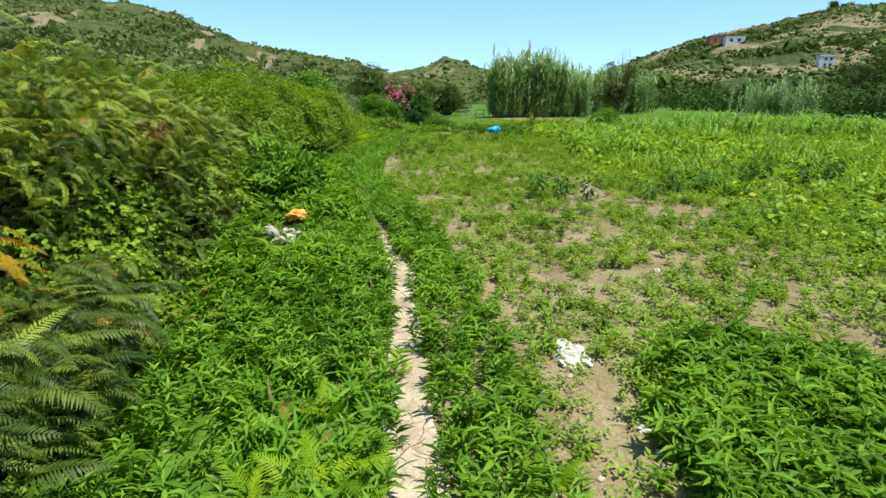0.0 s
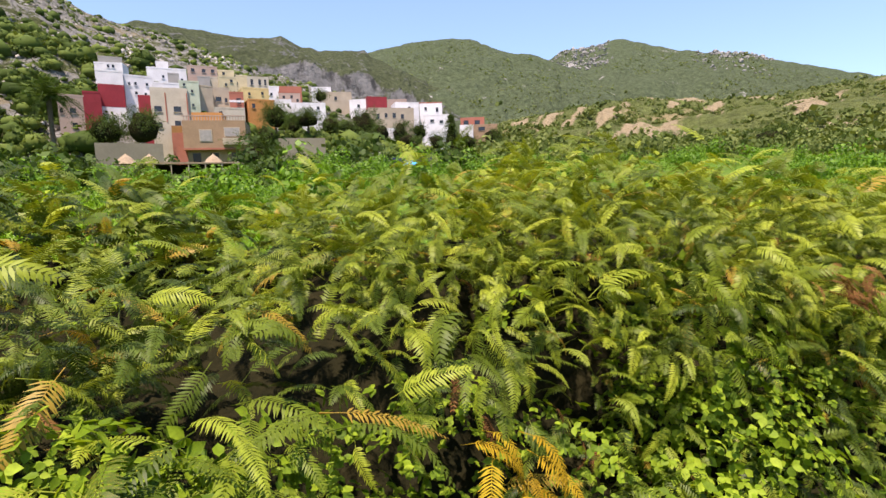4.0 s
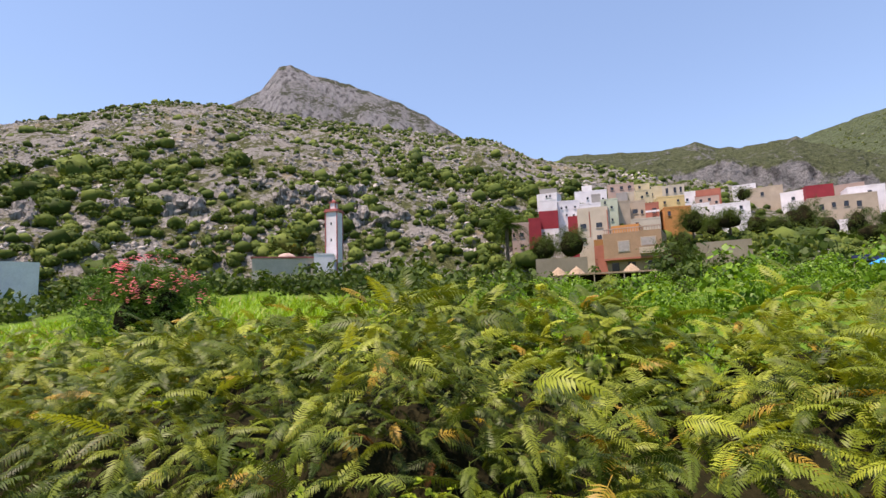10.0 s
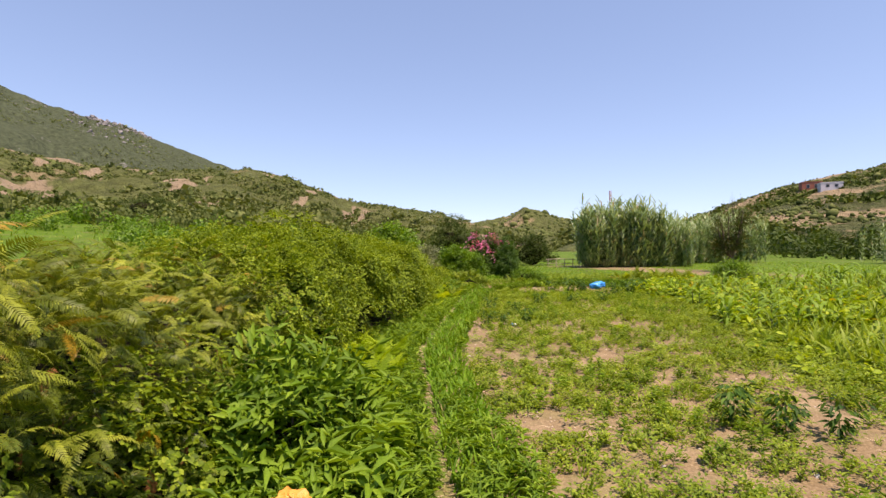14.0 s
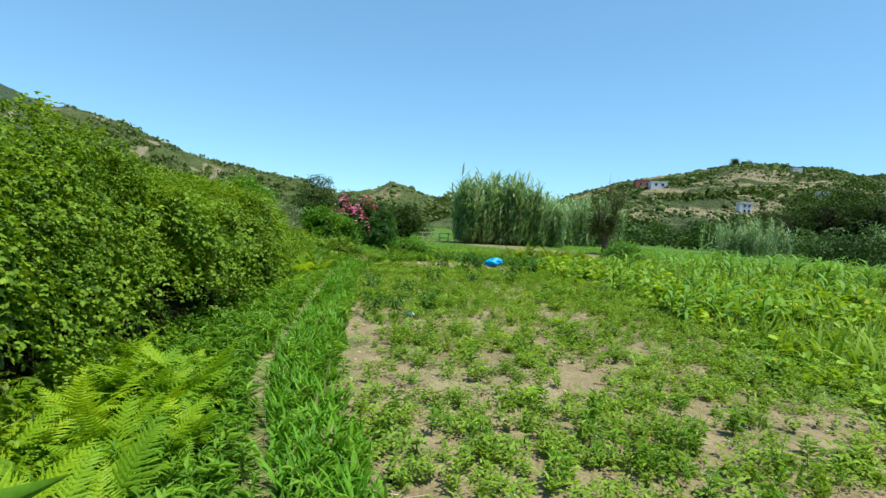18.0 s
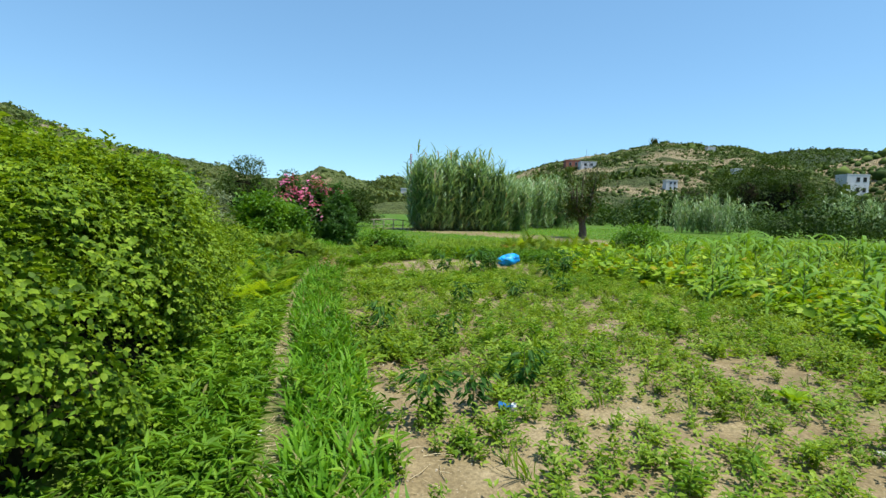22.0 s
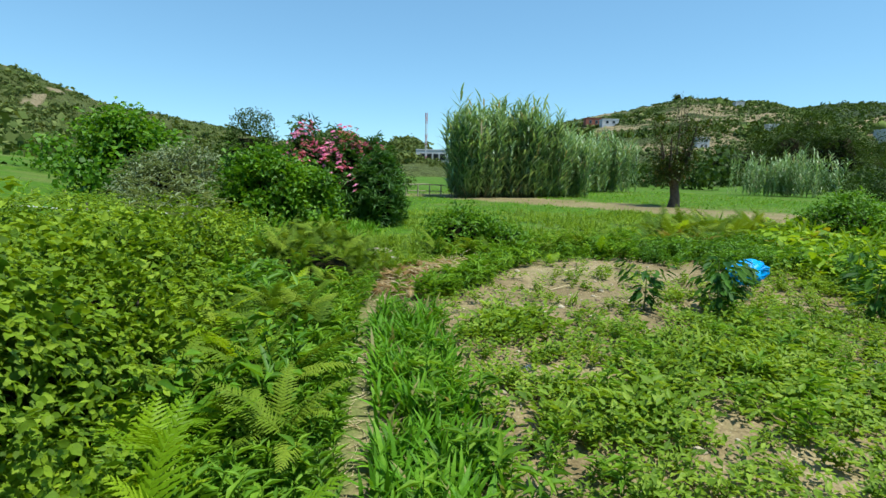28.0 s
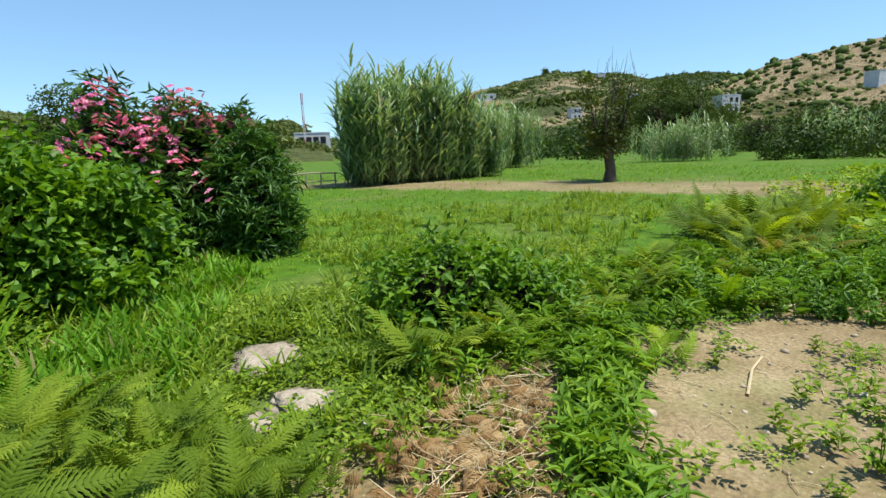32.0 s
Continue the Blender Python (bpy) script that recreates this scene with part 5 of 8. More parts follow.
x, y = pick(3000, 3.2, 16, 8, 27, lambda x, y: smooth(0.2, 1.2, x - crop_x(y)) * (1 - smooth(0, 2, y - 23 - 0.3 * (x - 4))) * smooth(0.42, 0.56, fbm(x * 0.6 + 9, y * 0.6, 2, 27)))
sow(bag, [tuft(90 + k, 6, 0.42, 0.04, 0.8, 3) for k in range(3)], x, y, 1.0)
bag.make("crop_weeds", M_WEED, "bright weeds between the crops", "weeds")

# grass field beyond the plot
bag = Bag()
def lawn(x, y):
    u = x + 0.55 * (y - 32) + 1.2 * (fbm(x * 0.5, y * 0.5, 2, 5) - 0.5)
    soilband = smooth(7.2, 7.9, u) * (1 - smooth(12.4, 13.2, u)) * smooth(25.5, 27.5, y) * (1 - smooth(44, 46, y))
    return smooth(22.6, 23.4, y + 0.15 * np.abs(x)) * (0.45 + 0.55 * smooth(0.35, 0.55, fbm(x * 0.7, y * 0.7, 3, 41))) * (1 - 0.92 * soilband) * np.clip(1.25 - (y - 22) / 26, 0.3, 1)
x, y = pick(22000, -5, 24, 22, 52, lawn)
sow(bag, TURF, x, y, 0.62 + 0.025 * (y - 22))
bag.make("meadow_grass", M_LAWN, "short bright green meadow grass with yellowed patches", "grass")
bag = Bag()
x, y = pick(9000, -5.5, 7.5, 20.5, 31, lambda x, y: (1 - 0.55 * smooth(24, 28, y + 0.6 * x)) * smooth(-0.2, 0.8, -x - 0.5 + 1.6 * (y - 23)) * smooth(0.3, 0.5, fbm(x * 0.9, y * 0.9, 2, 43)) * (1 - bare(x, y)))
sow(bag, WEEDS[:2] + TUFTS[:3], x, y, 1.0)
bag.make("bank_weeds", M_WEED, "mixed weeds and grass on the bank", "weeds")
bag = Bag()
x, y = pick(15000, -40, -6.2, -40, 34, lambda x, y: smooth(0.0, 1.5, edge_x(y) - x - 4.5) * np.clip(1.2 - (-x - 6) / 30, 0.15, 1) * np.where(y > 2, 0.4, 1.0))
sow(bag, [tuft(60 + k, 7, 0.55, 0.035, 0.6, 2) for k in range(3)], x, y, 1.1 + 0.8 * (y < -3) - 0.45 * (y > 2))
x, y = pick(5200, -9, 1.5, -16, -2.2, lambda x, y: smooth(0.0, 0.8, -2.4 - y + 0.5 * np.minimum(x + 1.5, 0)))
sow(bag, [tuft(66 + k, 7, 0.6, 0.03, 0.5, 3) for k in range(3)], x, y, 1.3)
bag.make("tall_grass", M_LAWN, "tall bright grass behind the bracken bank", "grass")

# ---- reeds ----
def reed(seed, h=4.4):
    rs = np.random.default_rng(seed)
    bend = rs.uniform(-0.25, 0.25)
    pts = [(bend * t * t * 0.5, 0.03 * math.sin(5 * t), h * t) for t in np.linspace(0, 1, 5)]
    culm = tube(pts, np.linspace(0.013, 0.004, 5), 3)
    parts = []
    for k in range(32):
        t = 0.06 + 0.94 * k / 32
        parts.append(place(blade(rs.uniform(0.5, 0.9), 0.085, rs.uniform(0.3, 1.25), 3), 2.6 * k + rs.normal(0, 0.4), -0.45, 0, 1.0, (bend * t * t * 0.5, 0, h * t)))
    return culm, tpl_join(parts)


REEDS = [reed(k, 3.1 + 0.3 * k) for k in range(5)]


def reed_stand(label, x, y, size):
    base = tagged(new("reed_clump"), label, "reeds", kind="stuff")
    base.location = (float(np.mean(x)), float(np.mean(y)), gz(float(np.mean(x)), float(np.mean(y))))
    c, l = Bag(), Bag()
    w = rng.integers(0, 5, len(x))
    sc = size * rng.uniform(0.75, 1.1, len(x)) * (0.78 + 0.4 * fbm(x * 0.8, y * 0.8, 2, 61))
    P = on_ground(x, y, -0.05) - np.array(base.location)
    for k, (cu, lv) in enumerate(REEDS):
        q = w == k
        m = mats3(rng.uniform(0, 6.28, q.sum()), rng.normal(0, 0.1, q.sum()), rng.normal(0, 0.1, q.sum()), sc[q])
        c.add(cu, m, P[q])
        l.add(lv, m, P[q])
    c.make("culms", M_CULM, parent=base)
    l.make("leaves", M_REED, parent=base)


n = 850
t = rng.random(n) ** 1.2
reed_stand("tall clump of giant reeds with grey-green drooping leaves", 4.05 + 7.6 * t + rng.normal(0, 0.25, n), 40.2 + 1.8 * t + rng.uniform(-0.3, 2.4, n), 1.04 - 0.3 * smooth(0.55, 1.0, t))
t = rng.random(420)
reed_stand("far stand of giant reeds behind the green plot", 11 + 8.5 * t + rng.normal(0, 0.4, 420), 48.0 + 3 * t + rng.uniform(-0.5, 2.5, 420), 1.0)
t = np.concatenate([rng.normal(0.1, 0.05, 110), rng.normal(0.5, 0.05, 90), rng.normal(0.85, 0.04, 60)])
reed_stand("low far stand of giant reeds along the field edge", 27 + 22 * t + rng.normal(0, 0.5, 260), 47 - 14 * t + rng.uniform(-0.5, 2.5, 260), 0.75)

# ---- shrubs with leaf clusters ----
def cluster(seed, n, L, W, spread_r):
    rs = np.random.default_rng(seed)
    parts = []
    for k in range(n):
        d = rs.normal(0, 1, 3)
        d[2] = abs(d[2]) * 0.8
        parts.append(place(leaf2(L * rs.uniform(0.7, 1.2), W, 0.2), rs.uniform(0, 6.28), rs.uniform(-0.3, 0.9), rs.normal(0, 0.3), 1.0, d * spread_r))
    return tpl_join(parts)


def shell(n, cx, cy, rx, ry, h, low=0.1, seed=1):
    """Places on and under a lumpy dome."""
    d = rng.normal(0, 1, (n, 3))
    d /= np.linalg.norm(d, axis=1)[:, None]
    d[:, 2] = np.abs(d[:, 2])
    k = (0.5 + 0.95 * fbm(d[:, 0] * 2.8 + seed, d[:, 1] * 2.8 + d[:, 2] * 2.4, 3, seed)) * rng.uniform(0.68, 1.06, n) ** 0.6
    k = np.minimum(k, 1.12)
    z0 = gz(cx, cy)
    return np.stack([cx + d[:, 0] * rx * k, cy + d[:, 1] * ry * k, z0 + low + d[:, 2] * (h - low) * k], 1)


def shrub(name, label, cx, cy, rx, ry, h, n, tpls, mat, size=1.0, low=0.1, seed=1, category="shrub"):
    base = tagged(new(name), label, category)
    base.location = (cx, cy, gz(cx, cy))
    P = shell(n, cx, cy, rx, ry, h, low, seed) - np.array(base.location)
    b = Bag()
    w = rng.integers(0, len(tpls), n)
    for k, t in enumerate(tpls):
        q = w == k
        b.add(t, mats3(rng.uniform(0, 6.28, q.sum()), rng.normal(0, 0.5, q.sum()), rng.normal(0, 0.5, q.sum()), size * rng.uniform(0.7, 1.3, q.sum())), P[q])
    b.make("crown", mat, parent=base)
    # added near-black lump: the crown's inner shade put into a colour
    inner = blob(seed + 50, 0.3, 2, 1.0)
    part("shade_core", (inner[0] * np.array([rx * 0.55, ry * 0.55, h * 0.37]) + np.array([0, 0, h * 0.38]), inner[1]), M_SHADE_FILL, base)
    for k in range(4):
        a = 1.6 * k + seed
        part("stem", tube([(0.1 * math.cos(a), 0.1 * math.sin(a), -0.05), (rx * 0.3 * math.cos(a), ry * 0.3 * math.sin(a), h * 0.4), (rx * 0.6 * math.cos(a), ry * 0.6 * math.sin(a), h * 0.75)], [0.03, 0.02, 0.008], 5), M_BARK, base)
    return base


NARROW = [cluster(k, 14, 0.15, 0.026, 0.07) for k in range(4)]
LANCE_TOPS = [cluster(k + 15, 14, 0.13, 0.038, 0.09) for k in range(4)]
BROAD = [cluster(k + 5, 14, 0.10, 0.06, 0.11) for k in range(4)]
SMALL = [cluster(k + 9, 16, 0.07, 0.035, 0.09) for k in range(4)]
HEADS = [(-0.75, -0.1, 0.72, 0.62, 2.12), (0.1, 0.1, 0.8, 0.75, 1.98), (0.72, 0.0, 0.55, 0.6, 1.72), (-0.3, -0.35, 0.8, 0.6, 1.5)]
ole = tagged(new("oleander_bush"), "tall dark oleander bush with clusters of pink flowers", "bush")
ole.location = (-2.0, 28.3, gz(-2.0, 28.3))
b = Bag()
for k, (hx, hy, rx, ry, hh) in enumerate(HEADS):
    P = shell(420, -2.0 + hx, 28.3 + hy, rx, ry, hh, 0.1, 3 + k) - np.array(ole.location)
    for j, t in enumerate(NARROW):
        Q = P[j::4]
        b.add(t, mats3(rng.uniform(0, 6.28, len(Q)), rng.normal(0.3, 0.5, len(Q)), rng.normal(0, 0.5, len(Q)), rng.uniform(0.7, 1.3, len(Q))), Q)
    # a dark lump in each head stands in for shade among the leaves
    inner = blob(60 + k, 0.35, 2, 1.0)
    part("shade_core", (inner[0] * np.array([rx * 0.62, ry * 0.62, hh * 0.4]) + np.array([hx, hy, hh * 0.42]), inner[1]), M_SHADE_FILL, ole)
    part("stem", tube([(hx * 0.3, hy * 0.3, -0.05), (hx * 0.7, hy * 0.8, hh * 0.4), (hx, hy, hh * 0.85)], [0.04, 0.028, 0.01], 5), M_BARK, ole)
b.make("crown", M_OLEANDER, parent=ole)
def bloom(seed):
    rs = np.random.default_rng(seed)
    parts = []
    for k in range(9):
        c = rs.normal(0, 0.055, 3)
        for j in range(5):
            parts.append(place(leaf2(0.038, 0.032, 0.1), 1.257 * j, rs.uniform(0.1, 0.5), 0, 1.0, c))
    return tpl_join(parts)
BLOOMS = [bloom(k) for k in range(4)]
bm_mesh = [make_mesh("inflorescence", t[0], t[1], M_PETAL) for t in BLOOMS]
for k in range(44):
    hx, hy, rx, ry, hh = HEADS[(0, 0, 1, 3, 1, 2)[k % 6]]
    a = rng.uniform(3.4, 6.0)
    e = rng.uniform(0.5, 1.35)
    f = tagged(part("inflorescence", bm_mesh[k % 4], None, ole, "pink flower cluster"), kind="stuff")
    f.location = (hx + 1.04 * rx * math.cos(a) * math.cos(e), hy + 1.04 * ry * math.sin(a) * math.cos(e), 0.1 + hh * math.sin(e) * 1.0)
    f.rotation_euler = (rng.normal(0, 0.4), rng.normal(0, 0.4), a)
    f.scale = [rng.uniform(1.2, 2.0)] * 3
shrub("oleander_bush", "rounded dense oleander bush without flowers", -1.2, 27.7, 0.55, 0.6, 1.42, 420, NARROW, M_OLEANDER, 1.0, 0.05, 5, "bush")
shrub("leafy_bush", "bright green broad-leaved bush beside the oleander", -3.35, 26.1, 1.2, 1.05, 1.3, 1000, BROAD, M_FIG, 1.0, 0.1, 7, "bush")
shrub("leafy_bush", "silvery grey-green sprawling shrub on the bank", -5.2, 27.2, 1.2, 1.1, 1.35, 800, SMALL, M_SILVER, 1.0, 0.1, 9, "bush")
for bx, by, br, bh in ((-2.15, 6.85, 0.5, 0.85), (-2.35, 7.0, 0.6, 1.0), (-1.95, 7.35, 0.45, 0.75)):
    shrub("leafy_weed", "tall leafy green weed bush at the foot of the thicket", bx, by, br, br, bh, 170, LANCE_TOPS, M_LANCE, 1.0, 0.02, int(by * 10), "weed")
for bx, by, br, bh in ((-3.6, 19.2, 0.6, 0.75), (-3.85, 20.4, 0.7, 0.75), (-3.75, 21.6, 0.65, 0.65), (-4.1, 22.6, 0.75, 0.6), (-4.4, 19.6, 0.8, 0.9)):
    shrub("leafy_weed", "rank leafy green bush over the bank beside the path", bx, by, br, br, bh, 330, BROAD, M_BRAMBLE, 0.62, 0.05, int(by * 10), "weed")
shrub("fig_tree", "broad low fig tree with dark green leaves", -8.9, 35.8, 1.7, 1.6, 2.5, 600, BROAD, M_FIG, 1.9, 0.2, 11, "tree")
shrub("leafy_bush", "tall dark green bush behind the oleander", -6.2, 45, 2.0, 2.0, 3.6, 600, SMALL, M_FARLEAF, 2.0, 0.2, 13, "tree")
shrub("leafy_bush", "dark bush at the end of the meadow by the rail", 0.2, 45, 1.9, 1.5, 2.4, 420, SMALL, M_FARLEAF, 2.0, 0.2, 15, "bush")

# ---- lone tree in the meadow ----
def meadow_tree(cx, cy):
    base = tagged(new("meadow_tree"), "lone sparse orchard tree with bare twigs at the top", "tree")
    base.location = (cx, cy, gz(cx, cy))
    part("trunk", tube([(0, 0, -0.1), (0.05, 0, 0.4), (0.0, 0.05, 0.85)], [0.26, 0.19, 0.17], 9), M_BARK, base)
    b = Bag()
    tips = []
    for k in range(8):
        a = 0.8 * k + rng.normal(0, 0.25)
        lean = rng.uniform(0.28, 0.7)
        L = rng.uniform(1.6, 2.9)
        p0 = np.array([0, 0.03, 0.72])
        p1 = p0 + np.array([math.cos(a) * lean, math.sin(a) * lean, 1.1]) * L * 0.42
        p2 = p1 + np.array([math.cos(a + 0.4) * lean * 0.5, math.sin(a + 0.4) * lean * 0.5, 1.15]) * L * 0.5
        part("limb", tube([p0, p1, p2], [0.11, 0.065, 0.015], 6), M_BARK, base)
        for j in range(9):
            q = p1 + (p2 - p1) * rng.uniform(-0.6, 1.0)
            e = q + rng.normal(0, 1, 3) * np.array([0.33, 0.33, 0.3])
            b.add(tube([q, (q + e) / 2 + rng.normal(0, 0.04, 3), e], [0.014, 0.009, 0.004], 3), np.eye(3)[None], np.zeros((1, 3)))
            if k % 3 or j < 3:
                tips.append((q, e))
    for k in range(16):
        q = np.array([rng.normal(0.2, 0.35), rng.normal(0, 0.35), rng.uniform(3.0, 3.6)])
        b.add(tube([q, q + np.array([rng.normal(0, 0.2), rng.normal(0, 0.2), rng.uniform(0.6, 1.15)])], [0.012, 0.004], 3), np.eye(3)[None], np.zeros((1, 3)))
    tagged(b.make("twiggy_top", M_BARK, parent=base), kind="stuff")
    lf = Bag()
    P = np.array([q + (e - q) * rng.uniform(0.2, 1.1) + rng.normal(0, 0.14, 3) for q, e in tips for _ in range(8)])
    P = P[P[:, 2] < 4.1]
    for k, t in enumerate(SMALL):
        Q = P[k::4]
        lf.add(t, mats3(rng.uniform(0, 6.28, len(Q)), rng.normal(0, 0.6, len(Q)), rng.normal(0, 0.6, len(Q)), rng.uniform(1.1, 1.9, len(Q))), Q)
    lf.make("crown", M_TREE, parent=base)


meadow_tree(11.4, 34.5)

# ---- far trees ----
def far_tree(name, label, az, r, z, w, h, mat=None, n=260, ox=-0.6, oy=1.4, seed=1, trunk=0.25):
    x, y = polar(az, r, ox, oy)
    base = tagged(new(name), label, "tree")
    base.location = (x, y, z)
    b = Bag()
    c = rng.normal(0, 1, (8, 3)) * np.array([w * 0.26, w * 0.26, h * 0.16]) + np.array([0, 0, h * 0.5])
    P = c[rng.integers(0, 8, n)] + rng.normal(0, 1, (n, 3)) * np.array([w * 0.17, w * 0.17, h * 0.17])
    P[:, 2] = np.clip(P[:, 2], h * 0.02, h)
    for k, t in enumerate(SMALL):
        Q = P[k::4]
        b.add(t, mats3(rng.uniform(0, 6.28, len(Q)), rng.normal(0, 0.6, len(Q)), rng.normal(0, 0.6, len(Q)), w * 0.55 * rng.uniform(0.7, 1.3, len(Q))), Q)
    b.make("crown", mat or M_FARLEAF, parent=base)
    # near-black blob added as the shade deep inside a far crown
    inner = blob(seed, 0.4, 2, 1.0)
    part("shade_core", (inner[0] * np.array([w * 0.36, w * 0.36, h * 0.4]) + np.array([0, 0, h * 0.45]), inner[1]), M_SHADE_FILL, base)
    part("trunk", tube([(0, 0, -1.0), (0.1, 0, h * trunk), (0, 0, h * 0.6)], [w * 0.05, w * 0.04, w * 0.02], 6), M_BARK, base)


# ---- village ----
def wall_mat(name, c):
    return plain_mat(name, tuple(v * 0.78 for v in c), tuple(min(v * 1.06, 0.86) for v in c), 0.9, 0.5, 0.25, 6.0)


W = {"white": wall_mat("whitewash", (0.68, 0.68, 0.70)), "red": wall_mat("dark_red_render", (0.27, 0.03, 0.04)), "pale": wall_mat("pale_cream_render", (0.46, 0.42, 0.34)),
     "beige": wall_mat("beige_render", (0.40, 0.34, 0.26)), "brown": wall_mat("tan_brown_render", (0.30, 0.20, 0.125)), "yellow": wall_mat("yellow_render", (0.58, 0.46, 0.22)),
     "stone": wall_mat("rough_stone_wall", (0.22, 0.20, 0.15)), "cream": wall_mat("cream_yellow_render", (0.55, 0.48, 0.31)), "ochre": wall_mat("ochre_brown_render", (0.30, 0.17, 0.06)), "orange": wall_mat("orange_render", (0.48, 0.22, 0.07)), "pink": wall_mat("pink_beige_render", (0.40, 0.30, 0.25)), "grey": wall_mat("grey_cement_render", (0.32, 0.31, 0.29)),
     "green": wall_mat("pale_green_render", (0.42, 0.48, 0.37)), "terracotta": wall_mat("terracotta_trim", (0.36, 0.13, 0.09)), "dusty": wall_mat("dusty_red_trim", (0.36, 0.12, 0.11))}
M_PANE = plain_mat("dark_window_glass", (0.012, 0.013, 0.016), (0.03, 0.032, 0.036), 0.15, 2.0, 0.0, spec=0.6)
M_SHUTTER = plain_mat("grey_shutter", (0.22, 0.21, 0.20), (0.34, 0.32, 0.30), 0.6, 2.0, 0.2)
VE = (-0.6, 1.4, 2.05)


def house(label, az0, az1, el_top, el_low, r, color, windows=(), turn=0.0, sink=6.0, parapet=True, band=None, gutters=(), side=None, cap=None):
    """A flat-roofed house that spans the azimuths at distance r. windows: place and size as shares of the front; band: a painted storey."""
    azm = (az0 + az1) / 2
    x, y = polar(azm, r)
    w = 2 * r * math.tan(radians(abs(az0 - az1) / 2))
    z1, z0 = VE[2] + r * math.tan(radians(el_top)), VE[2] + r * math.tan(radians(el_low))
    base = tagged(new("house"), label, "house", "village houses")
    base.matrix_world = pose(x, y, z0, 0, 0, azm + 180 + turn)
    h, dp = z1 - z0, max(5.0, w * 0.9)
    ph = 0.32 if parapet else 0.0
    part("wall", box_tpl(-w / 2, w / 2, -dp, 0, -sink, h - ph), W[color], base)
    part("roof", box_tpl(-w / 2 + 0.2, w / 2 - 0.2, -dp + 0.2, -0.2, h - ph, h - ph + 0.05), W["grey"], base)
    if parapet:
        ring = tpl_join([box_tpl(-w / 2 - 0.03, w / 2 + 0.03, -0.2, 0.03, h - ph, h), box_tpl(-w / 2 - 0.03, w / 2 + 0.03, -dp - 0.03, -dp + 0.2, h - ph, h),
                         box_tpl(-w / 2 - 0.03, -w / 2 + 0.2, -dp + 0.2, -0.2, h - ph, h), box_tpl(w / 2 - 0.2, w / 2 + 0.03, -dp + 0.2, -0.2, h - ph, h)])
        part("parapet", ring, W[cap or color], base)
    elif cap:
        part("roof_edge", box_tpl(-w / 2 - 0.2, w / 2 + 0.2, -dp, 0.2, h, h + 0.25), W[cap], base)
    if band:
        part("painted_storey", box_tpl(-w / 2 - 0.03, w / 2 + 0.03, -dp, 0.03, h * band[0], h * band[1]), W[band[2]], base, "painted storey in another colour")
    if side:
        part("side_bay", box_tpl(w / 2, w / 2 + 1.9, -dp, -0.4, -sink, h * 0.88), W[side], base, "dark red side wall")
    for u in gutters:
        part("gutter_pipe", box_tpl(w / 2 - u * w - 0.08, w / 2 - u * w + 0.08, 0.0, 0.1, h * 0.45, h * 0.92), W["terracotta"], base, "brown rain pipe")
    for u, v, du, dv in windows:
        cx, cz, a, b = w / 2 - u * w, v * h, du * w / 2, dv * h / 2
        rim = tpl_join([box_tpl(cx - a - 0.06, cx + a + 0.06, 0, 0.05, cz + b, cz + b + 0.06), box_tpl(cx - a - 0.1, cx + a + 0.1, 0, 0.14, cz - b - 0.08, cz - b),
                        box_tpl(cx - a - 0.06, cx - a, 0, 0.05, cz - b, cz + b), box_tpl(cx + a, cx + a + 0.06, 0, 0.05, cz - b, cz + b)])
        win = part("window", rim, W[color], base)
        part("pane", box_tpl(cx - a, cx + a, -0.01, 0.02, cz - b, cz + b), M_PANE, win, "dark window pane")
    return base, w, h, dp


house("small pale house with a grey upper room high in the village", 104.38, 102.10, 12.54, 11.55, 135, "white", [(0.49, 0.66, 0.09, 0.28), (0.67, 0.66, 0.09, 0.28)], turn=-14)
house("grey flat-roofed room above the white houses", 103.99, 102.11, 13.05, 12.49, 140, "grey", [])
house("tall house with white upper and dark red lower storey", 104.21, 102.15, 11.89, 8.29, 112, "white", [], band=(0.1, 0.65, "red"))
house("dark red lower house wall beside the tall house", 105.44, 104.06, 9.94, 8.20, 108, "red", [])
house("white house with rows of small dark windows", 102.11, 99.77, 11.60, 8.88, 114, "white", [(0.17, 0.70, 0.09, 0.10), (0.39, 0.72, 0.09, 0.10), (0.80, 0.72, 0.09, 0.10), (0.39, 0.41, 0.09, 0.10), (0.72, 0.39, 0.09, 0.10)], turn=8)
house("small white annex below the white house", 101.30, 100.37, 9.58, 8.56, 108, "white", [(0.48, 0.46, 0.23, 0.28)])
house("cream three-storey house with dark open windows", 100.09, 96.85, 10.64, 4.80, 101, "pale", [(0.18, 0.66, 0.20, 0.09), (0.70, 0.66, 0.20, 0.09), (0.18, 0.40, 0.16, 0.09), (0.68, 0.43, 0.16, 0.09)], parapet=False, turn=-6, gutters=(0.4, 0.98), side="red")
house("low white wall of a house above the cream one", 99.77, 97.51, 11.13, 10.59, 112, "white", [])
house("pale green corner house with small windows", 97.55, 95.77, 11.40, 8.81, 118, "green", [(0.64, 0.63, 0.12, 0.11), (0.64, 0.12, 0.12, 0.11), (0.27, 0.85, 0.12, 0.11)])
house("beige side wall of the corner house", 95.81, 94.53, 11.04, 8.79, 120, "beige", [], turn=14)
house("beige house with one wide window", 94.57, 92.99, 10.92, 8.72, 122, "beige", [(0.32, 0.48, 0.34, 0.21), (0.76, 0.44, 0.16, 0.19)])
house("bright white house on the upper row", 100.21, 96.79, 12.45, 11.09, 140, "white", [(0.40, 0.39, 0.06, 0.21), (0.87, 0.24, 0.06, 0.21)])
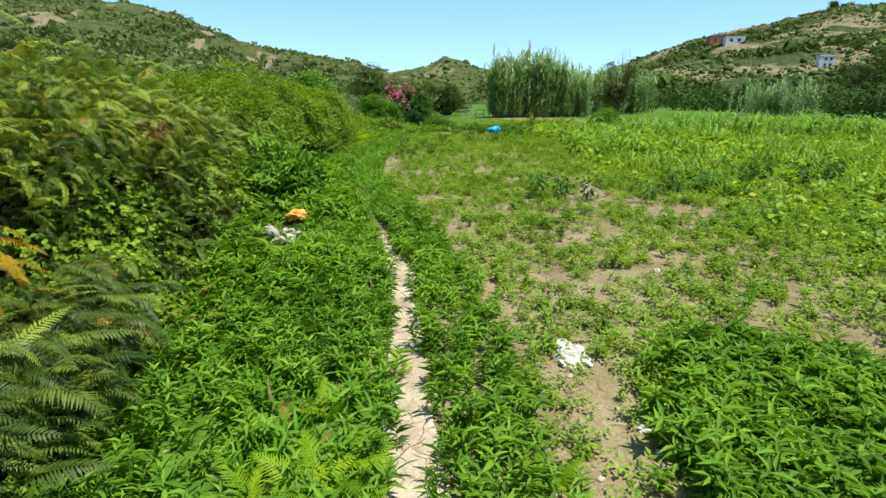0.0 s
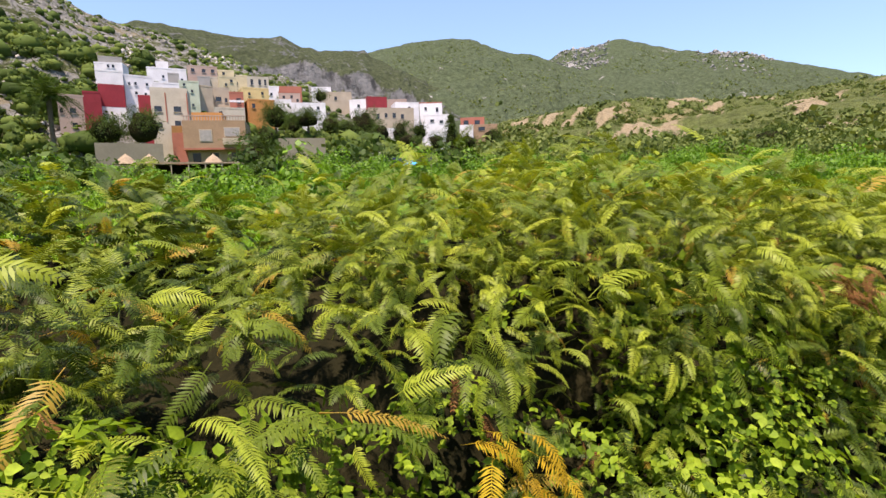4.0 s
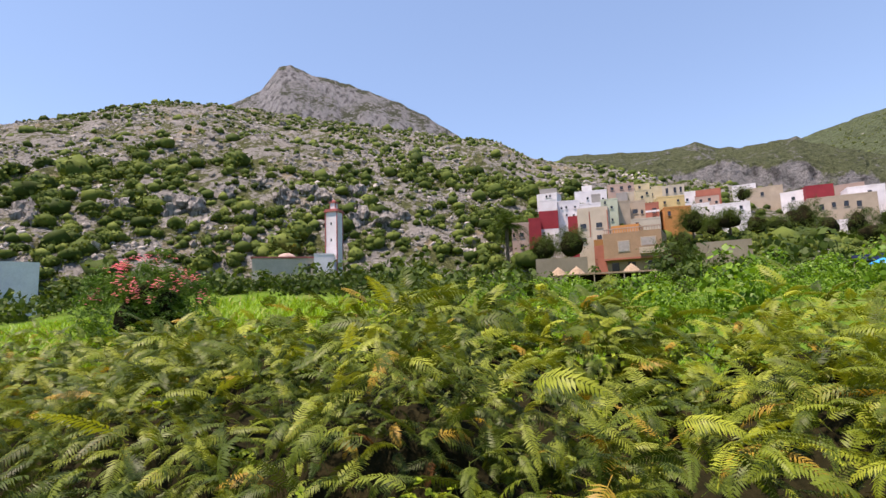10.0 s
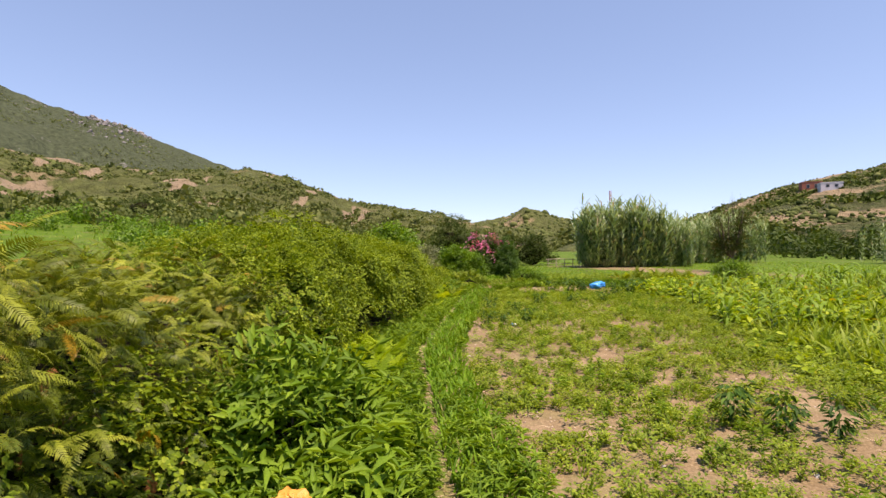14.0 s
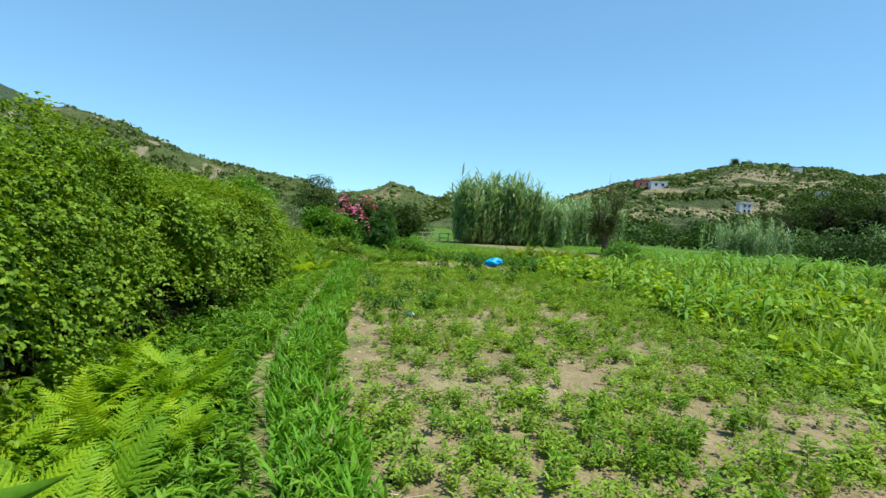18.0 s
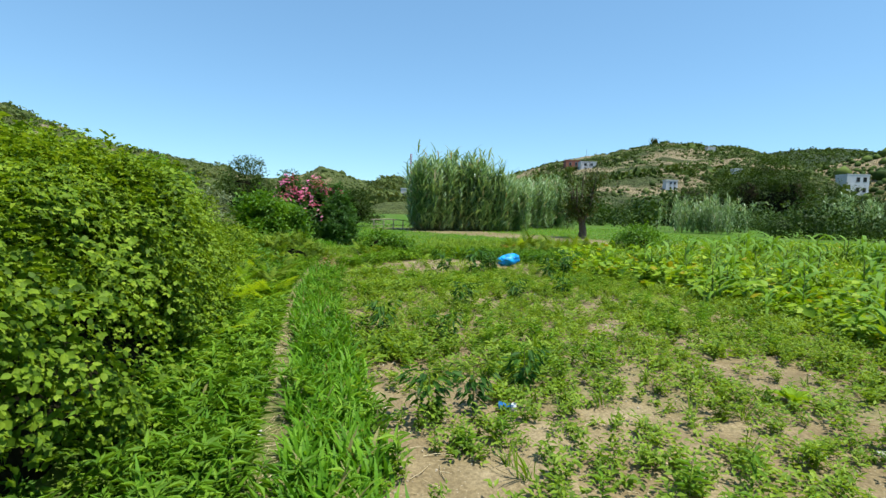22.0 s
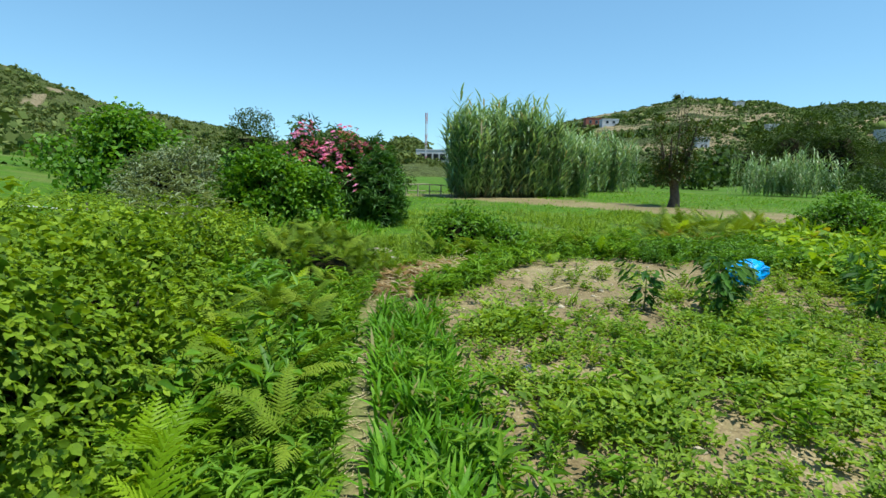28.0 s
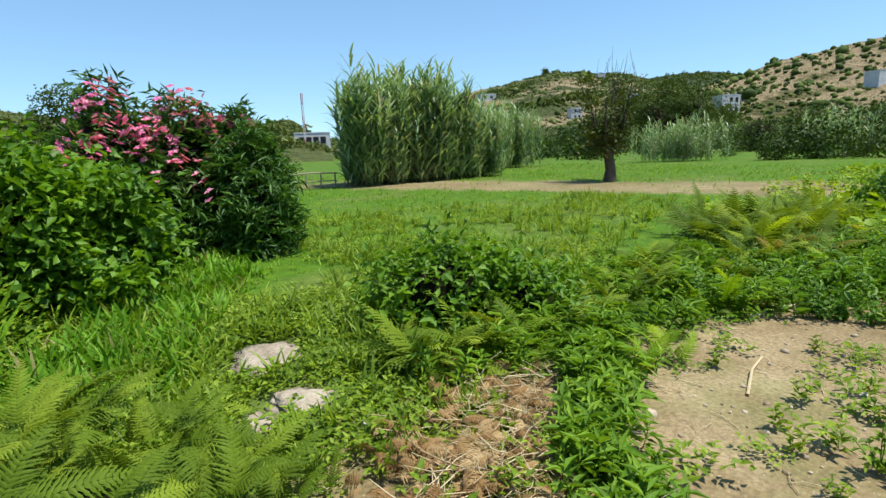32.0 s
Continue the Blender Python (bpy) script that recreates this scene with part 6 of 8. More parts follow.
house("white roof room of the upper white house", 99.40, 98.33, 13.00, 12.39, 142, "white", [], parapet=False)
house("grey cement house under the white one", 98.44, 97.48, 12.02, 11.11, 132, "grey", [])
house("unfinished grey-pink house with open windows", 96.71, 93.99, 12.85, 11.81, 146, "pink", [(0.18, 0.56, 0.12, 0.32), (0.54, 0.56, 0.12, 0.32), (0.84, 0.56, 0.12, 0.32)])
house("grey-beige house with a flat roof", 95.85, 94.70, 11.90, 10.98, 136, "grey", [])
house("pale cream house with a dark window", 94.78, 93.87, 11.88, 10.91, 138, "pale", [])
house("pale yellow house in the upper row", 93.91, 92.23, 11.99, 10.72, 137, "cream", [(0.38, 0.37, 0.14, 0.23), (0.70, 0.67, 0.14, 0.23)], turn=10)
house("cream house on the upper row", 93.99, 92.43, 12.58, 11.90, 150, "cream", [(0.36, 0.50, 0.15, 0.44)])
house("ochre house on the ridge of the village", 92.27, 91.21, 12.16, 10.95, 146, "cream", [(0.00, 0.33, 0.22, 0.25)])
house("cream house with white columns on its roof terrace", 91.25, 89.14, 12.08, 11.05, 142, "pale", [(0.22, 0.48, 0.12, 0.54), (0.58, 0.48, 0.12, 0.54), (0.84, 0.48, 0.10, 0.54)])
house("yellow house with small windows", 91.77, 89.16, 11.01, 9.76, 126, "yellow", [(0.25, 0.48, 0.09, 0.24), (0.75, 0.57, 0.09, 0.24)], turn=12)
house("orange lower house with a terrace", 91.22, 88.65, 9.89, 8.26, 119, "orange", [(0.17, 0.57, 0.12, 0.29)], turn=12)
house("narrow brown house with a red balcony", 93.03, 91.69, 10.56, 8.52, 120, "terracotta", [(0.64, 0.56, 0.31, 0.27), (0.64, 0.17, 0.31, 0.21)], band=(0.5, 0.6, "white"))
house("white ground floor wall under the balcony", 94.57, 91.65, 9.02, 8.17, 116, "pale", [(0.21, 0.35, 0.11, 0.35)])
house("small white house at the row's end", 89.20, 88.16, 11.23, 10.02, 140, "white", [(0.23, 0.32, 0.23, 0.25)])
house("pink house with a terracotta roof edge", 88.25, 86.07, 10.69, 9.33, 138, "pink", [(0.24, 0.60, 0.11, 0.22), (0.60, 0.63, 0.11, 0.22), (0.87, 0.37, 0.11, 0.22)], cap="terracotta")
house("terracotta roofed shed above the pink house", 88.20, 85.88, 11.23, 10.67, 144, "terracotta", [], parapet=False)
house("low white house among trees", 88.69, 87.00, 9.94, 9.24, 132, "white", [])
house("long white house among trees", 87.00, 83.50, 9.63, 8.43, 130, "white", [(0.78, 0.54, 0.08, 0.29)])
house("white house with a pale roof far up the slope", 84.89, 82.85, 11.22, 10.57, 190, "white", [])
house("grey-beige unrendered house up the slope", 83.73, 80.71, 10.74, 9.53, 185, "beige", [(0.44, 0.46, 0.09, 0.29)])
house("white house beside the dark red one", 81.02, 78.94, 9.98, 8.37, 180, "white", [(0.49, 0.56, 0.14, 0.22)], turn=-14)
house("dark red house above the valley", 79.04, 76.88, 10.23, 8.76, 178, "red", [], turn=16)
house("pink house behind the beige one", 76.90, 74.78, 9.95, 9.14, 188, "pink", [])
house("beige house with a row of windows", 78.99, 73.97, 9.06, 7.54, 165, "beige", [(0.20, 0.40, 0.07, 0.33), (0.56, 0.47, 0.07, 0.33), (0.74, 0.40, 0.07, 0.33), (0.38, 0.47, 0.06, 0.30)], turn=10)
house("white house with a shaded side", 76.03, 73.39, 9.60, 7.98, 172, "white", [(0.58, 0.61, 0.11, 0.22)], turn=14)
house("white house with a terracotta roof room", 73.38, 70.91, 9.53, 7.92, 176, "white", [(0.27, 0.58, 0.11, 0.22), (0.78, 0.50, 0.12, 0.31)], cap="terracotta")
house("white terraced house stepping down the slope", 73.03, 70.12, 8.24, 6.64, 170, "white", [(0.34, 0.58, 0.14, 0.19), (0.69, 0.50, 0.14, 0.19)])
house("low white shed with a pale roof", 78.16, 75.56, 6.90, 5.94, 140, "white", [], parapet=False)
house("small white house below the trees", 72.96, 70.96, 6.35, 4.89, 142, "white", [(0.80, 0.38, 0.14, 0.24)], turn=8)
house("unfinished brown house with open storeys", 68.92, 66.30, 7.78, 6.09, 190, "terracotta", [(0.23, 0.68, 0.21, 0.29), (0.70, 0.65, 0.22, 0.32)], parapet=False)
house("white wall beside the unfinished house", 69.02, 67.54, 7.02, 6.13, 184, "white", [], parapet=False)
house("dark sheds beyond the unfinished house", 67.59, 64.88, 7.00, 5.97, 186, "brown", [(0.36, 0.55, 0.27, 0.38)], parapet=False)
house("old pink-beige house behind the palm", 107.34, 105.38, 9.54, 5.95, 108, "pink", [(0.55, 0.61, 0.23, 0.13), (0.57, 0.26, 0.20, 0.12), (0.11, 0.61, 0.12, 0.13)])
house("orange-brown wall beside the tan house", 98.51, 97.56, 7.13, 4.32, 96, "ochre", [], parapet=False)

# the tan house in front: overhanging upper floor, balcony, balustrade
hs, w, h, dp = house("tan brown house with an overhanging upper floor and roof balustrade", 97.3, 91.7, 7.65, 3.3, 92, "brown", turn=-8, parapet=False)
part("upper_floor", box_tpl(-w / 2 - 0.1, w / 2 + 0.3, -dp, 0.9, h * 0.38, h), W["brown"], hs)
part("floor_band", box_tpl(-w / 2 - 0.2, w / 2 + 0.4, -dp, 1.05, h * 0.34, h * 0.38), W["terracotta"], hs, "terracotta band")
part("balcony_wall", box_tpl(-w / 2 - 0.5, -w * 0.12, 0.9, 1.5, h * 0.45, h * 0.60), W["beige"], hs, "cream balcony wall")
part("top_rail", box_tpl(-w / 2 - 0.1, w / 2 + 0.3, 0.7, 0.95, h + 0.65, h + 0.8), W["pink"], hs)
for k in range(22):
    part("baluster", box_tpl(-w / 2 + k * w / 21 - 0.07, -w / 2 + k * w / 21 + 0.07, 0.74, 0.9, h, h + 0.65), W["pink"], hs)
for cx, cz, ww, wh in ((w * 0.16, h * 0.66, 1.7, 1.7), (-w * 0.28, h * 0.74, 2.2, 1.3)):
    win = part("window", box_tpl(cx - ww / 2 - 0.12, cx + ww / 2 + 0.12, 0.9, 0.97, cz - wh / 2 - 0.12, cz + wh / 2 + 0.12), W["beige"], hs)
    part("shutter", box_tpl(cx - ww / 2, cx + ww / 2, 0.94, 1.0, cz - wh / 2, cz + wh / 2), M_SHUTTER, win, "closed grey shutter")
for cx in (-w * 0.3, w * 0.05, w * 0.35):
    part("doorway", box_tpl(cx - 0.6, cx + 0.6, -0.02, 0.04, 0, h * 0.28), M_PANE, hs, "dark ground floor opening")
part("roof_room", box_tpl(-w * 0.1, w * 0.42, -dp * 0.8, -1.5, h, h + 1.6), W["orange"], hs, "orange roof room")
part("side_wall", box_tpl(w / 2 + 0.1, w / 2 + 2.2, -dp, -0.5, -1, h * 0.75), W["terracotta"], hs)

# minaret and mosque
mx, my = polar(127.4, 98)
mz = VE[2] + 98 * math.tan(radians(4.6))
mw = 2.35
mos = tagged(new("minaret"), "square white minaret with thin red edging and lantern top", "minaret")
mos.matrix_world = pose(mx, my, mz, 0, 0, 127.4 + 180 - 27)
mh = 98 * (math.tan(radians(11.2)) - math.tan(radians(4.6)))
part("tower", box_tpl(-mw / 2, mw / 2, -mw / 2, mw / 2, -3, mh), W["white"], mos)
for sx in (-1, 1):
    for sy in (-1, 1):
        part("corner_band", box_tpl(sx * mw / 2 - 0.09, sx * mw / 2 + 0.09, sy * mw / 2 - 0.09, sy * mw / 2 + 0.09, -2, mh - 0.02), W["dusty"], mos, "red corner edging")
part("gallery", box_tpl(-mw / 2 - 0.25, mw / 2 + 0.25, -mw / 2 - 0.25, mw / 2 + 0.25, mh, mh + 0.3), W["dusty"], mos, "red cornice")
part("gallery_wall", box_tpl(-mw / 2 - 0.1, mw / 2 + 0.1, -mw / 2 - 0.1, mw / 2 + 0.1, mh + 0.3, mh + 0.55), W["dusty"], mos, "red gallery wall")
part("lantern", box_tpl(-0.55, 0.55, -0.55, 0.55, mh + 0.55, mh + 1.85), W["white"], mos)
for sx, sy in ((-1, -1), (-1, 1), (1, -1), (1, 1)):
    part("lantern_edge", box_tpl(sx * 0.55 - 0.06, sx * 0.55 + 0.06, sy * 0.55 - 0.06, sy * 0.55 + 0.06, mh + 0.55, mh + 1.84), W["dusty"], mos, "red lantern edging")
part("lantern_cornice", box_tpl(-0.72, 0.72, -0.72, 0.72, mh + 1.85, mh + 2.05), W["dusty"], mos, "red lantern cornice")
cap = blob(3, 0.0, 2, 0.9)
part("cap", (cap[0] * 0.42 + np.array([0, 0, mh + 2.15]), cap[1]), W["dusty"], mos, "small red dome")
for k in range(3):
    for sd in (0, 1):
        a_, z_ = mw / 2, mh * (0.24 + 0.27 * k) + 0.3 * sd
        slit = box_tpl(-0.14, 0.14, a_ - 0.01, a_ + 0.03, z_, z_ + 0.5) if sd == 0 else box_tpl(a_ - 0.01, a_ + 0.03, -0.12, 0.12, z_, z_ + 0.45)
        part("slit_window", slit, M_PANE, mos, "dark narrow window")
hs, w, h, dp = house("low white prayer hall with a red roof edge", 136.0, 129.3, 6.25, 3.0, 95, "pale", [(0.88, 0.66, 0.05, 0.3)], parapet=False, cap="dusty")
hs.name = "mosque_hall"
dm = blob(4, 0.0, 3, 0.62)
part("dome", (dm[0] * 1.75 + np.array([-w * 0.03, -3, h + 0.15]), dm[1]), W["pink"], hs, "pale pink dome")
house("white porch block beside the minaret", 129.6, 127.4, 6.75, 3.0, 94, "white")
house("pale blue-white shed at the field edge", 161, 153.9, 5.5, 3.6, 78, "white")

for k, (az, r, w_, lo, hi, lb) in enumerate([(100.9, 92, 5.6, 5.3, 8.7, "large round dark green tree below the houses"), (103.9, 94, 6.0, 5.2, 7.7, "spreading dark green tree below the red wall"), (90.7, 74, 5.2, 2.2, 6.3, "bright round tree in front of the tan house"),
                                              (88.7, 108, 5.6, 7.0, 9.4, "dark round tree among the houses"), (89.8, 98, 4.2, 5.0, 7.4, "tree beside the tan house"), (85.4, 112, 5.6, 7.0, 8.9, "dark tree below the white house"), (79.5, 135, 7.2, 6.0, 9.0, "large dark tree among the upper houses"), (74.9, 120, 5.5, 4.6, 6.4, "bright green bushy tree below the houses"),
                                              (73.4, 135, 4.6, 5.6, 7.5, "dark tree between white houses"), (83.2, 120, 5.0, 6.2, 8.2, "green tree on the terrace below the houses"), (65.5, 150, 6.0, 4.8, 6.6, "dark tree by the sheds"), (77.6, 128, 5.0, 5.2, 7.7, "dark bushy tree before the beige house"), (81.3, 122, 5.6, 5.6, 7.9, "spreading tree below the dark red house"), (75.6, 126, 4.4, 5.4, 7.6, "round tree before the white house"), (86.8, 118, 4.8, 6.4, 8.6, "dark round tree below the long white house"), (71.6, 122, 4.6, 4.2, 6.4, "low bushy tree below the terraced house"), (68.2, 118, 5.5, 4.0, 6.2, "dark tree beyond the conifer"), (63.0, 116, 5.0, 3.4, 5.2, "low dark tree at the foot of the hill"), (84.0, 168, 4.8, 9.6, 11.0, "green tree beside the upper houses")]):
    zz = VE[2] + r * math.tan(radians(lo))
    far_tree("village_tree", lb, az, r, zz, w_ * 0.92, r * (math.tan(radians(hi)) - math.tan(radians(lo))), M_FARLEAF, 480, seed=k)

# ---- countryside between the field and the village ----
def bushes(name, label, n, az0, az1, r0, r1, size, mat, cut=None, seed=3, tpls=None):
    az, r = rng.uniform(az1, az0, n), r0 + (r1 - r0) * rng.random(n) ** 0.8
    x, y = polar(az, r)
    if cut is not None:
        k = fbm(x / 9, y / 9, 3, seed) > cut
        x, y, r = x[k], y[k], r[k]
    sc = size * rng.lognormal(0, 0.3, len(x)) * (0.55 + r / r1 * 0.6)
    b = Bag()
    w = rng.integers(0, 6, len(x))
    for k in range(6):
        q = w == k
        b.add((tpls or FINE)[k], mats3(rng.uniform(0, 6.28, q.sum()), rng.normal(0, 0.2, q.sum()), 0.0, sc[q]), on_ground(x[q], y[q]) + np.stack([0 * sc[q], 0 * sc[q], sc[q] * 0.5], 1))
    b.make(name, mat, label, "bushes")


FINER = [clump(k + 80, 380, 0.07) for k in range(6)]
FINEST = [clump(k + 90, 900, 0.042) for k in range(6)]
FINE = [clump(k + 60, 110, 0.13) for k in range(6)]
bushes("valley_bushes", "mixed green bushes and low trees below the village", 300, 128, 66, 36, 84, 1.2, M_FARLEAF, 0.5, 3)
bushes("valley_bushes", "green bushes and garden plants behind the bracken", 330, 112, 12, 17, 60, 0.95, M_FIG, 0.46, 13, FINER)
bushes("field_edge_trees", "dark green trees along the far side of the fields", 110, -34, -80, 46, 64, 1.45, M_FARLEAF, 0.4, 14, FINEST)
bushes("valley_bushes", "dark green bushes below the rocky slope", 300, 165, 112, 62, 96, 1.7, M_FARLEAF, 0.42, 4)
bushes("valley_bushes", "green scrub along the valley floor", 420, 70, 8, 45, 125, 1.6, M_OLIVE, 0.45, 5)
bushes("valley_bushes", "dark trees along the far edge of the fields", 420, -18, -75, 66, 140, 2.0, M_FARLEAF, 0.42, 6, FINER)

# ---- young bracken beside the path, each plant on its own ----
YOUNG = [make_mesh("frond", *lobed_frond(19, 0.5 + 0.3 * k, 70 + k, lobes=4), M_FERN_YOUNG) for k in range(4)]
GREENF = [make_mesh("frond", *lobed_frond(20, 0.7 + 0.35 * k, 80 + k, (0.1, 0.45), 0.3), M_FERN_SINGLE) for k in range(3)]
DRYF = [make_mesh("frond", *lobed_frond(15, 1.3 + 0.5 * k, 90 + k, (0.3, 0.9), 0.33, 2), M_FERN_WITHERED) for k in range(3)]


def fern_plant(x, y, n, size, meshes, label, lo=0.4, hi=1.2, lift=0.0, mess=0.25):
    base = tagged(new("fern"), label, "fern", "ferns along the path")
    base.location = (x, y, gz(x, y) + lift)
    for k in range(n):
        f = part("frond", meshes[int(rng.integers(0, len(meshes)))], None, base)
        s = size * rng.uniform(0.7, 1.2)
        f.matrix_basis = Matrix.Translation((rng.normal(0, mess * 0.25), rng.normal(0, mess * 0.25), 0.0)) @ Euler((rng.uniform(lo, hi), rng.normal(0, mess), 6.283 * k / n + rng.normal(0, 0.35))).to_matrix().to_4x4() @ Matrix.Scale(s, 4)
    return base


BRIGHT = "bright yellow-green young bracken fern beside the footpath"
for x, y, n, s in [(-0.52, 1.95, 6, 0.4), (-0.38, 1.8, 6, 0.36), (-0.82, 1.72, 6, 0.4), (-0.6, 2.5, 5, 0.28), (-0.3, 3.0, 4, 0.2), (0.46, 1.87, 5, 0.28), (0.38, 2.5, 4, 0.18),
                   (-2.2, 7.7, 9, 0.55), (-2.5, 7.2, 9, 0.55), (-2.0, 8.1, 9, 0.5), (-2.3, 8.2, 9, 0.55), (-2.65, 8.4, 9, 0.6), (-2.1, 8.8, 9, 0.5), (-2.5, 8.9, 9, 0.55), (-2.35, 9.3, 9, 0.5), (-2.7, 9.2, 9, 0.55), (-2.6, 7.8, 9, 0.6), (-2.15, 9.2, 8, 0.45), (-2.9, 8.2, 9, 0.6),
                   (-3.05, 18.4, 8, 0.55), (-3.5, 18.6, 8, 0.6), (-3.6, 19.2, 8, 0.58), (-2.7, 19.2, 7, 0.45), (-3.4, 20.2, 8, 0.55), (-2.65, 20.1, 7, 0.45), (-2.95, 21.2, 8, 0.5), (-3.5, 21.4, 8, 0.5), (-3.0, 17.6, 7, 0.5), (-2.6, 21.5, 7, 0.42),
                   (-2.45, 7.6, 8, 0.6), (-2.1, 7.9, 8, 0.56), (-2.6, 8.0, 9, 0.64), (-1.95, 8.4, 7, 0.48), (-2.4, 8.4, 8, 0.6), (-2.25, 8.9, 8, 0.56), (-2.75, 8.7, 9, 0.64), (-2.8, 7.4, 8, 0.6), (-2.15, 7.4, 7, 0.5), (-2.45, 9.7, 9, 0.56), (-2.85, 9.9, 9, 0.64), (-2.5, 10.3, 9, 0.56), (-2.85, 10.6, 9, 0.56), (-3.2, 10.4, 9, 0.6), (-3.3, 9.8, 9, 0.62), (-3.3, 11.0, 8, 0.54), (-2.9, 9.4, 9, 0.6), (-2.65, 10.9, 8, 0.48), (-3.6, 10.7, 8, 0.6),
                   (-2.75, 15.9, 7, 0.5), (-3.0, 16.6, 8, 0.62), (-3.0, 17.3, 9, 0.66), (-3.3, 17.9, 9, 0.7), (-2.95, 18.1, 8, 0.6), (-2.9, 18.7, 9, 0.62), (-3.2, 18.9, 9, 0.66), (-2.85, 19.4, 9, 0.58), (-3.1, 19.9, 9, 0.62), (-2.45, 20.3, 6, 0.42), (-3.3, 19.4, 8, 0.6), (-2.7, 20.8, 7, 0.5), (-3.2, 20.7, 8, 0.6),
                   (-1.75, 18.95, 3, 0.2), (-2.9, 22.0, 7, 0.5), (-2.75, 9.9, 8, 0.66), (-2.5, 10.2, 8, 0.68), (-2.35, 10.5, 8, 0.64), (-2.9, 10.3, 8, 0.7), (-2.15, 9.65, 7, 0.52), (-2.6, 17.3, 8, 0.62), (-2.45, 17.65, 7, 0.55), (-2.75, 17.7, 8, 0.62), (0.25, 22.45, 4, 0.35), (0.55, 22.6, 3, 0.3), (1.5, 22.95, 4, 0.32)]:
    fern_plant(x, y, n + 3, s * 0.88, YOUNG, BRIGHT)
GREEN = "green bracken fern on the edge of the bank"
for x, y, n, s in [(-0.75, 23.05, 9, 0.45), (-0.45, 23.2, 8, 0.45), (-0.1, 23.1, 7, 0.4), (0.6, 23.2, 7, 0.4), (1.0, 23.4, 7, 0.42), (1.6, 23.5, 8, 0.42), (2.3, 23.3, 8, 0.45), (2.9, 23.5, 9, 0.5), (3.5, 24.0, 9, 0.6), (4.1, 24.3, 10, 0.65), (4.8, 24.1, 10, 0.6), (5.5, 24.4, 10, 0.6), (3.3, 23.2, 8, 0.5), (4.4, 23.4, 8, 0.5), (6.2, 24.8, 10, 0.6), (2.0, 24.0, 8, 0.45)]:
    fern_plant(x, y, n + 5, s * 1.15, GREENF, GREEN)
for x, y, s in [(-2.6, 19.0, 0.6), (-2.75, 19.5, 0.64), (-2.5, 19.8, 0.55), (-2.95, 18.8, 0.66), (-2.7, 20.3, 0.6), (-3.1, 19.6, 0.66), (-2.55, 18.4, 0.55)]:
    fern_plant(x, y, 10, s * 0.72, GREENF, "green bracken fern over the bank beside the path", 0.3, 1.2, 0.16, 0.3)
OCHREF = [make_mesh("frond", *lobed_frond(17, 1.0 + 0.4 * k, 96 + k, (0.2, 0.6), 0.33), M_FERN_OCHRE) for k in range(2)]
for x, y, n, s in [(-1.95, 3.75, 9, 0.34), (-2.1, 4.0, 9, 0.32), (-1.8, 3.95, 7, 0.28), (-2.0, 3.5, 7, 0.3), (-0.75, 2.35, 4, 0.24), (-0.5, 2.7, 4, 0.22), (2.4, 23.15, 8, 0.3), (3.3, 23.45, 9, 0.36), (3.9, 23.7, 9, 0.4), (4.6, 23.6, 9, 0.4), (2.9, 23.2, 8, 0.3)]:
    fern_plant(x, y, n, s, OCHREF, "yellowing ochre bracken among green growth", 0.1, 1.0, 0.05, 0.4)
RUST = [(-0.6 - 0.64 * 0.11 * k + 0.15 * math.sin(2.4 * k), 22.6 - 0.768 * 0.09 * k + 0.13 * math.cos(2.4 * k), 12, 0.18) for k in range(20)] + [(-0.5 - 0.64 * 0.15 * k + 0.05 * math.sin(3 * k), 22.36 - 0.768 * 0.12 * k, 12, 0.17) for k in range(12)]
for x, y, n, s in RUST + [(1.9, 23.0, 8, 0.3), (3.1, 23.1, 10, 0.34)]:
    fern_plant(x, y, n + 4, s, DRYF, "flattened heap of dry rust-brown bracken", -0.3, 0.5, 0.07, 0.7)

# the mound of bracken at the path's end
# near-black lump under the fronds, coloured as the shade between them
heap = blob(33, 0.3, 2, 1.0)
mound = new("undergrowth", make_mesh("undergrowth", heap[0] * np.array([0.55, 0.7, 0.3]) + np.array([-2.45, 22.05, gz(-2.45, 22.05)]), heap[1], M_SHADE_FILL, flat=False))
tagged(mound, "near-black lump inside the bracken mound, litter and shade in one colour", "undergrowth", kind="stuff")
for k in range(30):
    a, q = 2.4 * k, math.sqrt((k + 0.5) / 30)
    fern_plant(-2.45 + 0.8 * q * math.cos(a), 22.05 + 0.95 * q * math.sin(a), 13, 0.31, GREENF, GREEN, 0.1, 1.2, 0.5 * (1 - q * q), 0.35)
for x, y in [(3.9, 24.4), (4.4, 24.8), (4.9, 24.5), (5.4, 24.9), (5.0, 25.2), (5.8, 24.6), (4.2, 25.1), (6.3, 25.1)]:
    fern_plant(x, y, 12, 0.72, GREENF, "tall green and yellowing bracken at the field's edge", 0.6, 1.35, 0.0, 0.3)
for x, y, n, s, kind in [(3.4, 23.8, 7, 0.72, GREENF), (3.55, 24.25, 7, 0.7, GREENF), (3.9, 23.6, 7, 0.66, GREENF), (4.3, 23.95, 7, 0.68, GREENF), (3.15, 23.55, 6, 0.55, OCHREF), (3.7, 23.5, 5, 0.5, OCHREF), (3.6, 23.9, 5, 0.6, YOUNG), (1.73, 23.0, 6, 0.4, YOUNG), (1.45, 23.2, 6, 0.36, YOUNG), (3.16, 22.75, 6, 0.46, YOUNG), (2.8, 23.35, 7, 0.3, DRYF), (2.55, 23.2, 7, 0.26, DRYF)]:
    fern_plant(x, y, n, s, kind, "bracken at the edge of the dug soil, partly yellowed", 0.6, 1.35, 0.0, 0.3)
b = Bag()
